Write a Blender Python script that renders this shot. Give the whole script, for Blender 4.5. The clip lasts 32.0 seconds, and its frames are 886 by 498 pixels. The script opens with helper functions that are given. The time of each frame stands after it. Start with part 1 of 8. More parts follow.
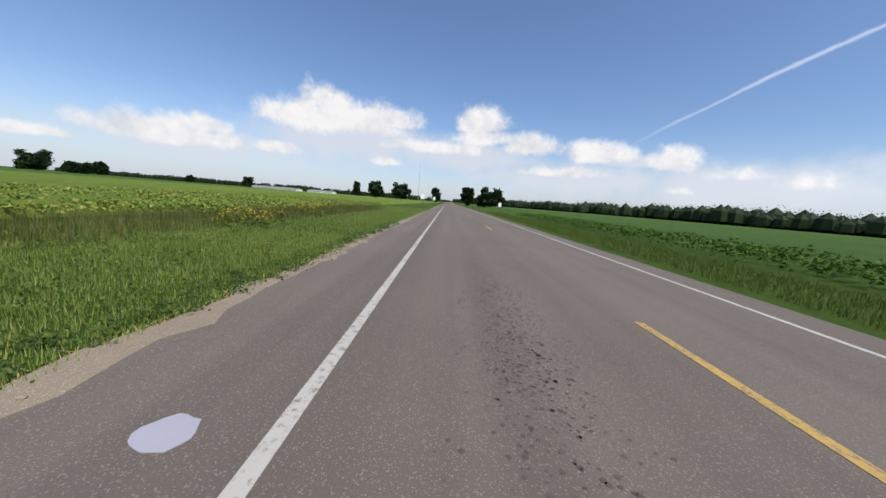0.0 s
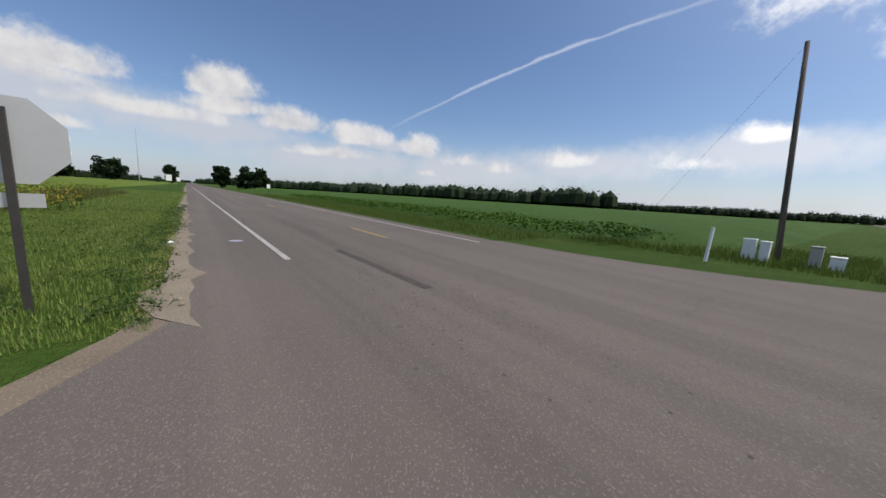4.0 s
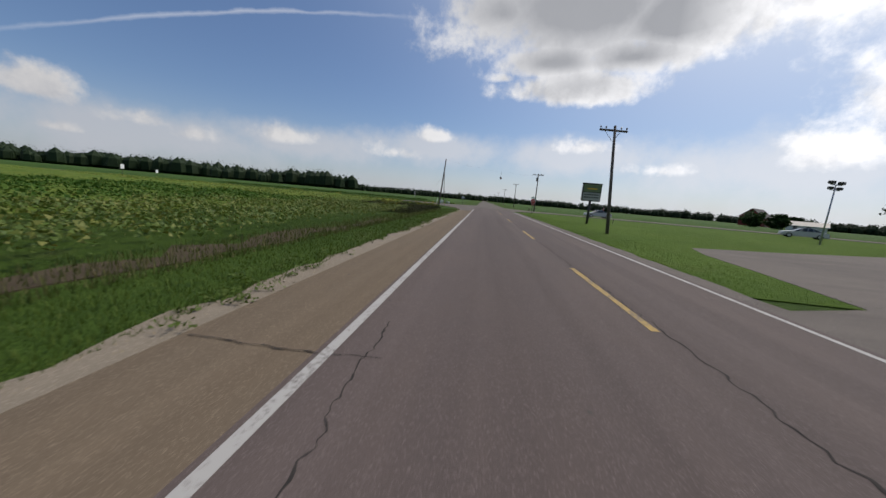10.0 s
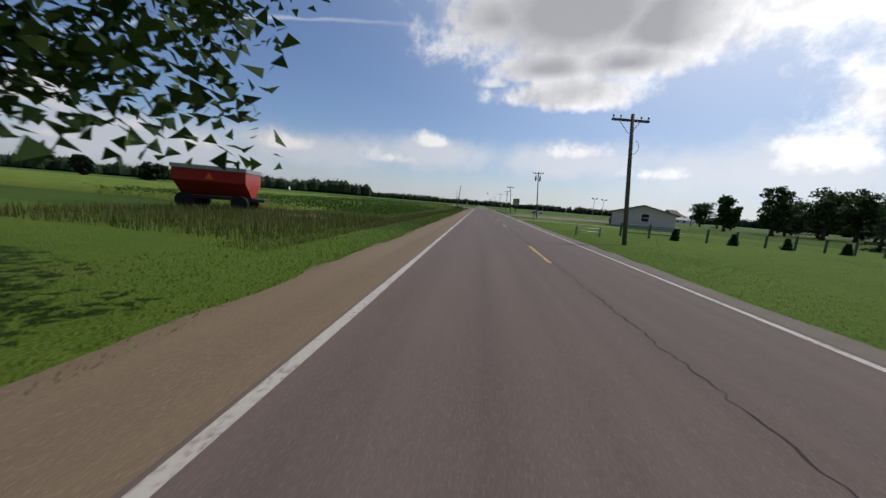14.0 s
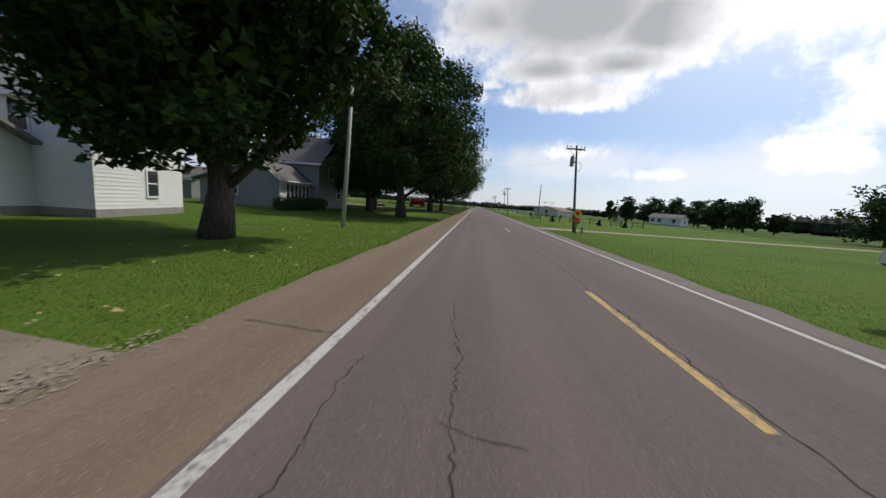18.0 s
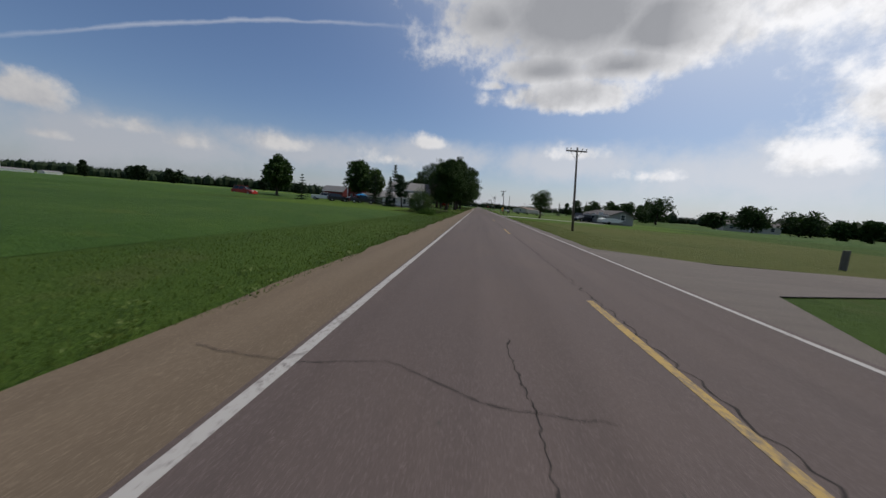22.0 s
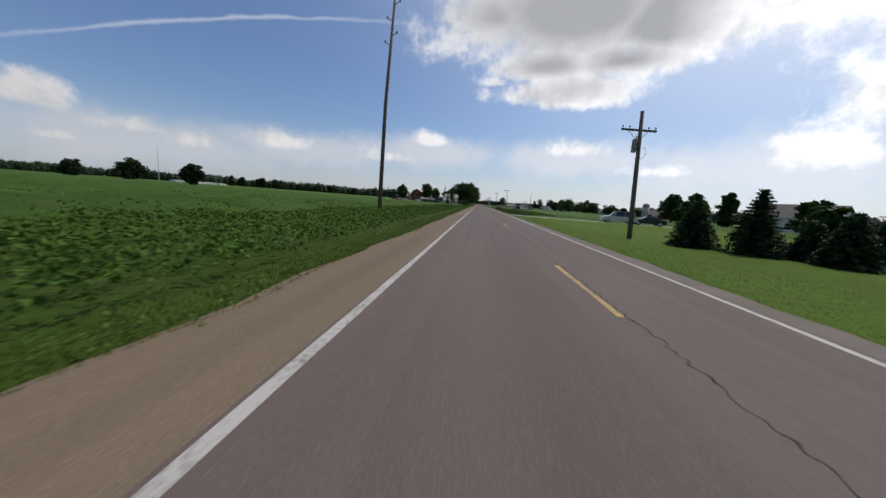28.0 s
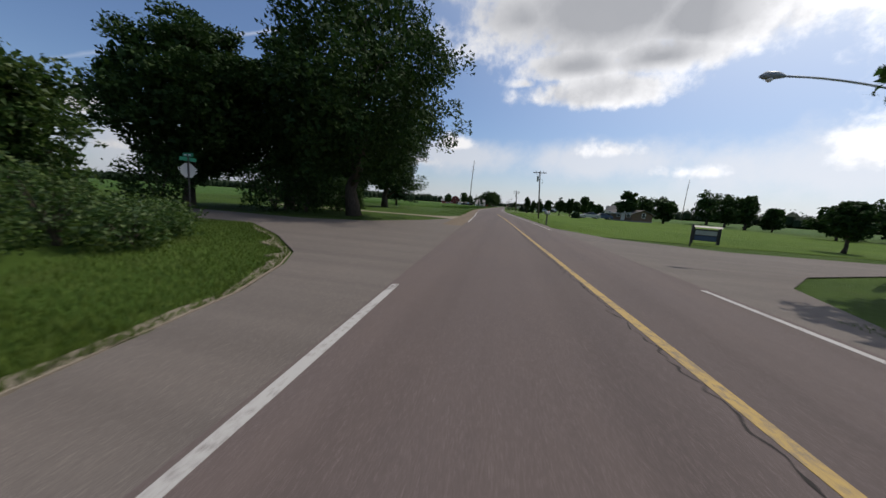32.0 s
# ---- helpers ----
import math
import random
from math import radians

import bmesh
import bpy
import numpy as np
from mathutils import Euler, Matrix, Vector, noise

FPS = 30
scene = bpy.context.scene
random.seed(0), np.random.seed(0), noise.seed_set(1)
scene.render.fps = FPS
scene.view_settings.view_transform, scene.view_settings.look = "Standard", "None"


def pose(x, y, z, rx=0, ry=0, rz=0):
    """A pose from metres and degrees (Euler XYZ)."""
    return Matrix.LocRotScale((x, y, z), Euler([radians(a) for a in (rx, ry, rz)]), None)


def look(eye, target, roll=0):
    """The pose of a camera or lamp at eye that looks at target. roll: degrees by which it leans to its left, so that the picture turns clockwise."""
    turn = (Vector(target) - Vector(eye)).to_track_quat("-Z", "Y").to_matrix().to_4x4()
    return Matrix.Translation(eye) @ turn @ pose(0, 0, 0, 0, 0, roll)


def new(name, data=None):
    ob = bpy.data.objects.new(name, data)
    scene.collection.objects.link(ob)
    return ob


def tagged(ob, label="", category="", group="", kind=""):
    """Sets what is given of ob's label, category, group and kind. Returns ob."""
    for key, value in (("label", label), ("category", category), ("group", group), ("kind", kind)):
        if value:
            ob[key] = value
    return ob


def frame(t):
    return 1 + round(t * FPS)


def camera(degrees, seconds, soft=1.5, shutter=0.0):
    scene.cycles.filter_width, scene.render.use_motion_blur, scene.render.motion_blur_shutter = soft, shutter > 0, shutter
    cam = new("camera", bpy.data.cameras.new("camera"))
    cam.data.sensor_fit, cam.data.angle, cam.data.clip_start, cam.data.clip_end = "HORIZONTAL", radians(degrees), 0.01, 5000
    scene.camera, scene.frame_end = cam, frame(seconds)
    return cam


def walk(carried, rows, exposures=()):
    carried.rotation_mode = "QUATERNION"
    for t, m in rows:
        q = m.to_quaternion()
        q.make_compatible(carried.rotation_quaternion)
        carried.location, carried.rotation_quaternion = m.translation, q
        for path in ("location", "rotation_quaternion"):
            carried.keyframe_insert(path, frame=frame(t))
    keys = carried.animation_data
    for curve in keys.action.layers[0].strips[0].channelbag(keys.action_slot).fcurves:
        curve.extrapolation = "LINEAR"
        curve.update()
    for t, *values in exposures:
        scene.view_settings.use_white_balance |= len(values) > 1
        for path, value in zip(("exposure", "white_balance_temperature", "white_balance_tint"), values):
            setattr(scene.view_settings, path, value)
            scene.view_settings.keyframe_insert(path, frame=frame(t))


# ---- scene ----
K = 1.1          # metres per plan unit
CAM_Z = 1.375
cam = camera(108.0, 32.0, soft=1.5, shutter=0.06)
# seconds, x, y, z, yaw, pitch, lean
PATH = [
    (0.0, -15.714, 29.575, 1.375, 90.88, -8.41, 4.61),
    (0.5, -15.386, 29.615, 1.375, 90.31, -8.24, 4.78),
    (1.0, -15.066, 29.555, 1.375, 90.31, -8.30, 4.74),
    (1.5, -14.589, 29.510, 1.375, 89.67, -8.59, 5.13),
    (2.0, -13.759, 29.405, 1.375, 88.36, -8.58, 5.53),
    (2.5, -12.800, 29.285, 1.375, 85.10, -8.90, 5.00),
    (3.0, -11.350, 28.980, 1.375, 78.30, -9.40, 4.10),
    (3.5, -9.250, 28.240, 1.375, 64.95, -9.60, 3.60),
    (4.0, -7.800, 27.340, 1.375, 52.15, -9.00, 3.50),
    (4.5, -5.450, 25.700, 1.375, 42.20, -8.95, 3.10),
    (5.0, -3.350, 22.300, 1.375, 31.00, -9.10, 3.20),
    (5.5, -1.300, 17.600, 1.375, 20.50, -9.30, 3.30),
    (6.0, -0.100, 12.200, 1.375, 13.20, -9.50, 3.40),
    (6.5, 0.256, 6.600, 1.375, 9.17, -9.59, 3.47),
    (7.0, 0.261, 1.572, 1.375, 7.04, -9.54, 3.20),
    (7.5, 0.113, -3.506, 1.375, 6.15, -9.04, 4.08),
    (8.0, 0.074, -9.280, 1.375, 5.88, -9.20, 4.57),
    (8.5, -0.080, -14.976, 1.375, 6.00, -9.23, 4.50),
    (9.0, -0.178, -20.890, 1.375, 6.00, -9.02, 4.61),
    (9.5, -0.238, -27.046, 1.375, 6.18, -9.07, 4.96),
    (10.0, -0.229, -33.600, 1.375, 6.26, -9.15, 4.97),
    (10.5, -0.191, -40.517, 1.375, 6.26, -9.08, 4.98),
    (11.0, -0.193, -47.628, 1.375, 6.23, -9.15, 5.26),
    (11.5, -0.163, -54.782, 1.375, 5.93, -9.09, 4.99),
    (12.0, -0.146, -62.182, 1.375, 5.71, -9.38, 4.76),
    (12.5, -0.121, -69.870, 1.375, 5.63, -9.04, 4.58),
    (13.0, -0.112, -77.716, 1.375, 6.12, -8.74, 4.22),
    (13.5, -0.040, -85.553, 1.375, 5.79, -8.46, 4.64),
    (16.0, -0.117, -123.935, 1.375, 5.44, -8.10, 4.61),
    (17.0, -0.165, -139.229, 1.375, 5.39, -8.16, 4.66),
    (17.5, -0.130, -146.884, 1.375, 5.41, -8.07, 4.60),
    (18.0, -0.155, -154.621, 1.375, 5.28, -8.03, 4.49),
    (18.5, -0.080, -162.350, 1.375, 5.30, -8.00, 4.46),
    (19.0, -0.100, -170.020, 1.375, 5.36, -8.16, 3.95),
    (19.5, -0.090, -177.873, 1.375, 5.04, -8.02, 4.44),
    (20.0, -0.106, -186.053, 1.375, 5.15, -8.05, 4.77),
    (20.5, -0.038, -194.402, 1.375, 5.46, -8.19, 4.69),
    (21.0, -0.018, -202.926, 1.375, 5.65, -7.94, 4.58),
    (21.5, -0.006, -211.649, 1.375, 5.60, -8.05, 4.59),
    (22.0, 0.015, -220.617, 1.375, 5.44, -7.95, 4.62),
    (22.5, 0.021, -229.769, 1.375, 5.35, -8.13, 4.44),
    (23.0, 0.003, -238.992, 1.375, 5.37, -8.26, 3.99),
    (23.5, 0.009, -248.238, 1.375, 5.35, -8.15, 4.49),
    (24.0, 0.069, -257.540, 1.375, 5.42, -8.15, 4.56),
    (24.5, 0.100, -266.966, 1.375, 5.60, -8.21, 4.51),
    (25.0, 0.096, -276.562, 1.375, 5.61, -8.11, 4.52),
    (25.5, 0.073, -286.354, 1.375, 5.68, -8.09, 4.68),
    (27.5, -0.102, -330.441, 1.375, 5.12, -8.17, 4.72),
    (28.0, -0.069, -342.733, 1.375, 5.64, -8.47, 4.33),
    (28.5, 0.140, -355.273, 1.375, 6.69, -8.63, 4.55),
    (29.0, 0.744, -367.804, 1.375, 8.32, -8.41, 4.78),
    (29.5, 1.905, -380.242, 1.375, 10.41, -8.46, 4.92),
    (30.0, 2.758, -392.627, 1.375, 11.43, -8.20, 4.99),
    (30.5, 3.527, -404.994, 1.375, 11.57, -8.20, 4.88),
    (31.0, 3.896, -417.540, 1.375, 11.34, -8.01, 4.61),
    (31.5, 4.435, -430.210, 1.375, 10.93, -8.10, 4.23),
    (32.0, 5.048, -443.012, 1.375, 10.24, -8.29, 4.08),
]
walk(cam, [(t, pose(x, y, z) @ pose(0, 0, 0, 0, 0, yaw) @ pose(0, 0, 0, 90 + pitch, 0, 0) @ pose(0, 0, 0, 0, 0, lean))
           for t, x, y, z, yaw, pitch, lean in PATH],
     [(0.0, 0.48), (1.0, 0.36), (2.0, 0.30), (3.0, 0.20), (4.5, 0.16), (7.0, -0.30), (9.0, -0.12), (12.0, -0.28), (13.0, -0.22), (16.0, 0.12), (19.0, 0.14), (21.0, -0.10), (22.0, -0.37), (23.0, -0.13), (24.0, -0.46), (25.0, -0.06), (28.0, -0.04), (30.0, -0.15), (32.0, -0.02)])

# ---- world, sun, sky ----
SUN_AZ, SUN_EL = -48.0, 56.0      # azimuth is turned from +y towards -x
scene.view_settings.exposure = 0.0


def direction(az, el):
    a, e = radians(az), radians(el)
    return Vector((-math.sin(a) * math.cos(e), math.cos(a) * math.cos(e), math.sin(e)))


sun = new("sun", bpy.data.lights.new("sun", "SUN"))
sun.data.energy, sun.data.angle, sun.data.color = 2.9, radians(0.6), (1.0, 0.93, 0.84)
sun.matrix_world = look(direction(SUN_AZ, SUN_EL) * 100, (0, 0, 0))


class Nodes:
    """Short spelling for node trees."""

    def __init__(self, tree):
        self.tree = tree
        tree.nodes.clear()

    def add(self, kind, **values):
        n = self.tree.nodes.new(kind)
        for key, value in values.items():
            if key.startswith("i_"):
                n.inputs[int(key[2:])].default_value = value
            else:
                setattr(n, key, value)
        return n

    def link(self, a, b):
        self.tree.links.new(a, b)

    def math(self, op, a, b=0.0, c=0.0, clamp=False):
        n = self.tree.nodes.new("ShaderNodeMath")
        n.operation, n.use_clamp = op, clamp
        for k, v in enumerate((a, b, c)):
            if isinstance(v, (int, float)):
                n.inputs[k].default_value = v
            else:
                self.link(v, n.inputs[k])
        return n.outputs[0]

    def ramp(self, fac, stops, mode="LINEAR"):
        n = self.tree.nodes.new("ShaderNodeValToRGB")
        n.color_ramp.interpolation = mode
        el = n.color_ramp.elements
        while len(el) < len(stops):
            el.new(0.5)
        for e, (p, c) in zip(el, stops):
            e.position = p
            e.color = (*c, 1) if len(c) == 3 else c
        self.link(fac, n.inputs[0])
        return n.outputs[0]

    def mix(self, fac, a, b, blend="MIX"):
        n = self.tree.nodes.new("ShaderNodeMix")
        n.data_type, n.blend_type = "RGBA", blend
        for k, v in ((0, fac), (6, a), (7, b)):
            if isinstance(v, (int, float)):
                n.inputs[k].default_value = v
            elif isinstance(v, tuple):
                n.inputs[k].default_value = (*v, 1)
            else:
                self.link(v, n.inputs[k])
        return n.outputs[2]

    def noise(self, vec, scale, detail=4.0, rough=0.55, dist=0.0):
        n = self.tree.nodes.new("ShaderNodeTexNoise")
        n.inputs["Scale"].default_value, n.inputs["Detail"].default_value = scale, detail
        n.inputs["Roughness"].default_value, n.inputs["Distortion"].default_value = rough, dist
        if vec is not None:
            self.link(vec, n.inputs["Vector"])
        return n.outputs[0]


world = bpy.data.worlds.new("world")
scene.world = world
world.use_nodes = True
N = Nodes(world.node_tree)
sky = N.add("ShaderNodeTexSky", sky_type="NISHITA", sun_disc=False, sun_elevation=radians(SUN_EL),
            sun_rotation=radians(-SUN_AZ), air_density=1.0, dust_density=0.9, ozone_density=1.6)
tc = N.add("ShaderNodeTexCoord")
sep = N.add("ShaderNodeSeparateXYZ")
N.link(tc.outputs["Generated"], sep.inputs[0])
negx = N.math("MULTIPLY", sep.outputs[0], -1.0)
az = N.math("MULTIPLY", N.math("ARCTAN2", negx, sep.outputs[1]), 57.2958)
el = N.math("MULTIPLY", N.math("ARCSINE", sep.outputs[2]), 57.2958)
# clouds: azimuth, elevation, half width, half height, weight
CLOUDS = [
    # over the first road
    (131.5, 6.4, 7.5, 2.0, 1.0), (127.5, 8.0, 3.2, 1.5, 1.0), (110.0, 12.0, 10.0, 2.9, 1.0), (110.5, 14.2, 4.4, 2.4, 1.0), (102.0, 12.6, 7.0, 1.7, 0.9),
    (86.8, 13.6, 4.4, 2.3, 1.0), (85.0, 11.2, 5.0, 1.5, 0.9), (77.5, 10.2, 4.6, 1.8, 1.0), (67.0, 9.4, 3.9, 1.7, 1.0), (57.4, 8.4, 2.3, 1.9, 1.0),
    (119.5, 6.2, 2.8, 1.0, 0.95), (101.5, 6.0, 2.2, 0.9, 0.95), (72.0, 6.2, 4.6, 0.9, 0.8), (142.0, 4.2, 3.5, 0.7, 0.8), (95.0, 9.0, 6.5, 1.2, 0.8),
    # over the second road
    (-12.0, 31.0, 19.0, 11.5, 1.3), (-9.0, 22.2, 8.0, 3.4, 1.1), (0.0, 29.0, 9.5, 5.4, 1.0), (-20.0, 22.5, 8.0, 3.6, 1.1), (-25.0, 27.0, 9.5, 6.6, 1.4), (-13.0, 18.2, 9.0, 3.0, 1.3),
    (-41.0, 27.5, 12.0, 8.0, 1.0), (-46.5, 14.5, 4.6, 4.8, 1.0), (-43.0, 9.6, 4.6, 3.0, 0.9), (-54.0, 14.0, 7.0, 8.0, 1.0),
    (-15.8, 9.8, 3.2, 1.1, 0.55), (9.3, 10.3, 2.6, 1.1, 0.6), (15.8, 7.0, 3.0, 1.2, 0.55), (32.4, 7.4, 3.6, 1.3, 0.6), (-1.2, 19.4, 1.7, 0.7, 0.5),
    (-25.5, 6.6, 3.2, 0.9, 0.5), (56.6, 4.2, 1.3, 0.6, 0.6), (44.0, 5.6, 2.6, 0.9, 0.45), (49.0, 6.4, 2.2, 0.9, 0.45),
    # behind and around
    (170.0, 12.0, 14.0, 5.0, 0.9), (-160.0, 16.0, 12.0, 5.0, 0.9), (-120.0, 12.0, 14.0, 5.0, 0.9), (-85.0, 15.0, 14.0, 6.0, 0.95),
    (-70.0, 34.0, 14.0, 7.0, 0.85), (150.0, 38.0, 12.0, 7.0, 0.8), (80.0, 42.0, 10.0, 5.0, 0.7),
]
# thin, soft banks without clear edges
BANKS = [(128.0, 5.4, 12.0, 2.4), (106.0, 8.6, 16.0, 3.4), (88.0, 8.0, 12.0, 2.6), (70.0, 5.0, 16.0, 2.6), (48.0, 5.0, 16.0, 2.4),
         (30.0, 6.4, 12.0, 2.4), (52.0, 4.4, 10.0, 2.8), (10.0, 8.0, 12.0, 2.4), (-14.0, 8.0, 14.0, 2.6), (-38.0, 7.0, 16.0, 4.0), (62.0, 8.0, 6.0, 0.9)]
n1 = N.noise(tc.outputs["Generated"], 8.0, 7.0, 0.58)
n2 = N.noise(tc.outputs["Generated"], 26.0, 5.0, 0.62)
warp = N.math("ADD", N.math("MULTIPLY", N.math("SUBTRACT", n1, 0.5), 2.3), N.math("MULTIPLY", N.math("SUBTRACT", n2, 0.5), 1.25))
best = None
for a, e, w, h, k in CLOUDS:
    da = N.math("WRAP", N.math("SUBTRACT", az, a), 180.0, -180.0)
    u = N.math("MULTIPLY", da, 1.0 / (1.3 * w))
    v = N.math("MULTIPLY", N.math("SUBTRACT", el, e - 0.3 * h), 1.0 / h)
    v = N.math("MAXIMUM", N.math("MULTIPLY", v, 0.78), N.math("MULTIPLY", v, -1.5))
    r2 = N.math("ADD", N.math("MULTIPLY", u, u), N.math("MULTIPLY", v, v))
    d = N.math("MULTIPLY", N.math("SUBTRACT", 1.0, N.math("SQRT", r2)), k * 1.25)
    d = N.math("MAXIMUM", d, -1.5)
    best = d if best is None else N.math("MAXIMUM", best, d)
bank = None
for a, e, w, h in BANKS:
    u = N.math("MULTIPLY", N.math("SUBTRACT", az, a), 1.0 / w)
    v = N.math("MULTIPLY", N.math("SUBTRACT", el, e), 1.0 / h)
    d = N.math("MAXIMUM", N.math("SUBTRACT", 1.0, N.math("SQRT", N.math("ADD", N.math("MULTIPLY", u, u), N.math("MULTIPLY", v, v)))), -1.0)
    bank = d if bank is None else N.math("MAXIMUM", bank, d)
soft = N.add("ShaderNodeMapRange", interpolation_type="SMOOTHSTEP")
N.link(N.math("ADD", bank, N.math("MULTIPLY", warp, 0.6)), soft.inputs[0])
soft.inputs[1].default_value, soft.inputs[2].default_value = -0.55, 0.65
body = N.math("ADD", best, warp)
mask = N.add("ShaderNodeMapRange", interpolation_type="SMOOTHSTEP")
N.link(body, mask.inputs[0])
mask.inputs[1].default_value, mask.inputs[2].default_value = -0.20, 0.72
# thin veil towards the horizon
haze = N.math("MULTIPLY", N.math("SUBTRACT", 1.0, N.math("MULTIPLY", N.math("ABSOLUTE", el), 1 / 13.0), clamp=True), 1.0, clamp=True)
veil = N.math("MULTIPLY", N.math("MULTIPLY", haze, haze), N.math("ADD", 0.35, N.math("MULTIPLY", n1, 0.7)), clamp=True)
# condensation trail: a thin slanting band
tu = N.math("MULTIPLY", N.math("MAXIMUM", N.math("SUBTRACT", az, 40.0), -26.0), 1 / 25.0)
tline = N.math("ADD", N.math("ADD", 21.1, N.math("MULTIPLY", N.math("SUBTRACT", n1, 0.5), 0.9)), N.math("ADD", N.math("MULTIPLY", tu, -8.4), N.math("MULTIPLY", N.math("MULTIPLY", tu, tu), -3.6)))
toff = N.math("ABSOLUTE", N.math("SUBTRACT", el, tline))
twid = N.math("ADD", 0.08, N.math("MULTIPLY", N.math("MULTIPLY", n2, n1), 1.1))
trail = N.math("SUBTRACT", 1.0, N.math("DIVIDE", toff, twid), clamp=True)
tends = N.math("MULTIPLY", N.math("SUBTRACT", 1.0, N.math("POWER", N.math("ABSOLUTE", N.math("MULTIPLY", N.math("SUBTRACT", az, 38.0), 1 / 25.0)), 3.0), clamp=True), 0.42)
trail = N.math("MULTIPLY", N.math("MULTIPLY", trail, tends), N.math("ADD", 0.45, n1), clamp=True)
thick = N.math("ADD", N.math("MULTIPLY", best, 0.85), N.math("SUBTRACT", N.math("MULTIPLY", warp, 0.22), 0.02), clamp=True)
high = N.math("ADD", 0.12, N.math("MULTIPLY", N.math("SUBTRACT", el, 15.0), 0.14, clamp=True), clamp=True)
shade = N.math("MULTIPLY", N.math("MULTIPLY", thick, high), N.math("MULTIPLY", N.math("ADD", az, 36.0), 0.09, clamp=True), clamp=True)
# brightening of the air towards the sun
sd = direction(SUN_AZ, SUN_EL)
dot = N.add("ShaderNodeVectorMath", operation="DOT_PRODUCT")
N.link(tc.outputs["Generated"], dot.inputs[0])
dot.inputs[1].default_value = sd
glow = N.math("MULTIPLY", N.math("POWER", N.math("MAXIMUM", dot.outputs["Value"], 0.0), 6.0), 1.45, clamp=True)
lift = N.add("ShaderNodeVectorMath", operation="ADD")
N.link(tc.outputs["Generated"], lift.inputs[0])
lift.inputs[1].default_value = (0.012, 0.012, 0.03)
relief = N.math("ADD", N.math("MULTIPLY", N.math("SUBTRACT", N.noise(lift.outputs[0], 8.0, 7.0, 0.58), n1), 4.0), 0.22, clamp=True)
ahead = N.math("POWER", N.math("MULTIPLY", N.math("ADD", N.math("COSINE", N.math("MULTIPLY", N.math("SUBTRACT", az, SUN_AZ), math.pi / 180)), 1.0), 0.5), 3.0)
cloud = N.mix(relief, N.mix(ahead, (6.2, 6.1, 6.1), (11.2, 11.2, 11.5)), N.mix(ahead, (4.4, 4.5, 4.9), (7.4, 7.4, 7.6)))
cloud = N.mix(shade, cloud, N.mix(n1, (3.5, 3.6, 3.9), (4.2, 4.3, 4.6)))
deep = N.mix(1.0, sky.outputs[0], (0.76, 0.83, 0.96), "MULTIPLY")
skyc = N.mix(veil, deep, N.mix(ahead, (4.3, 4.6, 5.4), (7.4, 7.8, 8.7)))
skyc = N.mix(glow, skyc, (9.9, 10.4, 11.0))
skyc = N.mix(N.math("MULTIPLY", soft.outputs[0], 0.85), skyc, N.mix(ahead, (4.6, 4.8, 5.3), (7.5, 7.8, 8.5)))
skyc = N.mix(trail, skyc, (7.4, 7.6, 8.2))
skyc = N.mix(mask.outputs[0], skyc, cloud)
bg = N.add("ShaderNodeBackground", i_1=0.11)
N.link(skyc, bg.inputs[0])
wout = N.add("ShaderNodeOutputWorld")
N.link(bg.outputs[0], wout.inputs[0])

# ---- materials ----
def material(name, build, rough=0.8, spec=0.3, metal=0.0):
    m = bpy.data.materials.new(name)
    m.use_nodes = True
    n = Nodes(m.node_tree)
    out = n.add("ShaderNodeOutputMaterial")
    b = n.add("ShaderNodeBsdfPrincipled")
    b.inputs["Roughness"].default_value = rough
    b.inputs["Specular IOR Level"].default_value = spec
    b.inputs["Metallic"].default_value = metal
    n.link(b.outputs[0], out.inputs[0])
    n.bsdf = b
    n.out = out
    tcn = n.add("ShaderNodeTexCoord")
    geo = n.add("ShaderNodeNewGeometry")
    n.obj, n.pos = tcn.outputs["Object"], geo.outputs["Position"]
    n.island = geo.outputs["Random Per Island"]
    n.info = n.add("ShaderNodeObjectInfo").outputs["Random"]
    build(n)
    return m


def bump(n, height, strength=0.3, dist=0.02):
    b = n.add("ShaderNodeBump")
    b.inputs["Strength"].default_value, b.inputs["Distance"].default_value = strength, dist
    n.link(height, b.inputs["Height"])
    n.link(b.outputs[0], n.bsdf.inputs["Normal"])


def scaled(n, vec, s):
    m = n.add("ShaderNodeMapping")
    m.inputs["Scale"].default_value = s
    n.link(vec, m.inputs[0])
    return m.outputs[0]


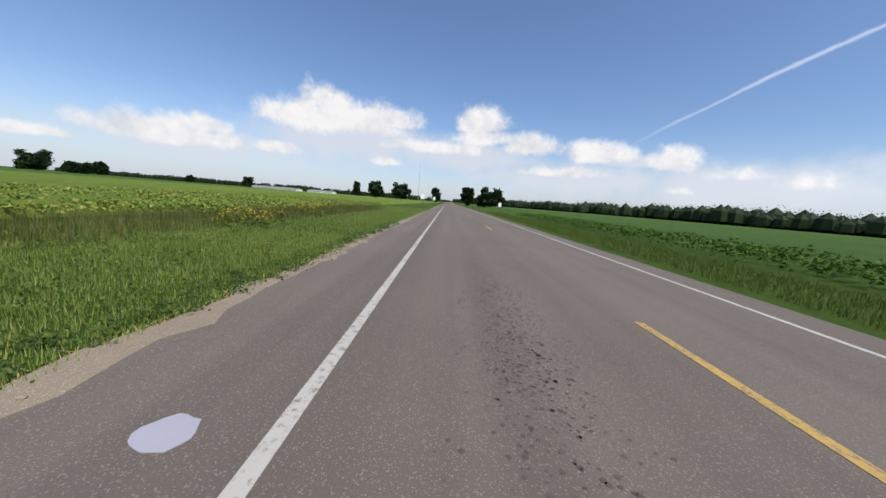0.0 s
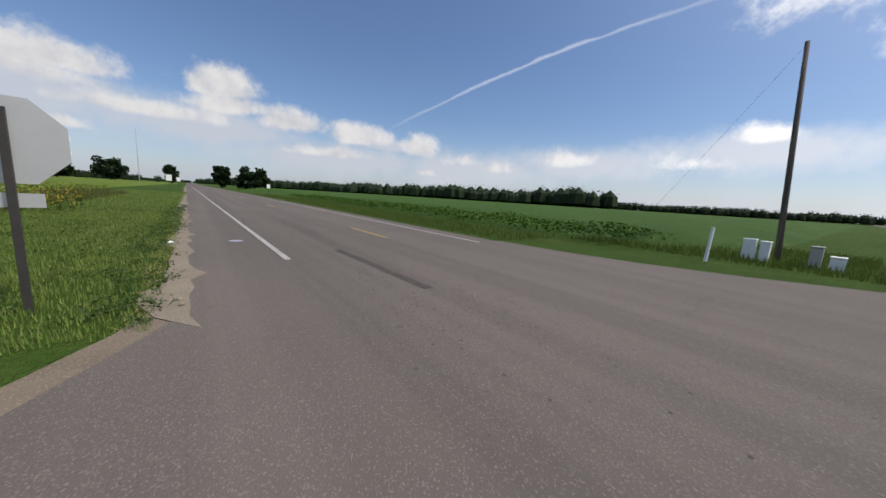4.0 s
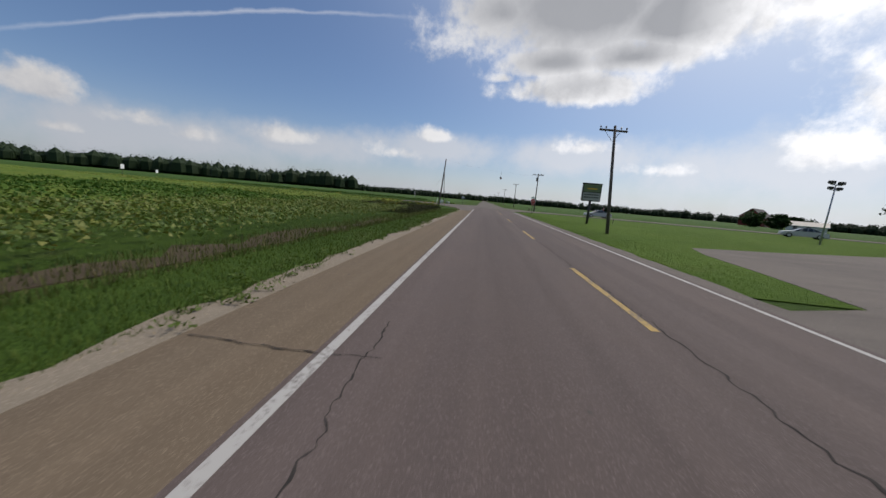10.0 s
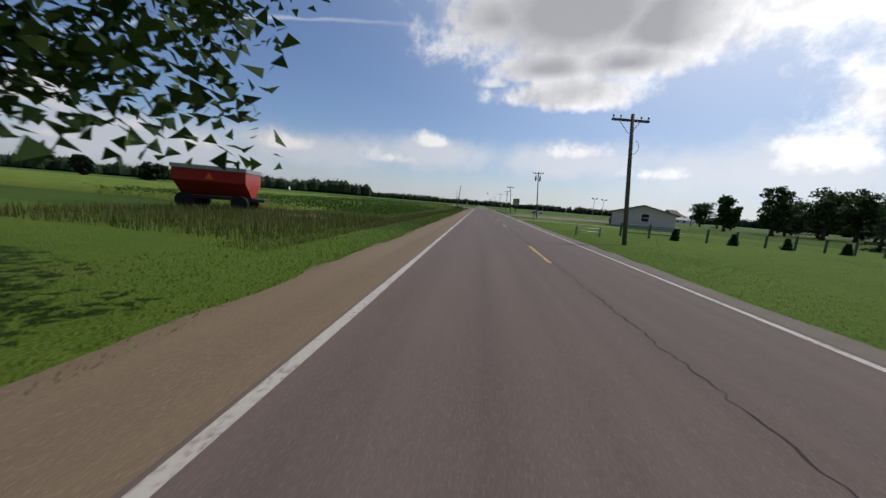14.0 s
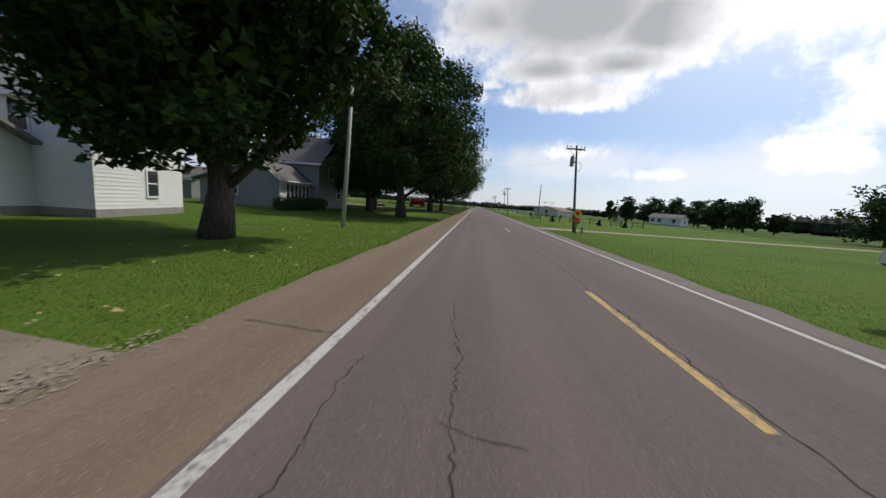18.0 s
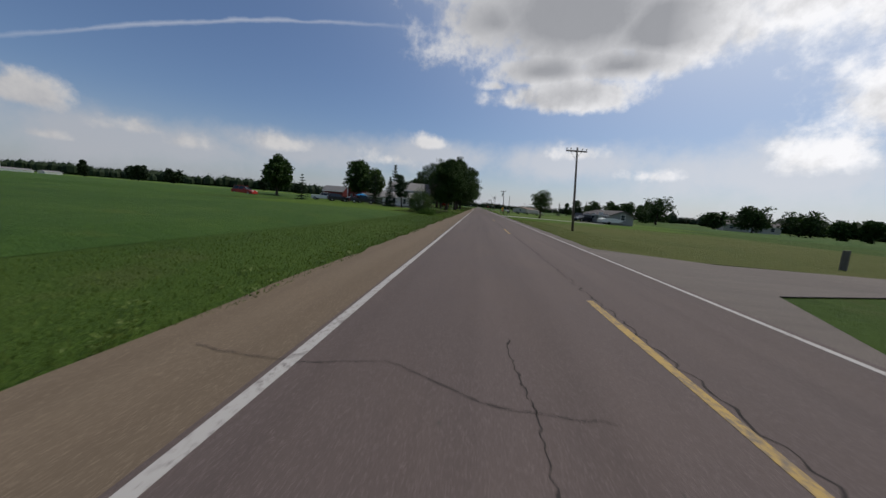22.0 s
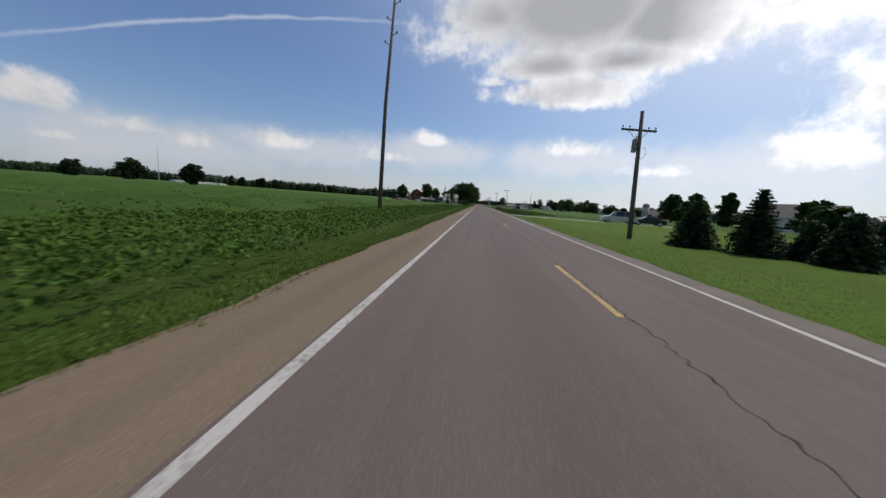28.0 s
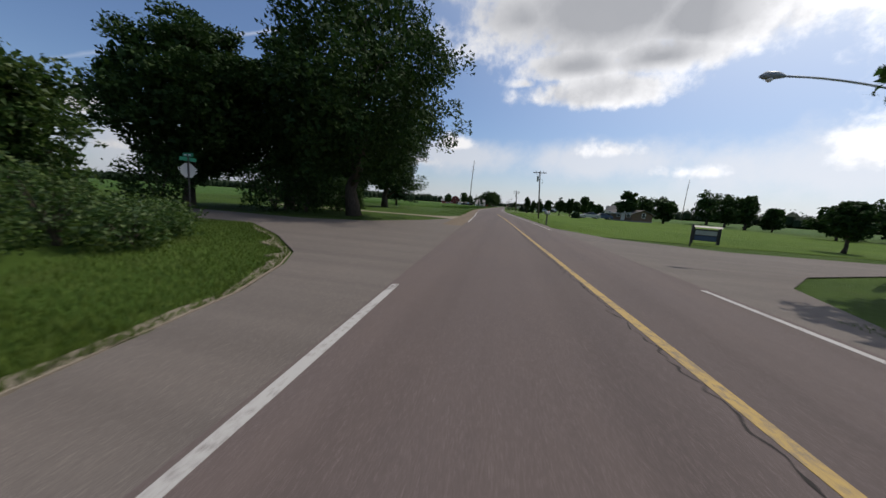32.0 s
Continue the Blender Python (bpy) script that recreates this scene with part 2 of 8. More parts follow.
def asphalt(dark, light, brown, run=(1.3, 0.022, 1.0)):
    def build(n):
        fine = n.noise(n.pos, 95.0, 3.0, 0.75)
        stone = n.add("ShaderNodeTexVoronoi")
        stone.inputs["Scale"].default_value = 125.0
        n.link(n.pos, stone.inputs["Vector"])
        mid = n.noise(scaled(n, n.pos, (1.0, 0.35, 1.0)), 0.9, 5.0, 0.6)
        wide = n.noise(scaled(n, n.pos, (1.0, 0.12, 1.0)), 0.22, 3.0)
        col = n.ramp(fine, [(0.25, dark), (0.5, tuple((a + b) / 2 for a, b in zip(dark, light))), (0.78, light)])
        col = n.mix(n.math("MULTIPLY", n.math("SUBTRACT", mid, 0.42), 2.0, clamp=True), col, brown)
        col = n.mix(n.math("MULTIPLY", n.math("SUBTRACT", wide, 0.4), 0.9, clamp=True), col, tuple(c * 0.82 for c in dark))
        streak = n.noise(scaled(n, n.pos, run), 1.0, 3.0, 0.6)
        col = n.mix(n.math("MULTIPLY", n.math("SUBTRACT", streak, 0.38), 1.3, clamp=True), col, tuple(c * 0.7 for c in dark))
        chip = n.math("GREATER_THAN", stone.outputs["Color"], 0.80)
        col = n.mix(n.math("MULTIPLY", chip, 0.42), col, tuple(min(1, c * 1.5) for c in light))
        n.link(col, n.bsdf.inputs["Base Color"])
        bump(n, fine, 0.5, 0.006)
    return build


def plain(col, var=0.12, scale=3.0, grain=40.0, relief=0.15):
    def build(n):
        a = n.noise(n.obj, scale, 4.0)
        g = n.noise(n.obj, grain, 2.0)
        c = n.mix(n.math("ADD", n.math("MULTIPLY", a, 0.75), n.math("MULTIPLY", g, 0.25)), tuple(max(0, x * (1 - 2 * var)) for x in col),
                  tuple(min(1, x * (1 + 2 * var)) for x in col))
        n.link(c, n.bsdf.inputs["Base Color"])
        if relief:
            bump(n, g, relief, 0.004)
    return build


def leafy(dark, mid, light, trans=0.35, vary=0.65):
    def build(n):
        patch = n.noise(n.pos, 0.35, 3.0)
        t = n.math("ADD", n.math("MULTIPLY", n.island, vary), n.math("ADD", n.math("MULTIPLY", patch, 0.5), 0.5 * (0.65 - vary)))
        c = n.ramp(t, [(0.15, dark), (0.55, mid), (0.95, light)])
        n.link(c, n.bsdf.inputs["Base Color"])
        tr = n.add("ShaderNodeBsdfTranslucent")
        n.link(c, tr.inputs[0])
        mx = n.add("ShaderNodeMixShader", i_0=trans)
        n.link(n.bsdf.outputs[0], mx.inputs[1])
        n.link(tr.outputs[0], mx.inputs[2])
        n.link(mx.outputs[0], n.out.inputs[0])
    return build


def turf(a, b, c, dry):
    def build(n):
        w = n.noise(n.pos, 0.12, 4.0)
        f = n.noise(n.pos, 2.4, 5.0, 0.7)
        g = n.noise(n.pos, 28.0, 2.0, 0.7)
        t = n.math("ADD", n.math("MULTIPLY", w, 0.4), n.math("ADD", n.math("MULTIPLY", f, 0.35), n.math("MULTIPLY", g, 0.3)))
        col = n.ramp(t, [(0.32, a), (0.52, b), (0.72, c)])
        d = n.math("MULTIPLY", n.math("SUBTRACT", n.noise(n.pos, 0.45, 4.0), 0.58), 4.0, clamp=True)
        col = n.mix(n.math("MULTIPLY", d, 0.6), col, dry)
        n.link(col, n.bsdf.inputs["Base Color"])
        bump(n, n.math("ADD", g, n.math("MULTIPLY", f, 1.2)), 1.0, 0.06)
    return build


M = {}
M["asphalt"] = material("asphalt", asphalt((0.071, 0.055, 0.051), (0.144, 0.113, 0.105), (0.126, 0.095, 0.083)), 0.88, 0.25)
M["asphalt_old"] = material("asphalt_old", asphalt((0.080, 0.068, 0.061), (0.184, 0.156, 0.137), (0.140, 0.115, 0.099), (0.022, 1.1, 1.0)), 0.9, 0.25)
M["shoulder"] = material("shoulder", asphalt((0.110, 0.083, 0.058), (0.206, 0.161, 0.115), (0.173, 0.128, 0.087)), 0.95, 0.15)
M["gravel"] = material("gravel", asphalt((0.18, 0.15, 0.11), (0.36, 0.31, 0.25), (0.27, 0.22, 0.16)), 0.95, 0.1)
M["concrete"] = material("concrete", asphalt((0.33, 0.32, 0.30), (0.52, 0.50, 0.47), (0.44, 0.42, 0.39)), 0.9, 0.2)
M["soil"] = material("soil", asphalt((0.048, 0.037, 0.025), (0.098, 0.077, 0.052), (0.074, 0.057, 0.038)), 0.97, 0.1)
M["pale_sand"] = material("pale_sand", asphalt((0.17, 0.14, 0.105), (0.31, 0.265, 0.21), (0.23, 0.19, 0.145)), 0.97, 0.1)
M["sand"] = material("sand", asphalt((0.135, 0.106, 0.079), (0.26, 0.212, 0.164), (0.19, 0.15, 0.108)), 0.97, 0.1)


def worn_paint(col, under, wear):
    def build(n):
        f = n.noise(n.pos, 16.0, 4.0, 0.75)
        g = n.noise(n.pos, 1.6, 3.0)
        t = n.math("MULTIPLY", n.math("SUBTRACT", n.math("ADD", f, n.math("MULTIPLY", g, 0.5)), wear), 5.0, clamp=True)
        n.link(n.mix(t, col, under), n.bsdf.inputs["Base Color"])
    return build


M["white_line"] = material("white_line", worn_paint((0.37, 0.355, 0.335), (0.14, 0.122, 0.113), 0.76), 0.75, 0.3)
M["yellow_line"] = material("yellow_line", worn_paint((0.38, 0.255, 0.075), (0.14, 0.115, 0.095), 0.70), 0.75, 0.3)
M["crack"] = material("crack", plain((0.038, 0.034, 0.032), 0.35, 6.0), 0.95, 0.1)
M["tar"] = material("tar", plain((0.078, 0.068, 0.062), 0.3, 4.0), 0.9, 0.2)
M["ground"] = material("ground", turf((0.021, 0.045, 0.007), (0.045, 0.081, 0.012), (0.072, 0.111, 0.021), (0.096, 0.090, 0.036)), 0.95, 0.1)
M["lawn"] = material("lawn", turf((0.040, 0.078, 0.009), (0.070, 0.120, 0.014), (0.100, 0.150, 0.024), (0.118, 0.128, 0.036)), 0.95, 0.1)
M["dry_lawn"] = material("dry_lawn", turf((0.052, 0.076, 0.014), (0.086, 0.099, 0.026), (0.112, 0.112, 0.038), (0.140, 0.112, 0.05)), 0.95, 0.1)
M["blade"] = material("blade", leafy((0.052, 0.088, 0.012), (0.086, 0.130, 0.019), (0.112, 0.148, 0.030), 0.28, 0.3), 0.6, 0.25)
M["lawn_blade"] = material("lawn_blade", leafy((0.048, 0.092, 0.011), (0.074, 0.126, 0.016), (0.098, 0.146, 0.025), 0.28, 0.2), 0.6, 0.25)
M["olive_blade"] = material("olive_blade", leafy((0.072, 0.138, 0.021), (0.145, 0.22, 0.038), (0.27, 0.28, 0.09), 0.22), 0.6, 0.25)
M["yellow_canopy"] = material("yellow_canopy", turf((0.056, 0.104, 0.014), (0.106, 0.158, 0.023), (0.168, 0.196, 0.035), (0.235, 0.228, 0.047)), 0.9, 0.15)
# lawn greens darkened, so the west end's dim light sits in the colour
M["lawn_dimmed"] = material("lawn_dimmed", turf((0.022, 0.045, 0.006), (0.040, 0.072, 0.010), (0.062, 0.096, 0.017), (0.074, 0.080, 0.026)), 0.95, 0.1)
M["weed"] = material("weed", leafy((0.035, 0.059, 0.010), (0.091, 0.112, 0.025), (0.182, 0.161, 0.070), 0.3), 0.7, 0.2)
M["rank_weed"] = material("rank_weed", leafy((0.022, 0.026, 0.011), (0.040, 0.043, 0.019), (0.068, 0.066, 0.031), 0.2, 0.45), 0.8, 0.15)
M["bean"] = material("bean", leafy((0.023, 0.063, 0.009), (0.046, 0.102, 0.013), (0.099, 0.152, 0.026), 0.14, 0.5), 0.8, 0.15)
M["bean_yellow"] = material("bean_yellow", leafy((0.060, 0.112, 0.015), (0.105, 0.150, 0.024), (0.20, 0.20, 0.042), 0.2), 0.6, 0.3)
M["bean_mixed"] = material("bean_mixed", leafy((0.068, 0.138, 0.018), (0.140, 0.205, 0.030), (0.31, 0.29, 0.06), 0.2), 0.6, 0.3)
M["bean_canopy"] = material("bean_canopy", turf((0.020, 0.053, 0.008), (0.040, 0.086, 0.012), (0.073, 0.122, 0.020), (0.106, 0.125, 0.023)), 0.9, 0.15)
M["goldenrod"] = material("goldenrod", leafy((0.20, 0.16, 0.015), (0.31, 0.245, 0.022), (0.42, 0.33, 0.045), 0.2), 0.7, 0.2)
M["maple"] = material("maple", leafy((0.013, 0.033, 0.007), (0.027, 0.060, 0.011), (0.054, 0.094, 0.017), 0.16), 0.72, 0.2)
M["oak"] = material("oak", leafy((0.015, 0.037, 0.009), (0.026, 0.058, 0.013), (0.050, 0.088, 0.018), 0.18), 0.72, 0.2)
M["light_leaf"] = material("light_leaf", leafy((0.016, 0.044, 0.010), (0.040, 0.080, 0.016), (0.096, 0.136, 0.032), 0.4), 0.55, 0.3)
M["needle"] = material("needle", leafy((0.011, 0.027, 0.013), (0.022, 0.050, 0.020), (0.045, 0.077, 0.027), 0.15), 0.7, 0.2)
M["far_leaf"] = material("far_leaf", leafy((0.013, 0.026, 0.010), (0.016, 0.032, 0.011), (0.022, 0.041, 0.014), 0.15, 0.4), 0.7, 0.2)


def bark_build(n):
    f = n.noise(scaled(n, n.obj, (9.0, 9.0, 1.6)), 2.0, 5.0, 0.7)
    n.link(n.ramp(f, [(0.3, (0.03, 0.024, 0.02)), (0.7, (0.13, 0.105, 0.085))]), n.bsdf.inputs["Base Color"])
    bump(n, f, 0.9, 0.03)


M["bark"] = material("bark", bark_build, 0.95, 0.1)


def pole_build(n):
    f = n.noise(scaled(n, n.obj, (14.0, 14.0, 0.7)), 1.6, 5.0, 0.7)
    n.link(n.ramp(f, [(0.3, (0.07, 0.058, 0.05)), (0.7, (0.19, 0.165, 0.145))]), n.bsdf.inputs["Base Color"])
    bump(n, f, 0.5, 0.01)


M["pole"] = material("pole", pole_build, 0.9, 0.15)
M["pole_pale"] = material("pole_pale", plain((0.42, 0.40, 0.36), 0.15, 2.0), 0.9, 0.15)
M["galv"] = material("galv", plain((0.42, 0.43, 0.44), 0.1, 5.0), 0.45, 0.5, 0.6)
M["dark_metal"] = material("dark_metal", plain((0.06, 0.055, 0.05), 0.2, 6.0), 0.6, 0.4, 0.4)
M["black"] = material("black", plain((0.02, 0.02, 0.022), 0.15, 4.0), 0.5, 0.4)
M["porcelain"] = material("porcelain", plain((0.22, 0.16, 0.13), 0.1), 0.3, 0.5)
M["grey_can"] = material("grey_can", plain((0.30, 0.32, 0.33), 0.1, 3.0), 0.5, 0.4)
M["wire"] = material("wire", plain((0.05, 0.05, 0.05), 0.1, 3.0, relief=0), 0.6, 0.3)
M["sign_back"] = material("sign_back", plain((0.50, 0.50, 0.49), 0.06, 3.0), 0.5, 0.5, 0.4)
M["sign_red"] = material("sign_red", plain((0.55, 0.035, 0.03), 0.06, 3.0), 0.45, 0.4)
M["sign_white"] = material("sign_white", plain((0.80, 0.80, 0.78), 0.04, 3.0), 0.5, 0.4)
M["sign_green"] = material("sign_green", plain((0.02, 0.26, 0.14), 0.06, 3.0), 0.45, 0.4)
M["sign_yellow"] = material("sign_yellow", plain((0.85, 0.50, 0.03), 0.05, 3.0), 0.45, 0.4)
M["sign_orange"] = material("sign_orange", plain((0.80, 0.10, 0.02), 0.05, 3.0), 0.45, 0.4)
M["panel_dull"] = material("panel_dull", plain((0.40, 0.40, 0.35), 0.15, 2.0), 0.5, 0.4)
M["panel_green"] = material("panel_green", plain((0.16, 0.20, 0.09), 0.2, 3.0), 0.5, 0.4)
M["white_wood"] = material("white_wood", plain((0.72, 0.72, 0.70), 0.06, 1.2), 0.7, 0.3)
M["white_metal"] = material("white_metal", plain((0.72, 0.72, 0.70), 0.04, 2.0), 0.4, 0.4)
M["cream"] = material("cream", plain((0.52, 0.49, 0.44), 0.07, 1.0), 0.8, 0.3)
M["grey_siding"] = material("grey_siding", plain((0.27, 0.27, 0.265), 0.08, 1.0), 0.8, 0.3)
M["red_wood"] = material("red_wood", plain((0.16, 0.036, 0.033), 0.15, 1.4), 0.85, 0.2)
M["brown_wood"] = material("brown_wood", plain((0.16, 0.11, 0.075), 0.2, 2.0), 0.85, 0.2)
M["fence_wood"] = material("fence_wood", plain((0.13, 0.125, 0.10), 0.2, 3.0), 0.9, 0.2)
M["green_paint"] = material("green_paint", plain((0.03, 0.09, 0.05), 0.1, 3.0), 0.6, 0.3)
M["shingle"] = material("shingle", plain((0.13, 0.12, 0.115), 0.2, 1.6, 14.0, 0.6), 0.95, 0.15)
M["shingle_brown"] = material("shingle_brown", plain((0.17, 0.13, 0.105), 0.2, 1.6, 14.0, 0.6), 0.95, 0.15)
M["metal_roof"] = material("metal_roof", plain((0.21, 0.20, 0.19), 0.22, 0.9, 8.0, 0.1), 0.6, 0.4, 0.2)
M["barn_roof"] = material("barn_roof", plain((0.52, 0.52, 0.51), 0.12, 0.8, 8.0, 0.1), 0.5, 0.4, 0.3)
M["brick"] = material("brick", plain((0.26, 0.13, 0.095), 0.2, 5.0, 20.0, 0.4), 0.9, 0.2)
M["stone_base"] = material("stone_base", plain((0.25, 0.24, 0.22), 0.2, 3.0, 12.0, 0.5), 0.9, 0.2)
M["glass"] = material("glass", plain((0.025, 0.03, 0.035), 0.1, 1.0, relief=0), 0.08, 0.6)
M["tyre"] = material("tyre", plain((0.02, 0.02, 0.02), 0.1, 6.0), 0.9, 0.2)
M["rim"] = material("rim", plain((0.45, 0.46, 0.47), 0.06, 4.0, relief=0), 0.35, 0.5, 0.8)
for nm, c in (("silver", (0.50, 0.51, 0.52)), ("dark", (0.025, 0.027, 0.032)), ("white", (0.75, 0.75, 0.74)), ("red", (0.35, 0.03, 0.025)), ("blue", (0.05, 0.08, 0.14)), ("maroon", (0.10, 0.03, 0.03))):
    M["car_" + nm] = material("car_" + nm, plain(c, 0.02, 1.0, relief=0), 0.25, 0.5, 0.3 if nm in ("silver", "dark") else 0.0)
M["lamp_red"] = material("lamp_red", plain((0.35, 0.02, 0.02), 0.05, 3.0, relief=0), 0.25, 0.5)
M["lamp_clear"] = material("lamp_clear", plain((0.7, 0.7, 0.68), 0.05, 3.0, relief=0), 0.2, 0.5)
M["tarp"] = material("tarp", plain((0.02, 0.28, 0.55), 0.1, 3.0), 0.6, 0.3)
# matt lavender that stands in for sky mirrored in the puddle
M["puddle_sky"] = material("puddle_sky", plain((0.30, 0.30, 0.36), 0.06, 3.0), 0.6, 0.3)
M["signal_yellow"] = material("signal_yellow", plain((0.12, 0.11, 0.06), 0.1, 3.0), 0.5, 0.4)
M["hay"] = material("hay", plain((0.34, 0.26, 0.12), 0.2, 3.0), 0.95, 0.1)


# ---- building helpers ----
def put(x, y):
    return x * K, y * K


def bend(y):
    """Sideways shift of the second road's middle at y, where it swings east."""
    return float(np.interp(-y / K, [311, 323, 334, 345.5, 357, 368, 379, 391, 403, 470, 700],
                           [0, .12, .55, 1.3, 2.02, 2.76, 3.40, 4.0, 4.64, 7.6, 18])) * K


def mesh_of(name, verts, faces, mat, smooth=False):
    me = bpy.data.meshes.new(name)
    me.from_pydata([tuple(v) for v in verts], [], faces)
    if mat is not None:
        me.materials.append(M[mat])
    if smooth:
        me.polygons.foreach_set("use_smooth", [True] * len(me.polygons))
    me.update()
    return me


def big_mesh(name, verts, sides, mat):
    """Many loose polygons with the same number of corners, from a flat array of corners."""
    verts = np.asarray(verts, dtype=np.float32).reshape(-1, 3)
    n = len(verts)
    me = bpy.data.meshes.new(name)
    me.vertices.add(n)
    me.vertices.foreach_set("co", verts.ravel())
    me.loops.add(n)
    me.loops.foreach_set("vertex_index", np.arange(n, dtype=np.int32))
    me.polygons.add(n // sides)
    me.polygons.foreach_set("loop_start", np.arange(0, n, sides, dtype=np.int32))
    me.polygons.foreach_set("loop_total", np.full(n // sides, sides, dtype=np.int32))
    me.materials.append(M[mat])
    me.update(calc_edges=True)
    return me


def part(name, me, parent, label="", m=None):
    ob = new(name, me)
    ob.parent = parent
    if m is not None:
        ob.matrix_basis = m
    if label:
        ob["label"] = label
    return ob


def empty(name, x, y, z=0.0, turn=0.0, label="", category="", group="", kind=""):
    ob = new(name)
    ob.empty_display_size = 0.2
    ob.matrix_basis = pose(x, y, z, 0, 0, turn)
    return tagged(ob, label, category, group, kind)


class Shape:
    """Collects primitives into one mesh."""

    def __init__(self):
        self.v, self.f = [], []

    def quadmesh(self, vs, fs):
        k = len(self.v)
        self.v += [tuple(v) for v in vs]
        self.f += [tuple(i + k for i in f) for f in fs]
        return self

    def box(self, x0, y0, z0, x1, y1, z1, bev=0.0):
        if bev <= 0:
            return self.quadmesh([(x0, y0, z0), (x1, y0, z0), (x1, y1, z0), (x0, y1, z0), (x0, y0, z1), (x1, y0, z1), (x1, y1, z1), (x0, y1, z1)],
                                 [(3, 2, 1, 0), (4, 5, 6, 7), (0, 1, 5, 4), (1, 2, 6, 5), (2, 3, 7, 6), (3, 0, 4, 7)])
        b = min(bev, (x1 - x0) / 3, (y1 - y0) / 3, (z1 - z0) / 3)
        rings = []
        for z, d in ((z0, b), (z0 + b, 0), (z1 - b, 0), (z1, b)):
            rings.append([(x0 + d + b * (d == 0) * 0, y0 + d, z), (x1 - d, y0 + d, z), (x1 - d, y1 - d, z), (x0 + d, y1 - d, z)])
        vs = [p for r in rings for p in r]
        fs = [(3, 2, 1, 0), (12, 13, 14, 15)]
        for k in range(3):
            for j in range(4):
                a, c = k * 4 + j, k * 4 + (j + 1) % 4
                fs.append((a, c, c + 4, a + 4))
        return self.quadmesh(vs, fs)

    def tube(self, pts, radii, n=8, caps=True):
        pts = [Vector(p) for p in pts]
        vs, fs = [], []
        side = None
        for i, p in enumerate(pts):
            d = (pts[min(i + 1, len(pts) - 1)] - pts[max(i - 1, 0)]).normalized()
            if side is None or abs(side.dot(d)) > 0.9:
                side = d.orthogonal().normalized()
            side = (side - d * side.dot(d)).normalized()
            up = d.cross(side)
            for j in range(n):
                a = 2 * math.pi * j / n
                vs.append(p + (side * math.cos(a) + up * math.sin(a)) * radii[i])
        for i in range(len(pts) - 1):
            for j in range(n):
                fs.append((i * n + j, i * n + (j + 1) % n, (i + 1) * n + (j + 1) % n, (i + 1) * n + j))
        if caps:
            fs.append(tuple(range(n - 1, -1, -1)))
            fs.append(tuple((len(pts) - 1) * n + j for j in range(n)))
        return self.quadmesh(vs, fs)

    def lathe(self, cx, cy, profile, n=12):
        vs = [(cx + r * math.cos(2 * math.pi * j / n), cy + r * math.sin(2 * math.pi * j / n), z) for r, z in profile for j in range(n)]
        fs = [(i * n + j, i * n + (j + 1) % n, (i + 1) * n + (j + 1) % n, (i + 1) * n + j) for i in range(len(profile) - 1) for j in range(n)]
        fs += [tuple(range(n - 1, -1, -1)), tuple((len(profile) - 1) * n + j for j in range(n))]
        return self.quadmesh(vs, fs)

    def prism(self, outline, axis, a, b):
        """An outline of (u, v) pushed from a to b along an axis: 'x' takes (y, z), 'y' takes (x, z), 'z' takes (x, y)."""
        n = len(outline)
        at = {"x": lambda u, v, w: (w, u, v), "y": lambda u, v, w: (u, w, v), "z": lambda u, v, w: (u, v, w)}[axis]
        vs = [at(u, v, a) for u, v in outline] + [at(u, v, b) for u, v in outline]
        fs = [tuple(range(n - 1, -1, -1)), tuple(range(n, 2 * n))]
        fs += [(j, (j + 1) % n, n + (j + 1) % n, n + j) for j in range(n)]
        return self.quadmesh(vs, fs)

    def mesh(self, name, mat, smooth=False):
        return mesh_of(name, self.v, self.f, mat, smooth)

# ---- ground and roads ----
def sheet(name, corners, z, mat, label, category="", parent=None, kind="structure"):
    s = Shape().prism([put(*c) for c in corners], "z", z - 0.02, z)
    ob = new(name, s.mesh(name, mat))
    return tagged(ob, label, category or "ground", kind=kind)


def ground_mesh():
    bmg = bmesh.new()
    rings = [0, 40, 90, 160, 260, 420, 700, 1200, 2200, 4400]
    n = 72
    cx, cy = 0.0, -170.0
    prev = [bmg.verts.new((cx, cy, -0.05))]
    for r in rings[1:]:
        ring = []
        for j in range(n):
            a = 2 * math.pi * j / n
            x, y = cx + r * 1.6 * math.cos(a) if r < 700 else cx + r * math.cos(a), cy + r * 2.2 * math.sin(a) if r < 700 else cy + r * math.sin(a)
            ring.append(bmg.verts.new((x, y, -0.05)))
        for j in range(n):
            if len(prev) == 1:
                bmg.faces.new((prev[0], ring[j], ring[(j + 1) % n]))
            else:
                bmg.faces.new((prev[j], ring[j], ring[(j + 1) % n], prev[(j + 1) % n]))
        prev = ring
    me = bpy.data.meshes.new("ground")
    bmg.to_mesh(me)
    bmg.free()
    me.materials.append(M["ground"])
    return me


tagged(new("ground", ground_mesh()), "flat green farmland reaching the horizon", "ground", kind="structure")


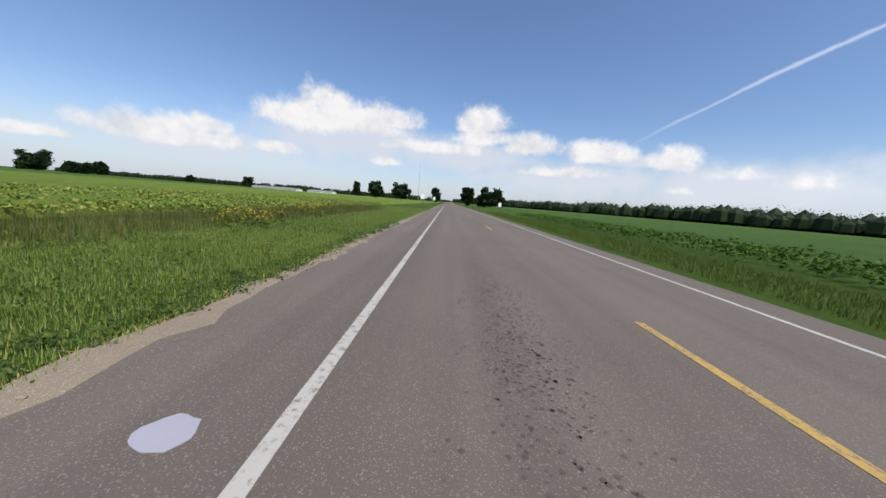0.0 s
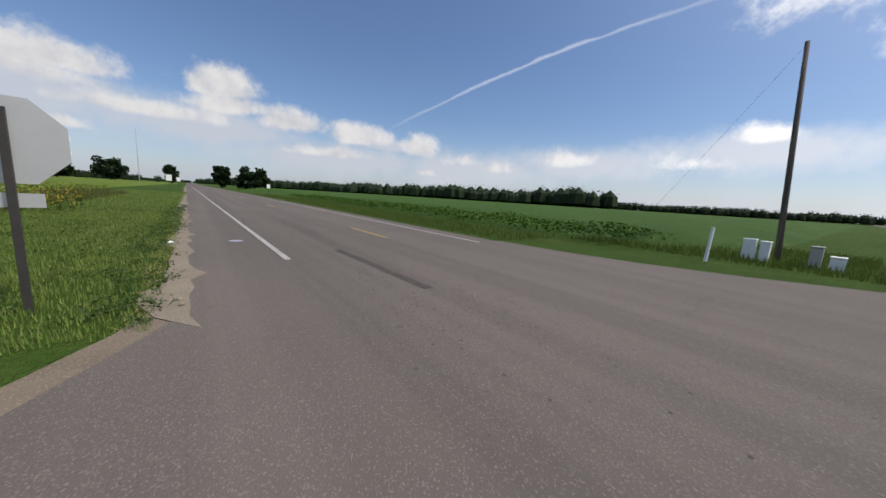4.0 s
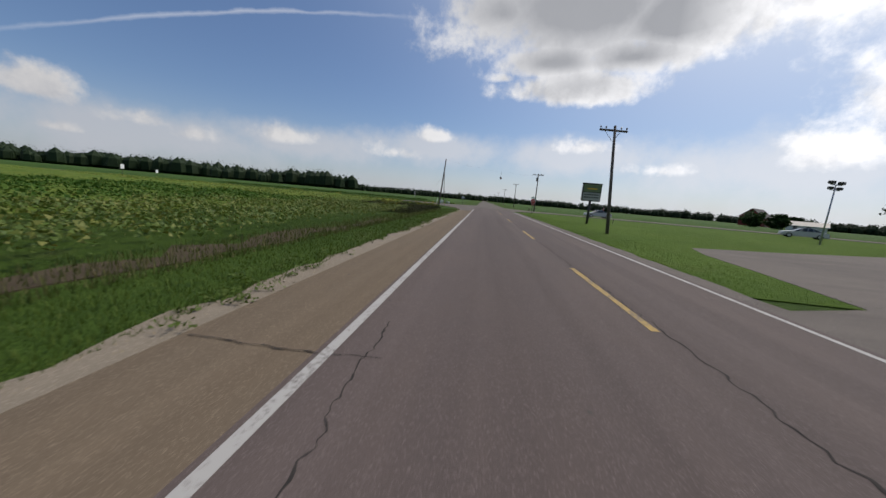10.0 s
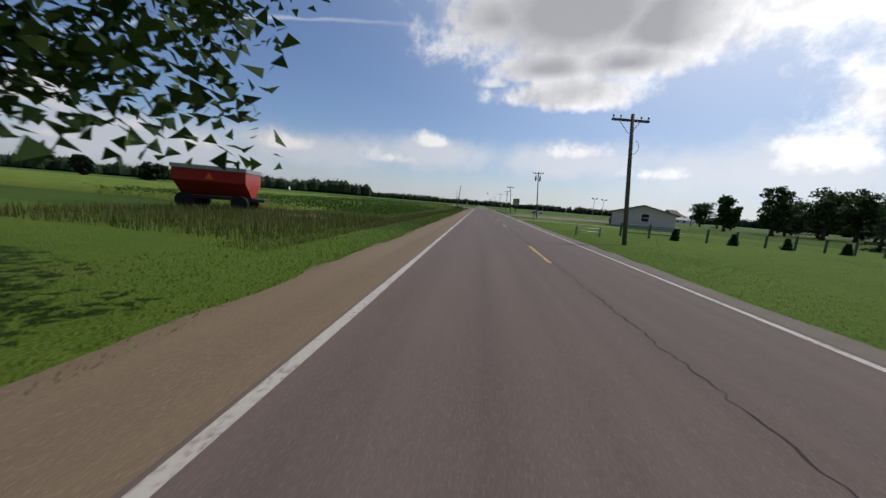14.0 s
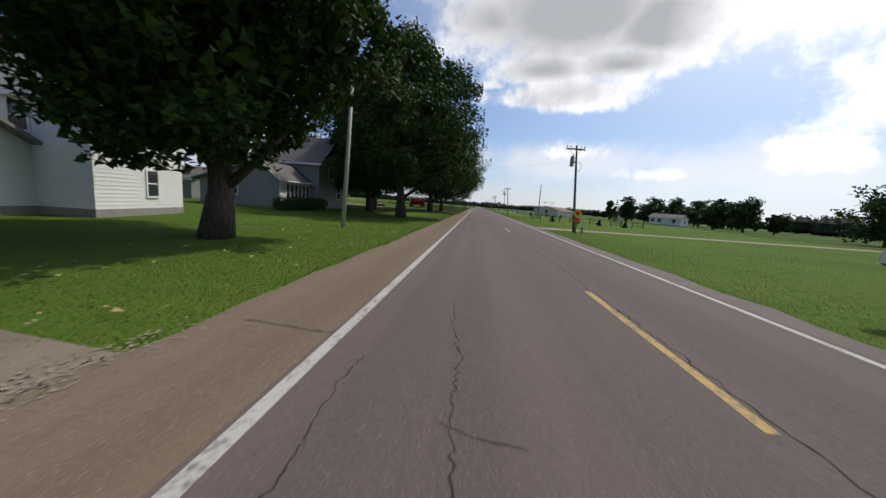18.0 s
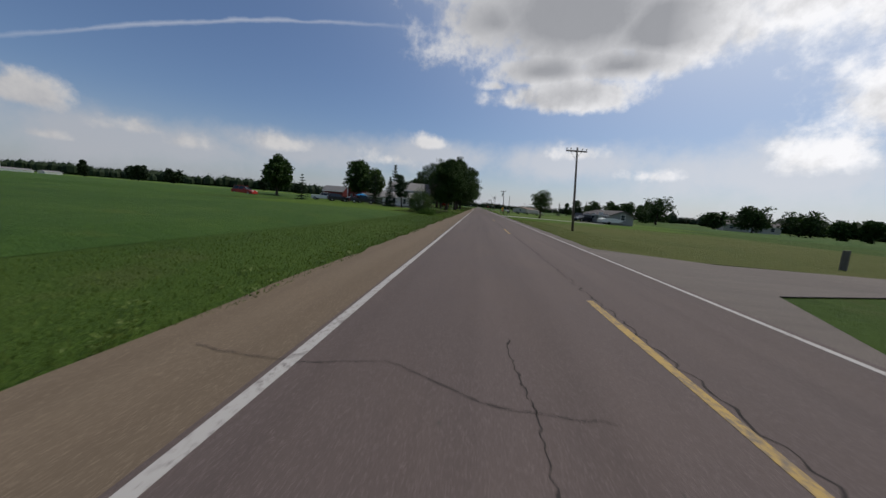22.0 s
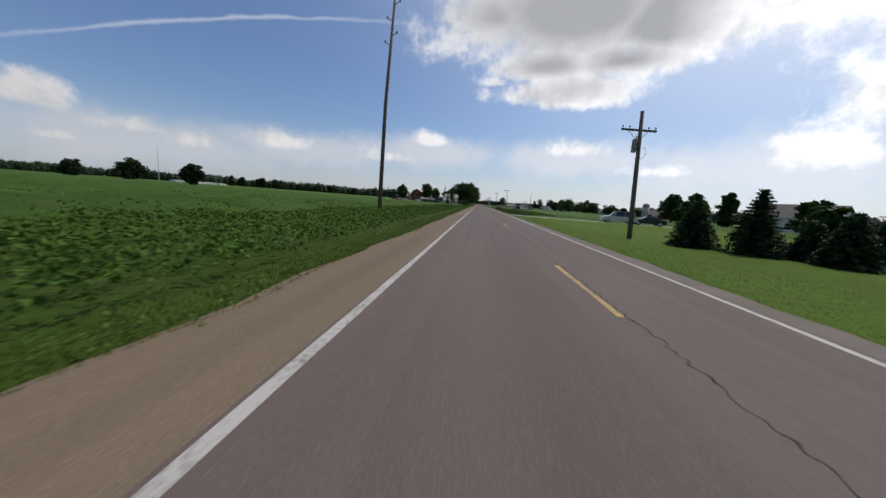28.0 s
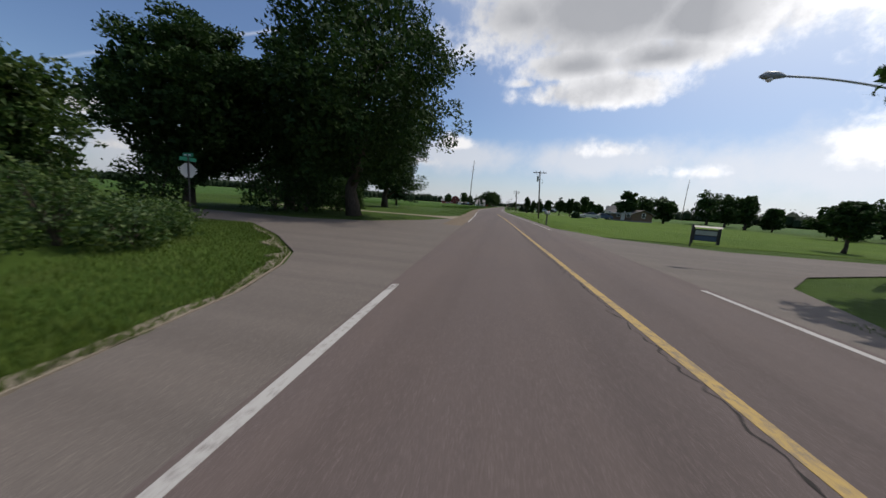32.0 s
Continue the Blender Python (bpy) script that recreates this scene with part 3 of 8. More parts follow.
def strip(name, lat0, lat1, ys, z, mat, label, category, jag=(0.0, 0.0), seed=0, thick=0.03):
    """A ribbon along the second road between two sideways distances (plan units)."""
    rng = np.random.default_rng(seed)
    vs, fs = [], []
    for y in ys:
        c = bend(y * K)
        j0 = jag[0] * float(rng.normal()) if jag[0] else 0.0
        j1 = jag[1] * float(rng.normal()) if jag[1] else 0.0
        vs += [(lat0 * K + c + j0, y * K, z), (lat1 * K + c + j1, y * K, z), (lat0 * K + c + j0, y * K, z - thick), (lat1 * K + c + j1, y * K, z - thick)]
    for i in range(len(ys) - 1):
        a, b = 4 * i, 4 * i + 4
        fs += [(a, b, b + 1, a + 1), (a + 2, b + 2, b, a), (a + 1, b + 1, b + 3, a + 3)]
    me = mesh_of(name, vs, fs, mat)
    bmx = bmesh.new()
    bmx.from_mesh(me)
    bmesh.ops.recalc_face_normals(bmx, faces=bmx.faces)
    bmx.normal_update()
    if bmx.faces and sum(f.normal.z * f.calc_area() for f in bmx.faces) < 0:
        bmesh.ops.reverse_faces(bmx, faces=bmx.faces)
    bmx.to_mesh(me)
    bmx.free()
    return tagged(new(name, me), label, category, kind="structure")


def span(a, b, step):
    n = max(1, int(round(abs(b - a) / step)))
    return [a + (b - a) * i / n for i in range(n + 1)]


R1S, R1N = 24.9, 32.6       # south and north edge of the first road
LINE_A, LINE_B, LINE_C = 26.32, 29.5, 31.8
SKEW = 0.0144     # the first road runs slightly south of west
# first road, running west to east
road_one = Shape().prism([(-1500, R1S * K - 1500 * SKEW), (1500, R1S * K + 1500 * SKEW), (1500, R1N * K + 1500 * SKEW), (-1500, R1N * K - 1500 * SKEW)], "z", -0.04, 0.0)
tagged(new("road_first", road_one.mesh("road_first", "asphalt_old")), "weathered grey asphalt country road with bleached wheel tracks", "road", kind="structure")
# second road, running south, in two lengths that butt against the first
strip("road_second", -1.36, 4.12, span(R1S + 0.3, -310, 12) + span(-312, -560, 4), 0.002, "asphalt", "long grey-brown asphalt two-lane road with cracks and patches", "road")
strip("road_north", -1.6, 4.4, [R1N, 60, 200, 1300], 0.0, "asphalt_old", "pale grey asphalt road running on to the horizon", "road")
strip("shoulder_west", -2.62, -1.362, span(13, -384.5, 0.8), -0.006, "shoulder", "brown tar-and-gravel road shoulder with ragged grass edge", "shoulder", (0.05, 0.0), 3)
strip("shoulder_west_end", -2.62, -1.362, span(-397, -560, 0.8), -0.006, "asphalt_old", "worn asphalt road shoulder with ragged grass edge", "shoulder", (0.05, 0.0), 4)
strip("shoulder_east", 4.122, 4.62, span(13, -384, 0.8), -0.006, "asphalt_old", "narrow worn road shoulder", "shoulder", (0.0, 0.05), 5)
strip("sand_edge_west", -2.86, -2.48, span(12, -40, 0.5), -0.003, "pale_sand", "strip of bare sand between shoulder and grass", "sand", (0.09, 0.0), 6)
strip("ditch_soil", -5.0, -4.5, span(-15, -80, 0.8), -0.03, "soil", "bare brown soil in the shallow ditch", "soil", (0.3, 0.3), 7)
rng0 = np.random.default_rng(11)
edge = [(x, R1S * K + SKEW * x - 0.15 - 0.2 * abs(float(rng0.normal()))) for x in np.arange(-160, -11.5, 0.5)]
tagged(new("sand_edge_south", Shape().prism(edge + [(x, R1S * K + SKEW * x + 0.01 + 0.07 * abs(float(rng0.normal()))) for x in np.arange(-11.5, -160, -0.4)], "z", -0.03, 0.003).mesh("sand_edge_south", "pale_sand")),
       "crumbling strip of sandy gravel beside the asphalt", "sand", kind="structure")


def corner_fillet(name, cx, cy, sx, sy, r, mat="asphalt_old"):
    """The rounded apron between the two roads at one corner; sx, sy point from the corner out to the grass."""
    pts = [(cx - sx * 0.3, cy - sy * 0.5), (cx + sx * r, cy - sy * 0.5)]
    for i in range(11):
        a = math.pi / 2 * i / 10
        pts.append((cx + sx * (r - r * math.sin(a)), cy + sy * (r - r * math.cos(a))))
    pts.append((cx - sx * 0.3, cy + sy * r))
    if sx * sy < 0:
        pts.reverse()
    s = Shape().prism([put(*p) for p in pts], "z", -0.03, -0.002)
    tagged(new(name, s.mesh(name, mat)), "rounded asphalt apron at the crossing corner", "road", kind="structure")


flat_sw = [(-1.2, 25.3), (-11.2, 25.1), (-11.2, 24.85), (-10.4, 24.45), (-9.2, 23.75), (-8.0, 22.85), (-7.0, 21.5), (-6.2, 19.4), (-5.0, 16.6), (-4.0, 14.3), (-3.3, 11.5), (-2.62, 6.5), (-2.3, 5.2), (-1.2, 7.5)]
tagged(new("apron_southwest", Shape().prism([put(*p) for p in flat_sw], "z", -0.03, -0.002).mesh("apron_southwest", "asphalt_old")), "wide worn asphalt apron at the crossing corner", "road", kind="structure")
rim = [(-11.6, 24.6), (-10.65, 24.3), (-9.4, 23.55), (-8.2, 22.65), (-7.2, 21.35), (-6.4, 19.25), (-5.2, 16.5), (-4.2, 14.1), (-3.5, 11.3), (-2.85, 6.5)]
rim = [(a + 0.06 * float(rng0.normal()), b + 0.06 * float(rng0.normal())) for a, b in rim] + [(-2.6, 6.5), (-3.4, 11.7), (-4.8, 16.8), (-6.0, 19.5), (-6.8, 21.7), (-7.8, 23.0), (-9.0, 23.9), (-10.2, 24.6), (-11.6, 24.95)]
tagged(new("sand_edge_corner", Shape().prism([put(*p) for p in rim], "z", -0.03, -0.009).mesh("sand_edge_corner", "sand")), "sandy rim between apron and grass", "sand", kind="structure")
corner_fillet("apron_southeast", 4.2, R1S, 1, -1, 9.5)
corner_fillet("apron_northwest", -1.6, R1N, -1, 1, 12.5)
corner_fillet("apron_northeast", 4.4, R1N, 1, 1, 8.0)


corner = [(-7.0, -392.7), (-4.5, -392.4), (-1.7, -394.7), (0.3, -396.8), (0.9, -397.9), (1.5, -399.5), (1.9, -401.6), (2.2, -404)]
outer = []
for (ax, ay), (bx_, by_) in zip(corner, corner[1:]):
    for t in (0.0, 0.25, 0.5, 0.75):
        w = 0.10 + 0.16 * abs(float(rng0.normal()))
        outer.append((ax + (bx_ - ax) * t - 0.75 * w, ay + (by_ - ay) * t - 0.66 * w))
tagged(new("sand_edge_end", Shape().prism([put(*p) for p in corner[::-1] + outer], "z", -0.03, -0.003).mesh("sand_edge_end", "pale_sand")), "sandy rim between side road and grass", "sand", kind="structure")


# ---- painted lines ----
def line_strip(name, lat, width, ys, mat, label):
    return strip(name, lat - width / 2, lat + width / 2, ys, 0.005, mat, label, "road marking", (0.006, 0.006), 9, 0.004)


line_strip("edge_line_west", -1.27, 0.10, span(12.2, -310, 3) + span(-312, -380.5, 2), "white_line", "worn white edge line painted on asphalt")
line_strip("edge_line_west_end", -1.27, 0.10, span(-398.3, -560, 2), "white_line", "worn white edge line painted on asphalt")
line_strip("edge_line_east", 3.96, 0.10, span(12.2, -310, 3) + span(-312, -382, 2), "white_line", "thin worn white edge line painted on asphalt")
line_strip("edge_line_east_end", 3.96, 0.10, span(-396.3, -560, 2), "white_line", "thin worn white edge line painted on asphalt")
DASHES = [12.8, 5.6, -5.4, -15.1, -23.6, -38, -53, -61, -73.6, -88.2, -102.9, -119.6, -135.2, -150.2, -165.2, -180.3, -195.7, -211.2, -226.6,
          -242, -257.5, -273, -288.5, -304.2, -319.5, -335]
for k, y in enumerate(DASHES):
    d = line_strip("centre_dash", 1.80, 0.10, span(y, y - 3.35, 1.2), "yellow_line", "worn yellow centre dash beside the tar seam")
    d["group"] = "yellow centre dashes"
line_strip("centre_line", 1.82, 0.12, span(-353.2, -560, 2), "yellow_line", "solid yellow centre line, faded and cracked")


def line_x(name, y, width, x0, x1, mat, label):
    s = Shape().prism([(x * K, (y + q * width / 2 + SKEW * x) * K) for x, q in ((x0, -1), (x1, -1), (x1, 1), (x0, 1))], "z", 0.001, 0.005)
    return tagged(new(name, s.mesh(name, mat)), label, "road marking", kind="structure")


line_x("edge_line_south", LINE_A, 0.105, -900, -13.2, "white_line", "worn white edge line on the first road")
line_x("edge_line_north", LINE_C, 0.10, -900, -14.0, "white_line", "thin worn white edge line on the first road")
line_x("edge_line_south_east", LINE_A, 0.12, 14, 900, "white_line", "worn white edge line on the first road")
line_x("edge_line_north_east", LINE_C, 0.12, 14, 900, "white_line", "worn white edge line on the first road")
for k in range(8):
    x = -15.45 - 15.3 * k
    d = line_x("first_road_dash", LINE_B, 0.11, x - 2.6, x, "yellow_line", "faded yellow centre dash on the first road")
    d["group"] = "yellow dashes of the first road"


# ---- cracks, seams and patches ----
def ribbon(pts, w0, rng, z=0.004):
    vs, fs = [], []
    for i, p in enumerate(pts):
        a = pts[max(i - 1, 0)]
        b = pts[min(i + 1, len(pts) - 1)]
        dx, dy = b[0] - a[0], b[1] - a[1]
        l = math.hypot(dx, dy) or 1
        w = w0 * (0.35 + 1.1 * abs(float(rng.normal())) * 0.6) * (0.3 if i in (0, len(pts) - 1) else 1)
        vs += [(p[0] - dy / l * w, p[1] + dx / l * w, z), (p[0] + dy / l * w, p[1] - dx / l * w, z)]
    for i in range(len(pts) - 1):
        fs.append((2 * i + 1, 2 * i + 3, 2 * i + 2, 2 * i))
    return vs, fs


def wander(x, y, hx, hy, n, step, jit, rng):
    pts = [(x, y)]
    for i in range(n):
        x += hx * step + float(rng.normal()) * jit * abs(hy) * step
        y += hy * step + float(rng.normal()) * jit * abs(hx) * step
        pts.append((x, y))
    return pts


def crack(name, pts, w, rng, label):
    vs, fs = ribbon(pts, w, rng)
    me = mesh_of(name, vs, fs, "crack")
    if me.polygons and me.polygons[0].normal.z < 0:
        me.flip_normals()
    return tagged(new(name, me), label, "crack", kind="structure")


rng = np.random.default_rng(5)
seam = []
y = 10.0 * K
while y > -500 * K:
    seam.append(((1.88 if y > -353 * K else 1.66) * K + 0.03 * math.sin(y * 0.11) + bend(y) + 0.03 * float(rng.normal()), y))
    y -= 0.10
for i in range(0, len(seam) - 40, 300):
    crack("tar_seam", seam[i:i + 301], 0.0105, rng, "dark tarred seam along the middle of the road")["group"] = "tar seam lengths"
# jagged cracks: from y, sideways distance, to y, sideways distance
def jagged(y0, x0, y1, x1, rough):
    n = max(6, int(math.hypot(x1 - x0, y1 - y0) * K / 0.05))
    walk_x, walk_y = np.cumsum(rng.normal(size=n + 1)) * rough, np.cumsum(rng.normal(size=n + 1)) * rough
    t = np.linspace(0, 1, n + 1)
    walk_x, walk_y = walk_x - walk_x[0] - t * (walk_x[-1] - walk_x[0]), walk_y - walk_y[0] - t * (walk_y[-1] - walk_y[0])
    return [((x0 + (x1 - x0) * q) * K + bend((y0 + (y1 - y0) * q) * K) + float(u), (y0 + (y1 - y0) * q) * K + float(v)) for q, u, v in
            zip(t, walk_x + rng.normal(size=n + 1) * rough * 0.9, walk_y + rng.normal(size=n + 1) * rough * 0.6)]


for seg in ((-27.6, -1.0, -29.8, -0.9), (-40, 0.1, -45, 0.2), (-51.5, 0.1, -56.5, 0.0), (-54.2, -1.0, -55.6, -0.93), (-66.5, -0.3, -70.5, -0.25), (-110, -0.6, -112.2, -0.62),
            (-118.5, -0.35, -127, -0.12), (-136.5, -0.3, -140.5, -0.1), (-138.2, -0.93, -139.6, -0.9), (-150.5, 0.0, -154, 0.1), (-167, 0.3, -171, 0.2), (-179, 0.25, -184, 0.1),
            (-181.8, -0.45, -184, -0.6), (-197.5, 0.45, -200.5, 0.55), (-292, 0.05, -296, 0.1), (-331.9, -0.2, -332.9, 0.1), (-332.8, -0.2, -334.5, -0.15), (-351.5, 0.05, -356.6, -0.02),
            (-319, 0.0, -323, 0.1), (-86, -0.4, -89, -0.3), (-8.5, 0.9, -12.5, 0.8), (-372, 0.2, -375, 0.3), (-216.5, 0.8, -219.5, 0.75)):
    crack("lane_crack", jagged(*seg, 0.011), 0.0068, rng, "jagged dark crack running along the lane")["group"] = "lane cracks"
for seg in ((2.69, -1.9, 2.3, -0.3), (3.2, 1.05, 2.6, 0.2), (-15.2, -2.6, -15.05, 0.5), (-28.38, -2.43, -28.32, -0.85), (-41.74, -2.29, -41.81, -1.0), (-53.85, -2.15, -53.9, -1.3), (-75.6, -2.2, -75.5, -1.2),
            (-103, -1.0, -103.1, 0.4), (-124.8, -2.2, -124.8, -0.9), (-137.79, -2.3, -137.85, -1.2), (-138.87, -0.25, -139.0, 0.25), (-152.43, -2.1, -152.4, -1.5), (-152.43, -0.28, -152.3, 0.1),
            (-163.8, -2.0, -163.8, -0.9), (-182.9, 0.4, -182.85, 0.8), (-198.35, -2.1, -198.42, -1.24), (-198.42, -1.24, -198.24, -0.55), (-198.24, -0.55, -198.62, 0.15), (-198.62, 0.15, -198.65, 1.0), (-297.6, -2.5, -297.6, -1.1),
            (-332.5, 1.2, -332.4, 1.65), (-331.6, -0.5, -331.5, 0.0), (-333.2, 0.2, -332.5, 1.2), (-355.27, 0.1, -355.2, 0.5), (-346.6, -0.6, -346.5, 0.4), (-5.35, -1.85, -5.13, 1.01), (-5.13, 1.01, -4.7, 3.6)):
    crack("cross_crack", jagged(*seg, 0.008), 0.0062, rng, "jagged crack crossing lane and shoulder")["group"] = "cross cracks"
for x0, y0, hx, hy, n in ((-14.6, 30.0, 0.3, 1, 20), (-8.2, 29.5, -0.1, 1, 16)):
    crack("crossing_crack", wander(x0 * K, y0 * K, hx, hy, n, 0.15, 0.3, rng), 0.0032, rng, "thin crack in the asphalt of the crossing")
# a dark rubber skid and pitted tar on the first road
skid = Shape()
for k in range(3):
    skid.prism([put(-13.95, 27.19 + 0.06 * k), put(-10.6, 27.30 + 0.06 * k), put(-10.6, 27.34 + 0.06 * k), put(-13.95, 27.23 + 0.06 * k)], "z", 0.001, 0.004)
tagged(new("skid_mark", skid.mesh("skid_mark", "tar")), "black rubber skid mark on grey asphalt", "skid mark", kind="structure")


def blots(name, cx, cy, rx, ry, n, seed, mat, label, size=(0.02, 0.06)):
    r = np.random.default_rng(seed)
    s = Shape()
    for i in range(n):
        x, y, q = cx + float(r.normal()) * rx, cy + float(r.normal()) * ry, float(r.uniform(*size))
        pts = [(x + q * (0.6 + 0.6 * float(r.random())) * math.cos(a), y + q * (0.6 + 0.6 * float(r.random())) * math.sin(a)) for a in np.arange(0, 6.28, 1.05)]
        s.quadmesh([(*p, 0.003) for p in pts], [tuple(range(len(pts)))])
    return tagged(new(name, s.mesh(name, mat)), label, "tar spots", kind="stuff")


blots("tar_pits", -18.0 * K, 27.6 * K, 3.4, 0.26, 1500, 21, "tar", "dark pitted tar between the wheel tracks", (0.006, 0.024))
blots("tar_pits_crossing", -11.5 * K, 27.3 * K, 1.6, 0.8, 900, 22, "tar", "dark pitted tar on the crossing", (0.006, 0.022))
for k, y in enumerate((-3, -22, -48, -70, -101, -137, -158, -176, -205, -232, -262, -298, -322, -352, -372)):
    blots("tar_spots", 0.3 * K + bend(y * K), y * K, 1.4, 5.0, 60, 40 + k, "tar", "scattered dark spots on the asphalt", (0.008, 0.028))
for x, y in ((-2.66, -215.6), (-2.66, -139.2)):
    blots("gravel_patch", x * K, y * K, 0.14, 0.7, 420, int(abs(y)), "gravel", "pale loose gravel washed over the grass edge", (0.006, 0.022))
# dark scraps and twigs lying on the west shoulder
for k, (x, y) in enumerate(((-2.35, -152.26), (-2.5, -151.8), (-2.3, -151.45), (-2.2, -8.6), (-2.5, -5.2))):
    blots("road_scrap", x * K, y * K, 0.035, 0.016, 12, 90 + k, "crack", "dark scraps of bark and tar on the shoulder", (0.010, 0.026))
# pale puddle on the shoulder of the first road; its sky reflection is plain colour
px, py = put(-15.7, 25.56)
pr = np.random.default_rng(8)
out = [(px + 0.155 * (0.82 + 0.3 * float(pr.random())) * math.cos(a), py + 0.17 * (0.82 + 0.3 * float(pr.random())) * math.sin(a)) for a in np.arange(0, 6.28, 0.35)]
tagged(new("paint_spill", Shape().prism(out, "z", 0.001, 0.006).mesh("paint_spill", "puddle_sky")), "puddle on the shoulder with reflected sky painted pale lavender", "paint spill", kind="structure")

# ---- lawns, drives, side roads ----
def lane_poly(x0, x1, ya, yb):
    ys = span(ya, yb, 4)
    return [(x0 + bend(y * K) / K, y) for y in ys] + [(x1 + bend(y * K) / K, y) for y in reversed(ys)]


def flat(name, corners, z, mat, label, category):
    pts = [put(*c) for c in corners]
    area = sum(a[0] * b[1] - b[0] * a[1] for a, b in zip(pts, pts[1:] + pts[:1]))
    if area < 0:
        pts.reverse()
    return tagged(new(name, Shape().prism(pts, "z", z - 0.012, z).mesh(name, mat)), label, category, kind="structure")


flat("lawn_southeast", [(4.55, 16.5), (4.55, -24.5), (26, -24.5), (60, 8), (60, 22), (8.5, 21)], -0.024, "lawn", "mown lawn round the sign and the poles", "lawn")
flat("lawn_drive", [(4.55, -33.5), (12.5, -31.5), (24, -45), (45, -62), (45, -86), (4.55, -86)], -0.024, "lawn", "mown lawn beside the road and driveway", "lawn")
flat("lawn_fence", lane_poly(4.55, 40, -87, -143), -0.026, "lawn", "wide mown lawn behind the fence posts", "lawn")
flat("lawn_ranch", lane_poly(4.55, 30, -144.5, -158), -0.026, "lawn", "mown lawn in front of the ranch house", "lawn")
flat("lawn_dry", lane_poly(4.55, 30, -158.5, -189), -0.026, "dry_lawn", "mown yellowish meadow with dry grass", "lawn")
flat("lawn_spruces", lane_poly(4.55, 34, -262, -310), -0.026, "lawn", "bright mown lawn with young spruces", "lawn")
flat("lawn_east_end", lane_poly(4.55, 46, -312, -384), -0.026, "lawn", "broad mown lawn in front of a row of trees", "lawn")
flat("farm_lawn", [(-2.55, -72), (-2.55, -141), (-34, -141), (-52, -110), (-52, -74), (-9, -74)], -0.026, "lawn", "shaded farmyard lawn under big maples", "lawn")
flat("meadow_west", [(-2.55, -141.5), (-2.55, -168), (-30, -168), (-30, -141.5)], -0.03, "lawn", "mown grass beside the farmhouse drive", "lawn")
flat("lawn_west_end", lane_poly(-2.55, -40, -337, -386), -0.026, "lawn_dimmed", "mown lawn under spruces and oaks", "lawn")
flat("car_park", [(4.6, -25.2), (6.4, -24.5), (7.3, -21.1), (8.0, -17.9), (9.0, -15.4), (14, -13.5), (30, -6), (40, -6), (38, -22), (14, -31.3), (4.6, -33)], -0.016, "asphalt_old", "pale worn asphalt car park", "car park")
flat("drive_office", [(4.6, -45.2), (8, -45.0), (22, -46.8), (22, -48.2), (8, -46.6), (4.6, -47.4)], -0.014, "gravel", "gravel drive crossing the lawn", "drive")
flat("drive_fence", [(4.6, -114.2), (9, -113.6), (45, -104), (45, -106), (9, -115.4), (4.6, -117)], -0.014, "gravel", "pale gravel drive across the lawn", "drive")
flat("drive_ranch", [(4.5, -138.6), (7, -138.8), (14, -140.2), (22, -141), (22, -144), (9, -142.4), (5.4, -142.6), (4.5, -143.2)], -0.012, "concrete", "pale concrete driveway", "drive")
flat("drive_farmhouse", [(-2.5, -138.6), (-6, -138.3), (-12, -137.6), (-22, -136.4), (-22, -138.6), (-12, -139.0), (-6, -139.3), (-2.5, -139.9)], -0.012, "sand", "dusty sandy farmhouse drive", "drive")
flat("drive_barn", [(-2.5, -88.5), (-6, -89.3), (-34, -86), (-34, -88.5), (-8, -91.4), (-2.5, -93)], -0.012, "gravel", "gravel farmyard drive under the trees", "drive")
flat("side_road_field", [(4.5, -187.5), (8, -189.3), (40, -187.6), (40, -190.6), (10, -192.4), (6, -193.8), (4.5, -197)], -0.012, "asphalt_old", "pale grey side lane", "lane")
flat("drive_van", [(4.5, -262), (30, -262.8), (30, -265), (4.5, -264)], -0.014, "concrete", "pale driveway across the lawn", "drive")
flat("drive_trees", [(4.7, -308.2), (8, -309.5), (30, -318.5), (30, -320), (8, -311.6), (4.7, -311.5)], -0.012, "concrete", "pale driveway behind the row of young trees", "drive")
flat("drive_oaks", [(1.0, -370.8), (0.2, -371.4), (-0.4, -373.6), (-2.5, -374.7), (-5.4, -375.0), (-16, -375.2), (-16, -376.6), (-3.3, -376.4), (-1.4, -376.7), (-0.2, -377.1), (0.5, -377.8), (0.9, -378.5), (1.5, -380)], -0.010, "pale_sand", "dusty sandy drive under the oaks", "drive")
flat("side_road_west", [(2.9, -376.5), (0.3, -378), (-0.5, -381.5), (-2.4, -386.3), (-5, -388.3), (-60, -388.6), (-60, -393.4), (-4.5, -392.3), (-1.7, -394.6), (0.3, -396.7), (0.9, -397.8), (1.5, -399.4), (1.9, -401.5), (3.6, -402)], -0.008, "asphalt_old", "sandy grey side road joining from the west", "road")
flat("side_road_east", [(6.4, -376), (8.2, -380), (10, -384.8), (14, -387.2), (60, -383.2), (60, -387.2), (16, -391), (12.4, -393.0), (10.6, -395), (9.7, -397.6), (9.45, -402), (7.6, -402)], -0.008, "asphalt_old", "grey asphalt side road joining from the east", "road")
flat("bare_patch", [(-7.2, -69.6), (-9, -67.6), (-12, -67.4), (-12.8, -68.8), (-9.5, -70.6)], -0.01, "sand", "patch of bare sand in the low field corner", "sand")


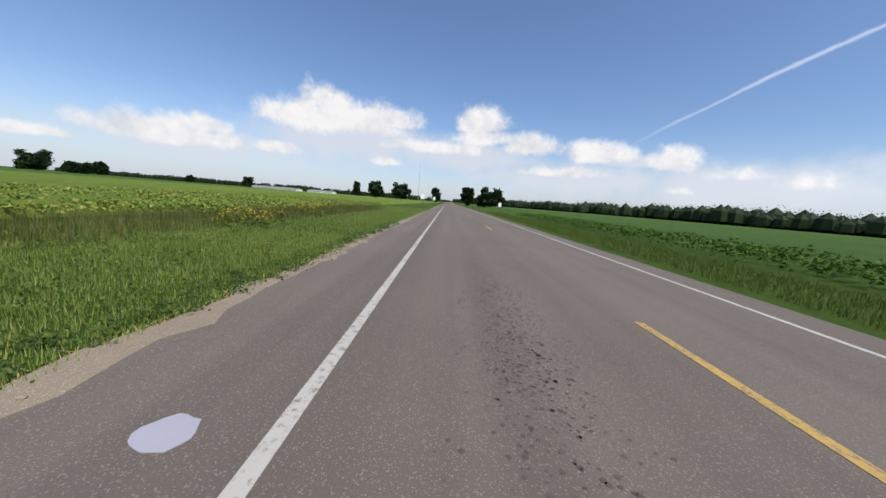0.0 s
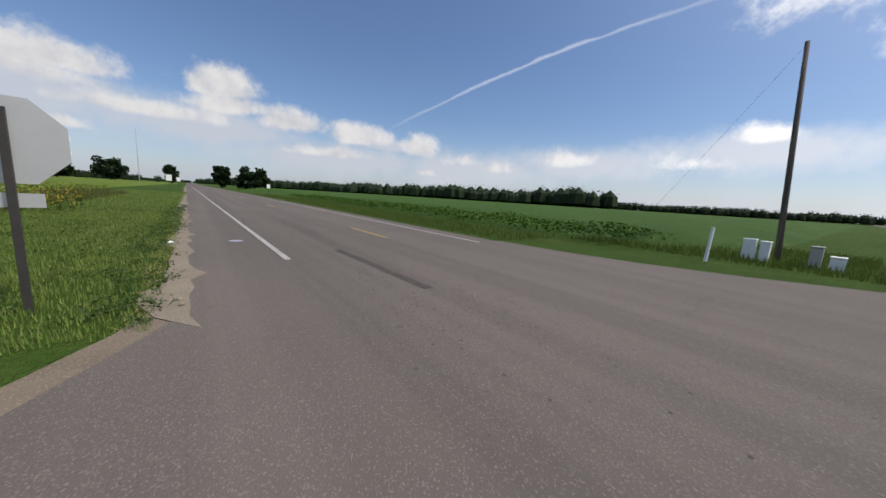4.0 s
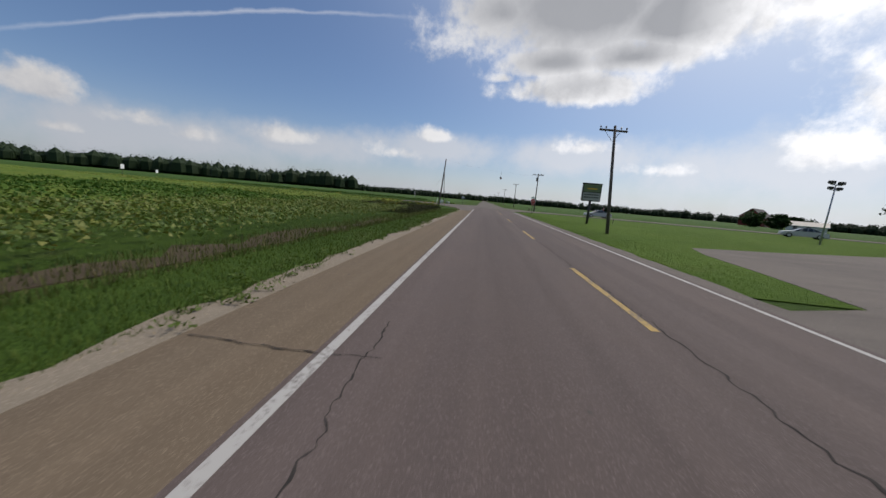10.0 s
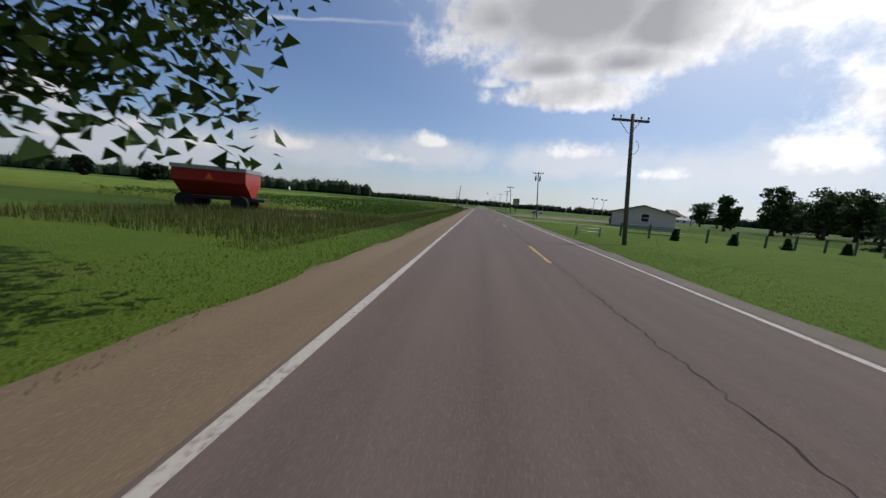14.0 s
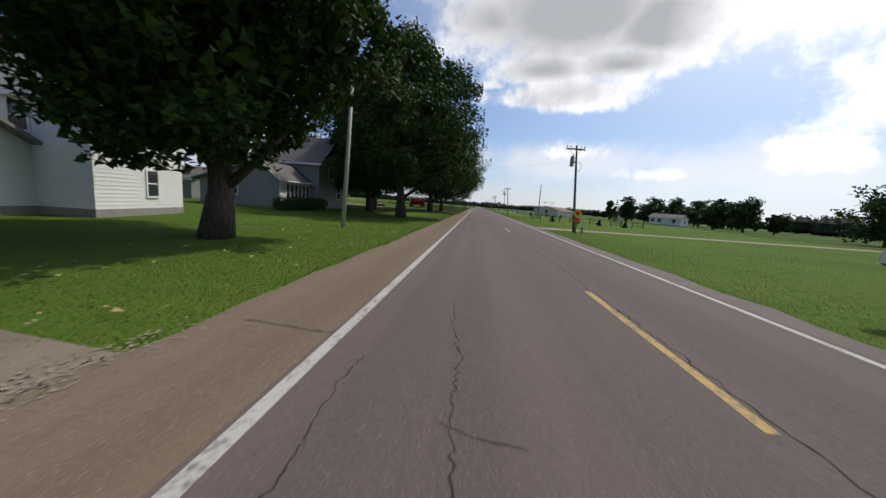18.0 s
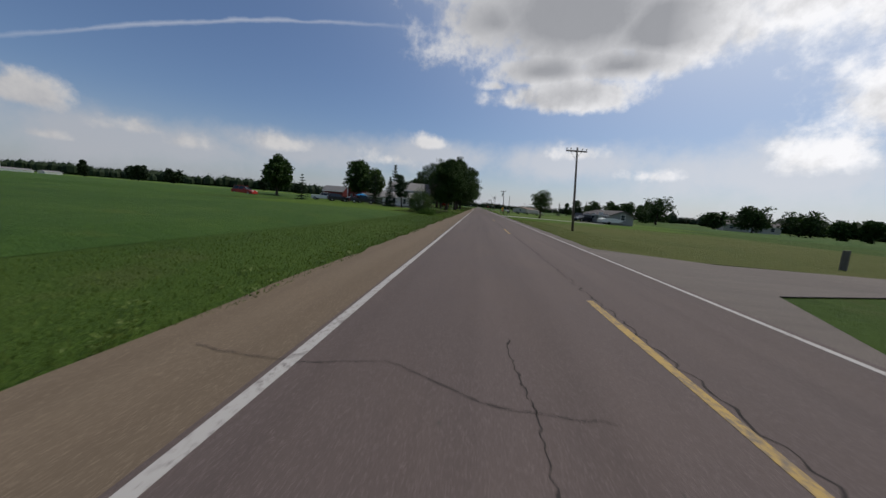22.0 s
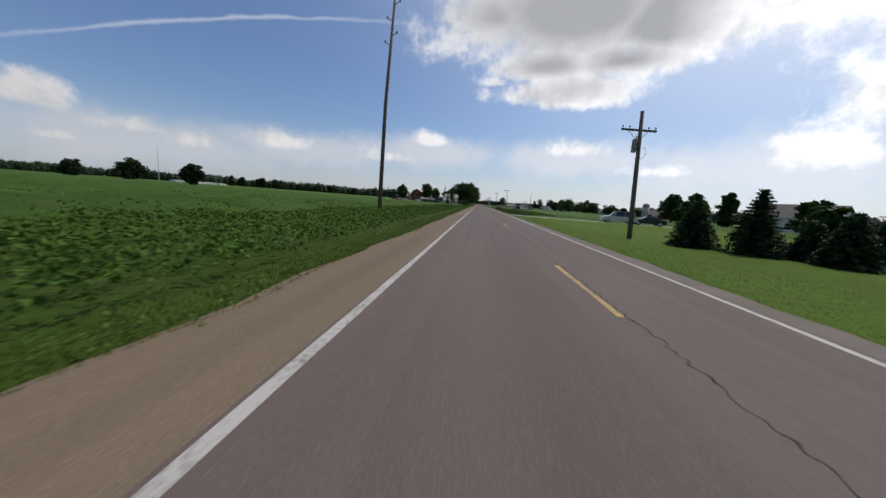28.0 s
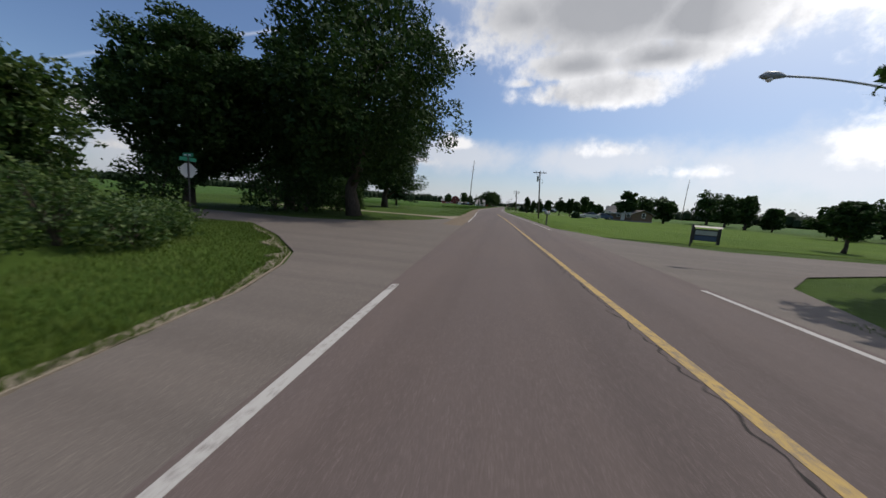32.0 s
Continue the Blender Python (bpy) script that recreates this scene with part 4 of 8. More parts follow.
# ---- plants ----
def frames_of(nv):
    """Two unit vectors square to each row of nv."""
    nv = nv / np.linalg.norm(nv, axis=1, keepdims=True)
    ref = np.where(np.abs(nv[:, 2:3]) > 0.9, np.array([[1.0, 0, 0]]), np.array([[0, 0, 1.0]]))
    a = np.cross(nv, ref)
    a /= np.linalg.norm(a, axis=1, keepdims=True)
    return a, np.cross(nv, a)


def leaf_tris(centres, size, rng, flatness=0.0, long=1.5):
    """A pointed leaf of three corners at each centre."""
    n = len(centres)
    nv = rng.normal(size=(n, 3))
    nv[:, 2] += flatness * np.sign(nv[:, 2])
    a, b = frames_of(nv)
    th = rng.uniform(0, 6.283, (n, 1))
    u, v = a * np.cos(th) + b * np.sin(th), -a * np.sin(th) + b * np.cos(th)
    s = (size * rng.uniform(0.6, 1.35, (n, 1)))
    q = np.stack([centres - v * s * 0.48 - u * s * 0.3 * long, centres + v * s * 0.48 - u * s * 0.3 * long, centres + u * s * 0.56 * long], axis=1)
    return q.reshape(-1, 3)


def blades(region, n, h, w, rng, lean=0.35):
    """Grass blades: region(n, rng) gives rooted places."""
    root = region(n, rng)
    th = rng.uniform(0, 6.283, n)
    d = np.stack([np.cos(th), np.sin(th), np.zeros(n)], 1)
    hh = h * rng.uniform(0.45, 1.25, (n, 1))
    tip = root + np.array([[0, 0, 1.0]]) * hh + d * hh * lean * rng.uniform(0.2, 1.4, (n, 1))
    s = np.stack([-d[:, 1], d[:, 0], d[:, 2]], 1) * w * rng.uniform(0.6, 1.3, (n, 1))
    return np.stack([root - s, root + s, tip], axis=1).reshape(-1, 3)


def along(lat0, lat1, ya, yb, ragged=0.0):
    def region(n, rng):
        y = rng.uniform(min(ya, yb), max(ya, yb), n) * K
        c = np.array([bend(v) for v in y]) if min(ya, yb) < -311 else 0.0
        t = rng.random(n) ** 1.6
        lo = lat0 + ragged * (np.sin(y * 1.7) * 0.5 + np.sin(y * 0.61 + 1.0))
        return np.stack([(lo + (lat1 - lo) * t) * K + c, y, np.full(n, -0.03)], 1)
    return region


def rect(x0, x1, y0, y1):
    def region(n, rng):
        return np.stack([rng.uniform(x0, x1, n) * K, rng.uniform(y0, y1, n) * K, np.full(n, -0.03)], 1)
    return region


def grass(name, region, n, h, w, seed, mat="blade", label="rough green verge grass", lean=0.35):
    me = big_mesh(name, blades(region, n, h, w, np.random.default_rng(seed), lean), 3, mat)
    return tagged(new(name, me), label, "grass", kind="stuff")


# verge of the second road, length by length
for k, (ya, yb, wide, h) in enumerate(((6.5, -30, 4.4, 0.16), (-30, -68, 4.4, 0.14), (-68, -100, 5.5, 0.10), (-100, -141, 5.5, 0.08), (-141, -168, 5.5, 0.13), (-168, -225, 6.4, 0.12),
                                       (-225, -300, 3.6, 0.12), (-300, -337, 3.3, 0.12), (-337, -367, 6.0, 0.07))):
    n = int(abs(ya - yb) * 560)
    grass("verge_grass_west", along(-2.80 if ya > -40 else -2.56, -wide, ya, yb, 0.09), n, h * 0.5, 0.0085, 100 + k, "lawn_blade" if h < 0.11 else "blade")
for k, (ya, yb, wide, h) in enumerate(((14, -24.5, 7, 0.06), (-33.5, -45, 8, 0.06), (-48, -114, 8, 0.06), (-117, -138, 8, 0.06), (-144, -187, 8, 0.08), (-198, -260, 7.0, 0.14), (-264, -308, 8, 0.06), (-312, -381, 8, 0.06))):
    n = int(abs(ya - yb) * 330)
    grass("verge_grass_east", along(4.64, wide, ya, yb, -0.05), n, h * 0.5, 0.009, 140 + k, "lawn_blade")
grass("verge_grass_south_end", along(-2.75, -6.5, -400.6, -406), 8000, 0.09, 0.010, 168)
for k, ((ax, ay), (bx_, by_)) in enumerate(zip(corner, corner[1:])):
    n = int(math.hypot(bx_ - ax, by_ - ay) * 1500)

    def edge_region(count, r, ax=ax, ay=ay, bx_=bx_, by_=by_):
        t, d = r.random(count), r.random(count) ** 1.8 * 3.2 + 0.02
        return np.stack([(ax + (bx_ - ax) * t - 0.75 * d) * K, (ay + (by_ - ay) * t - 0.66 * d) * K, np.full(count, -0.03)], 1)
    grass("verge_grass_corner", edge_region, n, 0.085, 0.010, 400 + k)
grass("verge_grass_island", along(4.9, 9.5, -397.5, -404), 5000, 0.06, 0.013, 169)
grass("roadside_grass_south", rect(-60, -20, 18.2, R1S - 0.7), 60000, 0.10, 0.009, 171, "olive_blade", label="rough verge grass of the first road")
grass("roadside_grass_near", rect(-24, -10.6, 17.4, R1S - 0.4), 110000, 0.085, 0.0055, 172, "olive_blade", label="rough verge grass of the first road")
grass("corner_grass", rect(-12, -6.6, 4, 18.2), 22000, 0.16, 0.012, 173, label="rough grass in the crossing corner")
grass("roadside_grass_north", rect(-70, -14.2, R1N + 0.3, R1N + 3.0), 24000, 0.17, 0.014, 174, label="rough verge grass on the far side of the road")
grass("corner_grass_north", rect(-14, -6.5, 36.5, 44), 9000, 0.2, 0.014, 175, label="rough grass round the utility boxes")
grass("tall_weeds_corner", rect(-15, -4.9, -10, 7), 46000, 0.36, 0.008, 176, "rank_weed", "dark brown rank grass in the hollow beside the road", 0.6)
grass("tall_weeds_first_road", rect(-46, -19, 17.0, 20.4), 11000, 0.42, 0.010, 177, "weed", "tall seeding weeds along the field edge", 0.2)
grass("tall_weeds_house", along(-5.0, -10.5, -143, -163, 0.45), 20000, 0.09, 0.007, 178, "rank_weed", "brownish uncut grass in the shallow ditch", 0.5)
grass("tall_weeds_low_corner", rect(-14, -5, -78, -67), 9000, 0.35, 0.014, 179, "weed", "brownish wet-corner grass beside bare sand", 0.2)
grass("ditch_weeds", along(-4.2, -5.5, 2, -79), 22000, 0.15, 0.009, 180, "weed", "dry brown grass in the shallow ditch", 0.3)


def leafy_weeds(name, region, clumps, per, spread, h, leaf, seed, mat, label):
    """Low broad-leaved weeds in ragged clumps between the grass."""
    r = np.random.default_rng(seed)
    c = region(clumps, r)
    big = r.uniform(0.5, 1.4, (clumps, 1, 1))
    p = c[:, None, :] + r.normal(size=(clumps, per, 3)) * np.array([spread, spread, 0.0]) * big
    p[:, :, 2] = 0.0 + h * r.random((clumps, per)) * big[:, :, 0]
    me = big_mesh(name, leaf_tris(p.reshape(-1, 3), leaf, r, 0.8, 1.7), 3, mat)
    return tagged(new(name, me), label, "weeds", kind="stuff")


leafy_weeds("verge_weeds_first_road", rect(-26, -10.8, 18.5, R1S - 0.45), 340, 34, 0.10, 0.11, 0.030, 190, "blade", "broad-leaved weeds in the rough verge")
leafy_weeds("edge_weeds_first_road", rect(-30, -10.8, R1S - 1.0, R1S - 0.35), 200, 30, 0.08, 0.06, 0.026, 191, "light_leaf", "low weeds creeping over the sandy edge")
leafy_weeds("edge_weeds_west", along(-2.62, -3.4, 6, -66, 0.08), 260, 26, 0.08, 0.08, 0.036, 192, "blade", "low weeds at the road edge")
leafy_weeds("edge_weeds_west_fields", along(-2.62, -3.4, -141, -333, 0.08), 620, 24, 0.08, 0.08, 0.036, 193, "blade", "low weeds at the road edge")
leafy_weeds("hollow_weeds", rect(-15, -4.9, -10, 7), 420, 46, 0.22, 0.40, 0.045, 194, "rank_weed", "dark rank weeds in the hollow beside the road")
leafy_weeds("ditch_weeds_east", along(6.3, 8.3, -200, -261, 0.1), 900, 34, 0.24, 0.42, 0.07, 195, "oak", "dark weeds in the ditch along the field")
grass("straw_edge", rect(-24, -10.8, R1S - 0.62, R1S - 0.22), 2600, 0.045, 0.006, 181, "hay", "dry straw and roots trailing over the sandy edge", 2.6)
grass("straw_edge_corner", along(-2.7, -2.5, 6, -60), 2200, 0.04, 0.006, 182, "hay", "dry straw on the sandy shoulder edge", 2.6)
fallen = np.random.default_rng(183)
spots = along(-3.0, -9.5, -128, -142)(260, fallen) + np.array([0, 0, 0.10])
tagged(new("fallen_leaves", big_mesh("fallen_leaves", leaf_tris(spots, 0.055, fallen, 2.5), 3, "hay")), "pale fallen leaves scattered on the lawn", "leaves", kind="stuff")


def bean_rows(name, x0, x1, y0, y1, h, dens, seed, mat, label, leaf=0.11):
    """A block of bean plants: leaves thick at the top of each row."""
    r = np.random.default_rng(seed)
    n = int(abs(x1 - x0) * abs(y1 - y0) * K * K * dens)
    x = r.uniform(x0, x1, n) * K
    y = r.uniform(y0, y1, n) * K
    row = 0.76
    x = np.round(x / row) * row + r.normal(size=n) * 0.16
    top = h * (0.85 + 0.16 * np.sin(x * 0.9) * np.sin(y * 0.53) + 0.12 * np.sin(y * 2.1 + x))
    z = top * (1 - np.abs(r.normal(size=n)) * 0.28).clip(0.05, 1.1)
    z += (r.random(n) > 0.97) * 0.18
    me = big_mesh(name, leaf_tris(np.stack([x, y, z], 1), leaf, r, 0.6, 1.35), 3, mat)
    return tagged(new(name, me), label, "crop", kind="stuff")


def canopy(name, x0, x1, y0, y1, h, step, seed, label, mat="bean_canopy", rough=0.035):
    """The closed leaf roof of a crop farther off, as one bumpy sheet with skirts."""
    nx, ny = max(2, int(abs(x1 - x0) / step)), max(2, int(abs(y1 - y0) / step))
    r = np.random.default_rng(seed)
    xs, ys = np.linspace(x0, x1, nx + 1) * K, np.linspace(y0, y1, ny + 1) * K
    X, Y = np.meshgrid(xs, ys, indexing="ij")
    Z = h * (0.86 + 0.10 * np.sin(X * 0.31) * np.sin(Y * 0.23 + 1) + rough * r.normal(size=X.shape))
    Z[0, :] = Z[-1, :] = -0.04
    Z[:, 0] = Z[:, -1] = -0.04
    vs = np.stack([X, Y, Z], -1).reshape(-1, 3)
    fs = [(i * (ny + 1) + j, (i + 1) * (ny + 1) + j, (i + 1) * (ny + 1) + j + 1, i * (ny + 1) + j + 1) for i in range(nx) for j in range(ny)]
    me = mesh_of(name, vs.tolist(), fs, mat, True)
    if me.polygons[len(me.polygons) // 2].normal.z < 0:
        me.flip_normals()
    return tagged(new(name, me), label, "crop", kind="stuff")


GREEN = "dense green soybean plants in rows"
YELLOW = "soybean plants turning yellow in rows"
bean_rows("soybeans_corner", -11, -5.3, -66, -44, 0.62, 190, 201, "bean", GREEN, 0.08)
bean_rows("soybeans_corner", -11, -5.3, -44, -8, 0.6, 140, 202, "bean_yellow", YELLOW, 0.072)
bean_rows("soybeans_corner", -26, -11, -66, -8, 0.62, 45, 203, "bean", GREEN, 0.11)
bean_rows("soybeans_corner", -27, -12, -8, 16.5, 0.42, 120, 204, "bean_mixed", YELLOW, 0.1)
bean_rows("soybeans_roadside", -60, -27, 4, 17.4, 0.42, 85, 205, "bean_mixed", YELLOW, 0.115)
canopy("soybean_field_southwest", -90, -11.5, -66, 16, 0.36, 0.62, 206, "wide soybean field, green with yellow patches", "yellow_canopy", 0.2)
canopy("soybean_field_southwest_far", -330, -90, -66, 16, 0.36, 2.2, 219, "wide soybean field, green with yellow patches", "yellow_canopy")
canopy("soybean_field_far_southwest", -330, -40, -170, -66, 0.5, 4.0, 207, "wide soybean field beyond the farm")
bean_rows("soybeans_north", -60, -12, R1N + 3.2, R1N + 8, 0.62, 60, 208, "bean", "dark green soybean plants in rows", 0.115)
canopy("soybean_field_northwest", -420, -9, R1N + 5, 250, 0.6, 3.2, 209, "dark green soybean field before the wood")
canopy("soybean_field_northeast", 10.5, 300, R1N + 5, 250, 0.5, 4.0, 210, "green field beyond the crossing")
canopy("short_crop_field", -200, -6.8, -226, -168.5, 0.22, 1.6, 211, "smooth short green crop field")
bean_rows("soybeans_west", -9, -3.5, -300, -226, 0.52, 115, 212, "bean", GREEN, 0.075)
bean_rows("soybeans_west", -9, -3.15, -337, -300, 0.55, 140, 221, "bean", GREEN, 0.075)
canopy("soybean_field_west", -60, -8.0, -337, -226, 0.52, 0.6, 213, "long green soybean field", rough=0.18)
canopy("soybean_field_west_far", -240, -60, -333, -226, 0.52, 2.6, 220, "long green soybean field")
bean_rows("soybeans_west_middle", -20, -9, -333, -226, 0.51, 48, 218, "bean", GREEN, 0.09)
canopy("soybean_field_far_west", -240, -42, -430, -333, 0.5, 4.0, 214, "green field beyond the spruces")
bean_rows("soybeans_east", 7.2, 12, -260, -206, 0.45, 110, 215, "bean", GREEN, 0.085)
canopy("soybean_field_east", 11, 120, -260, -199, 0.55, 2.2, 216, "green soybean field with a dark ditch edge")
canopy("field_far_east", 48, 260, -330, -100, 0.3, 5.0, 217, "green fields behind the houses")


def goldenrod(x, y, n, spread, seed):
    r = np.random.default_rng(seed)
    ob = empty("goldenrod_clump", *put(x, y), 0, 0, "clump of yellow flowering goldenrod in rough grass", "wildflower", "goldenrod clumps")
    ob.matrix_basis.translation.z = -0.03
    root = np.stack([r.normal(size=n) * spread, r.normal(size=n) * spread, np.zeros(n)], 1)
    tipz = r.uniform(0.32, 0.62, n)
    tips = root + np.stack([r.normal(size=n) * 0.08, r.normal(size=n) * 0.08, tipz], 1)
    st = np.stack([root - [0.008, 0, 0], root + [0.008, 0, 0], tips], 1).reshape(-1, 3)
    part("stems", big_mesh("stems", st, 3, "weed"), ob)["kind"] = "stuff"
    c = (tips[:, None, :] + r.normal(size=(n, 10, 3)) * [0.05, 0.05, 0.08]).reshape(-1, 3)
    part("bloom", big_mesh("bloom", leaf_tris(c, 0.05, r), 3, "goldenrod"), ob, "yellow flower heads")["kind"] = "stuff"
    c = (root[:, None, :] + (tips - root)[:, None, :] * r.uniform(0.2, 0.9, (n, 10, 1)) + r.normal(size=(n, 10, 3)) * 0.04).reshape(-1, 3)
    part("leaves", big_mesh("leaves", leaf_tris(c, 0.09, r), 3, "blade"), ob)


for k, (x, y, n, s) in enumerate(((-5.8, 5.4, 18, 0.5), (-6.8, 4.6, 14, 0.5), (-7.6, 5.0, 16, 0.7), (-9.5, 3.5, 14, 0.9), (-6.0, 7.5, 16, 0.5), (-24, 20.6, 30, 0.5), (-11, 5.5, 30, 0.8), (-8.2, -3.0, 24, 0.5), (-31, 19.6, 24, 0.6))):
    goldenrod(x, y, n, s, 260 + k)


# ---- trees ----
def limbs(shape, rng, base, top, r0, count, reach, lift=0.55, start=0.3, knots=None):
    """A tapered, slightly bent trunk and its limbs; the limb ends go to knots."""
    base, top = Vector(base), Vector(top)
    n = 7
    pts = [base.lerp(top, i / n) + Vector((float(rng.normal()), float(rng.normal()), 0)) * (0.012 * (top - base).length if 0 < i else 0) for i in range(n + 1)]
    radii = [r0 * (1.35 if i == 0 else 1.0) * (1 - 0.9 * i / n) ** 0.8 for i in range(n + 1)]
    shape.tube(pts, radii, 9)
    for k in range(count):
        t = start + (0.95 - start) * (k + float(rng.random())) / count
        i = min(n - 1, int(t * n))
        p = pts[i].lerp(pts[i + 1], t * n - i)
        a = k * 2.4 + float(rng.normal()) * 0.4
        d = Vector((math.cos(a), math.sin(a), lift + 0.35 * float(rng.random()))).normalized()
        ln = reach * (1.05 - 0.55 * abs(t - 0.45)) * float(rng.uniform(0.65, 1.0))
        q = [p, p + d * ln * 0.45 + Vector((0, 0, 0.03 * ln)), p + d * ln + Vector((0, 0, 0.14 * ln))]
        rr = r0 * (1 - 0.85 * t) * 0.5 + 0.01
        shape.tube(q, [rr, rr * 0.6, rr * 0.15], 6)
        if knots is not None:
            knots += [q[1], q[2]]


def broadleaf(x, y, h, rad, seed, mat="maple", low=0.18, dens=1.0, leaf=0.2, name="maple_tree", label="", group="", clumps=None, shape_pow=1.0, trunk=0.03):
    """A tree with trunk, limbs and a crown of leaf clumps with an uneven outline and gaps."""
    r = np.random.default_rng(seed)
    ob = empty(name, *put(x, y), -0.04, 0, label, "tree", group)
    s, knots = Shape(), []
    limbs(s, r, (0, 0, 0), (0.03 * h * float(r.normal()), 0.03 * h * float(r.normal()), h * 0.8), h * trunk, 12, rad * 0.8, 0.5, low + 0.05, knots)
    part("trunk", s.mesh("trunk", "bark", True), ob)
    n = int((clumps or 150) * dens)
    zc, zr = h * (low + (1 - low) * 0.5), h * (1 - low) * 0.5
    # boughs bulge out of the crown; leaf clumps sit on the outside of each bough
    nl = 46 if h > 7 and n > 150 else 16
    d = r.normal(size=(nl, 3))
    d /= np.linalg.norm(d, axis=1, keepdims=True)
    d[:, 2] = np.where(d[:, 2] < -0.75, -0.75, d[:, 2])
    lobe = d * (r.uniform(0.55, 0.80, (nl, 1)) if nl > 20 else r.uniform(0.30, 0.62, (nl, 1))) * (1 + 0.12 * np.sin(d[:, 0:1] * 5 + seed) * np.cos(d[:, 1:2] * 4 + seed))
    size = r.uniform(0.17, 0.33, nl) if nl > 20 else r.uniform(0.32, 0.50, nl)
    pick = r.integers(0, nl, n)
    e = r.normal(size=(n, 3)) + d[pick] * 0.7
    e /= np.linalg.norm(e, axis=1, keepdims=True)
    c = lobe[pick] + e * size[pick][:, None] * r.uniform(0.35, 1.0, (n, 1)) ** 0.5
    wid = np.clip(1 - 0.30 * np.maximum(c[:, 2], 0) ** 1.2 * shape_pow, 0.25, 1.1)
    c = np.stack([c[:, 0] * rad * wid, c[:, 1] * rad * wid, zc + c[:, 2] * zr], 1)
    if knots:
        c = np.concatenate([c, np.array([tuple(k) for k in knots])])
    m = int(np.clip(72 * dens, 24, 96))
    cs = rad * min(0.23, 0.125 * (330 / n) ** 0.5)
    p = (c[:, None, :] + r.normal(size=(len(c), m, 3)).clip(-1.3, 1.3) * np.array([cs, cs, cs * 0.7]) * 0.62).reshape(-1, 3)
    p = p[p[:, 2] > h * low * 0.55]
    if h > 8 and leaf < 0.2:
        # larger leaves added deep inside, which block the sky and darken the crown
        q = r.normal(size=(7000, 3))
        q *= (r.random((7000, 1)) ** 0.4) * 0.76 / np.linalg.norm(q, axis=1, keepdims=True)
        core = np.stack([q[:, 0] * rad, q[:, 1] * rad, zc + q[:, 2] * zr], 1)
        part("inner_leaves", big_mesh("inner_leaves", leaf_tris(core, 0.30, r, 0.2, 1.3), 3, mat), ob)
    part("crown", big_mesh("crown", leaf_tris(p, leaf * 1.35, r, 0.3, 1.4), 3, mat), ob)
    return ob


def spruce(x, y, h, rad, seed, name="spruce_tree", label="", group="", dens=1.0, low=0.06, ragged=0.25, mat="needle"):
    """A conifer: straight trunk, drooping whorls of branches, needles along each."""
    r = np.random.default_rng(seed)
    ob = empty(name, *put(x, y), -0.04, 0, label, "tree", group)
    s = Shape()
    s.tube([(0, 0, 0), (0, 0, h * 0.5), (0.01 * h, 0, h * 0.99)], [h * 0.022, h * 0.014, 0.01], 8)
    leaves = []
    rows = max(9, int(8 * dens + h * 0.7))
    for i in range(rows):
        t = low + (1 - low) * (i / rows)
        z = h * t
        ln0 = rad * (1 - t) ** 0.85 + 0.06
        for k in range(7):
            a = k * 0.9 + i * 0.47 + float(r.normal()) * 0.2
            ln = ln0 * float(r.uniform(1 - ragged * 1.6, 1.1))
            d = Vector((math.cos(a), math.sin(a), 0))
            tip = Vector((0, 0, z)) + d * ln + Vector((0, 0, -0.20 * ln + 0.06 * h * t))
            mid = Vector((0, 0, z)) + d * ln * 0.5 + Vector((0, 0, -0.14 * ln))
            s.tube([(0, 0, z), mid, tip], [h * 0.004 + 0.004, h * 0.003, 0.003], 4, False)
            m = max(7, int(52 * dens * ln / max(rad, 0.1)) + 8)
            u = r.random((m, 1))
            base = np.array([0, 0, z]) * (1 - u) + np.array(tip) * u
            w = 0.075 * ln * (1.2 - u) + 0.025
            leaves.append(base + r.normal(size=(m, 3)) * np.concatenate([w, w, w * 0.55], 1) - np.array([[0, 0, 0.03 * ln]]))
    part("trunk", s.mesh("trunk", "bark", True), ob)
    p = np.concatenate(leaves)
    part("needles", big_mesh("needles", leaf_tris(p, max(0.075, rad * 0.055), r, 0.5, 2.6), 3, mat), ob)
    return ob


# the farm's row of roadside maples
MAPLE = "tall full-crowned maple in dark summer leaf beside the road"
for k, (x, y, h, rad) in enumerate(((-6.1, -85.4, 11.5, 7.2), (-6.7, -94.7, 14.0, 8.0), (-12.1, -103.7, 14.5, 8.2), (-5.7, -116.8, 13.2, 6.3), (-10.2, -110.5, 12.0, 4.4))):
    broadleaf(x, y, h * K, rad * K, 300 + k, "maple", 0.06, 1.5, 0.12, "maple_tree", MAPLE, "roadside maples", 330, 1.0, 0.026)
# one more maple, added to cover the barn roof and darken the yard
broadleaf(-19.0, -96.0, 9.5 * K, 5.6 * K, 318, "maple", 0.14, 1.3, 0.14, "maple_tree", "broad dark maple shading the barnyard", "roadside maples", 240, 0.8, 0.026)
broadleaf(-6.5, -133.2, 10.4 * K, 4.3 * K, 320, "maple", 0.07, 1.6, 0.115, "maple_tree", "tall dense maple beside the white farmhouse", "roadside maples", 290, 0.8)
spruce(-16.4, -141.2, 5.4 * K, 1.9 * K, 321, "fir_tree", "dense dark fir by the farmhouse drive", dens=1.7, low=0.06, ragged=0.4)


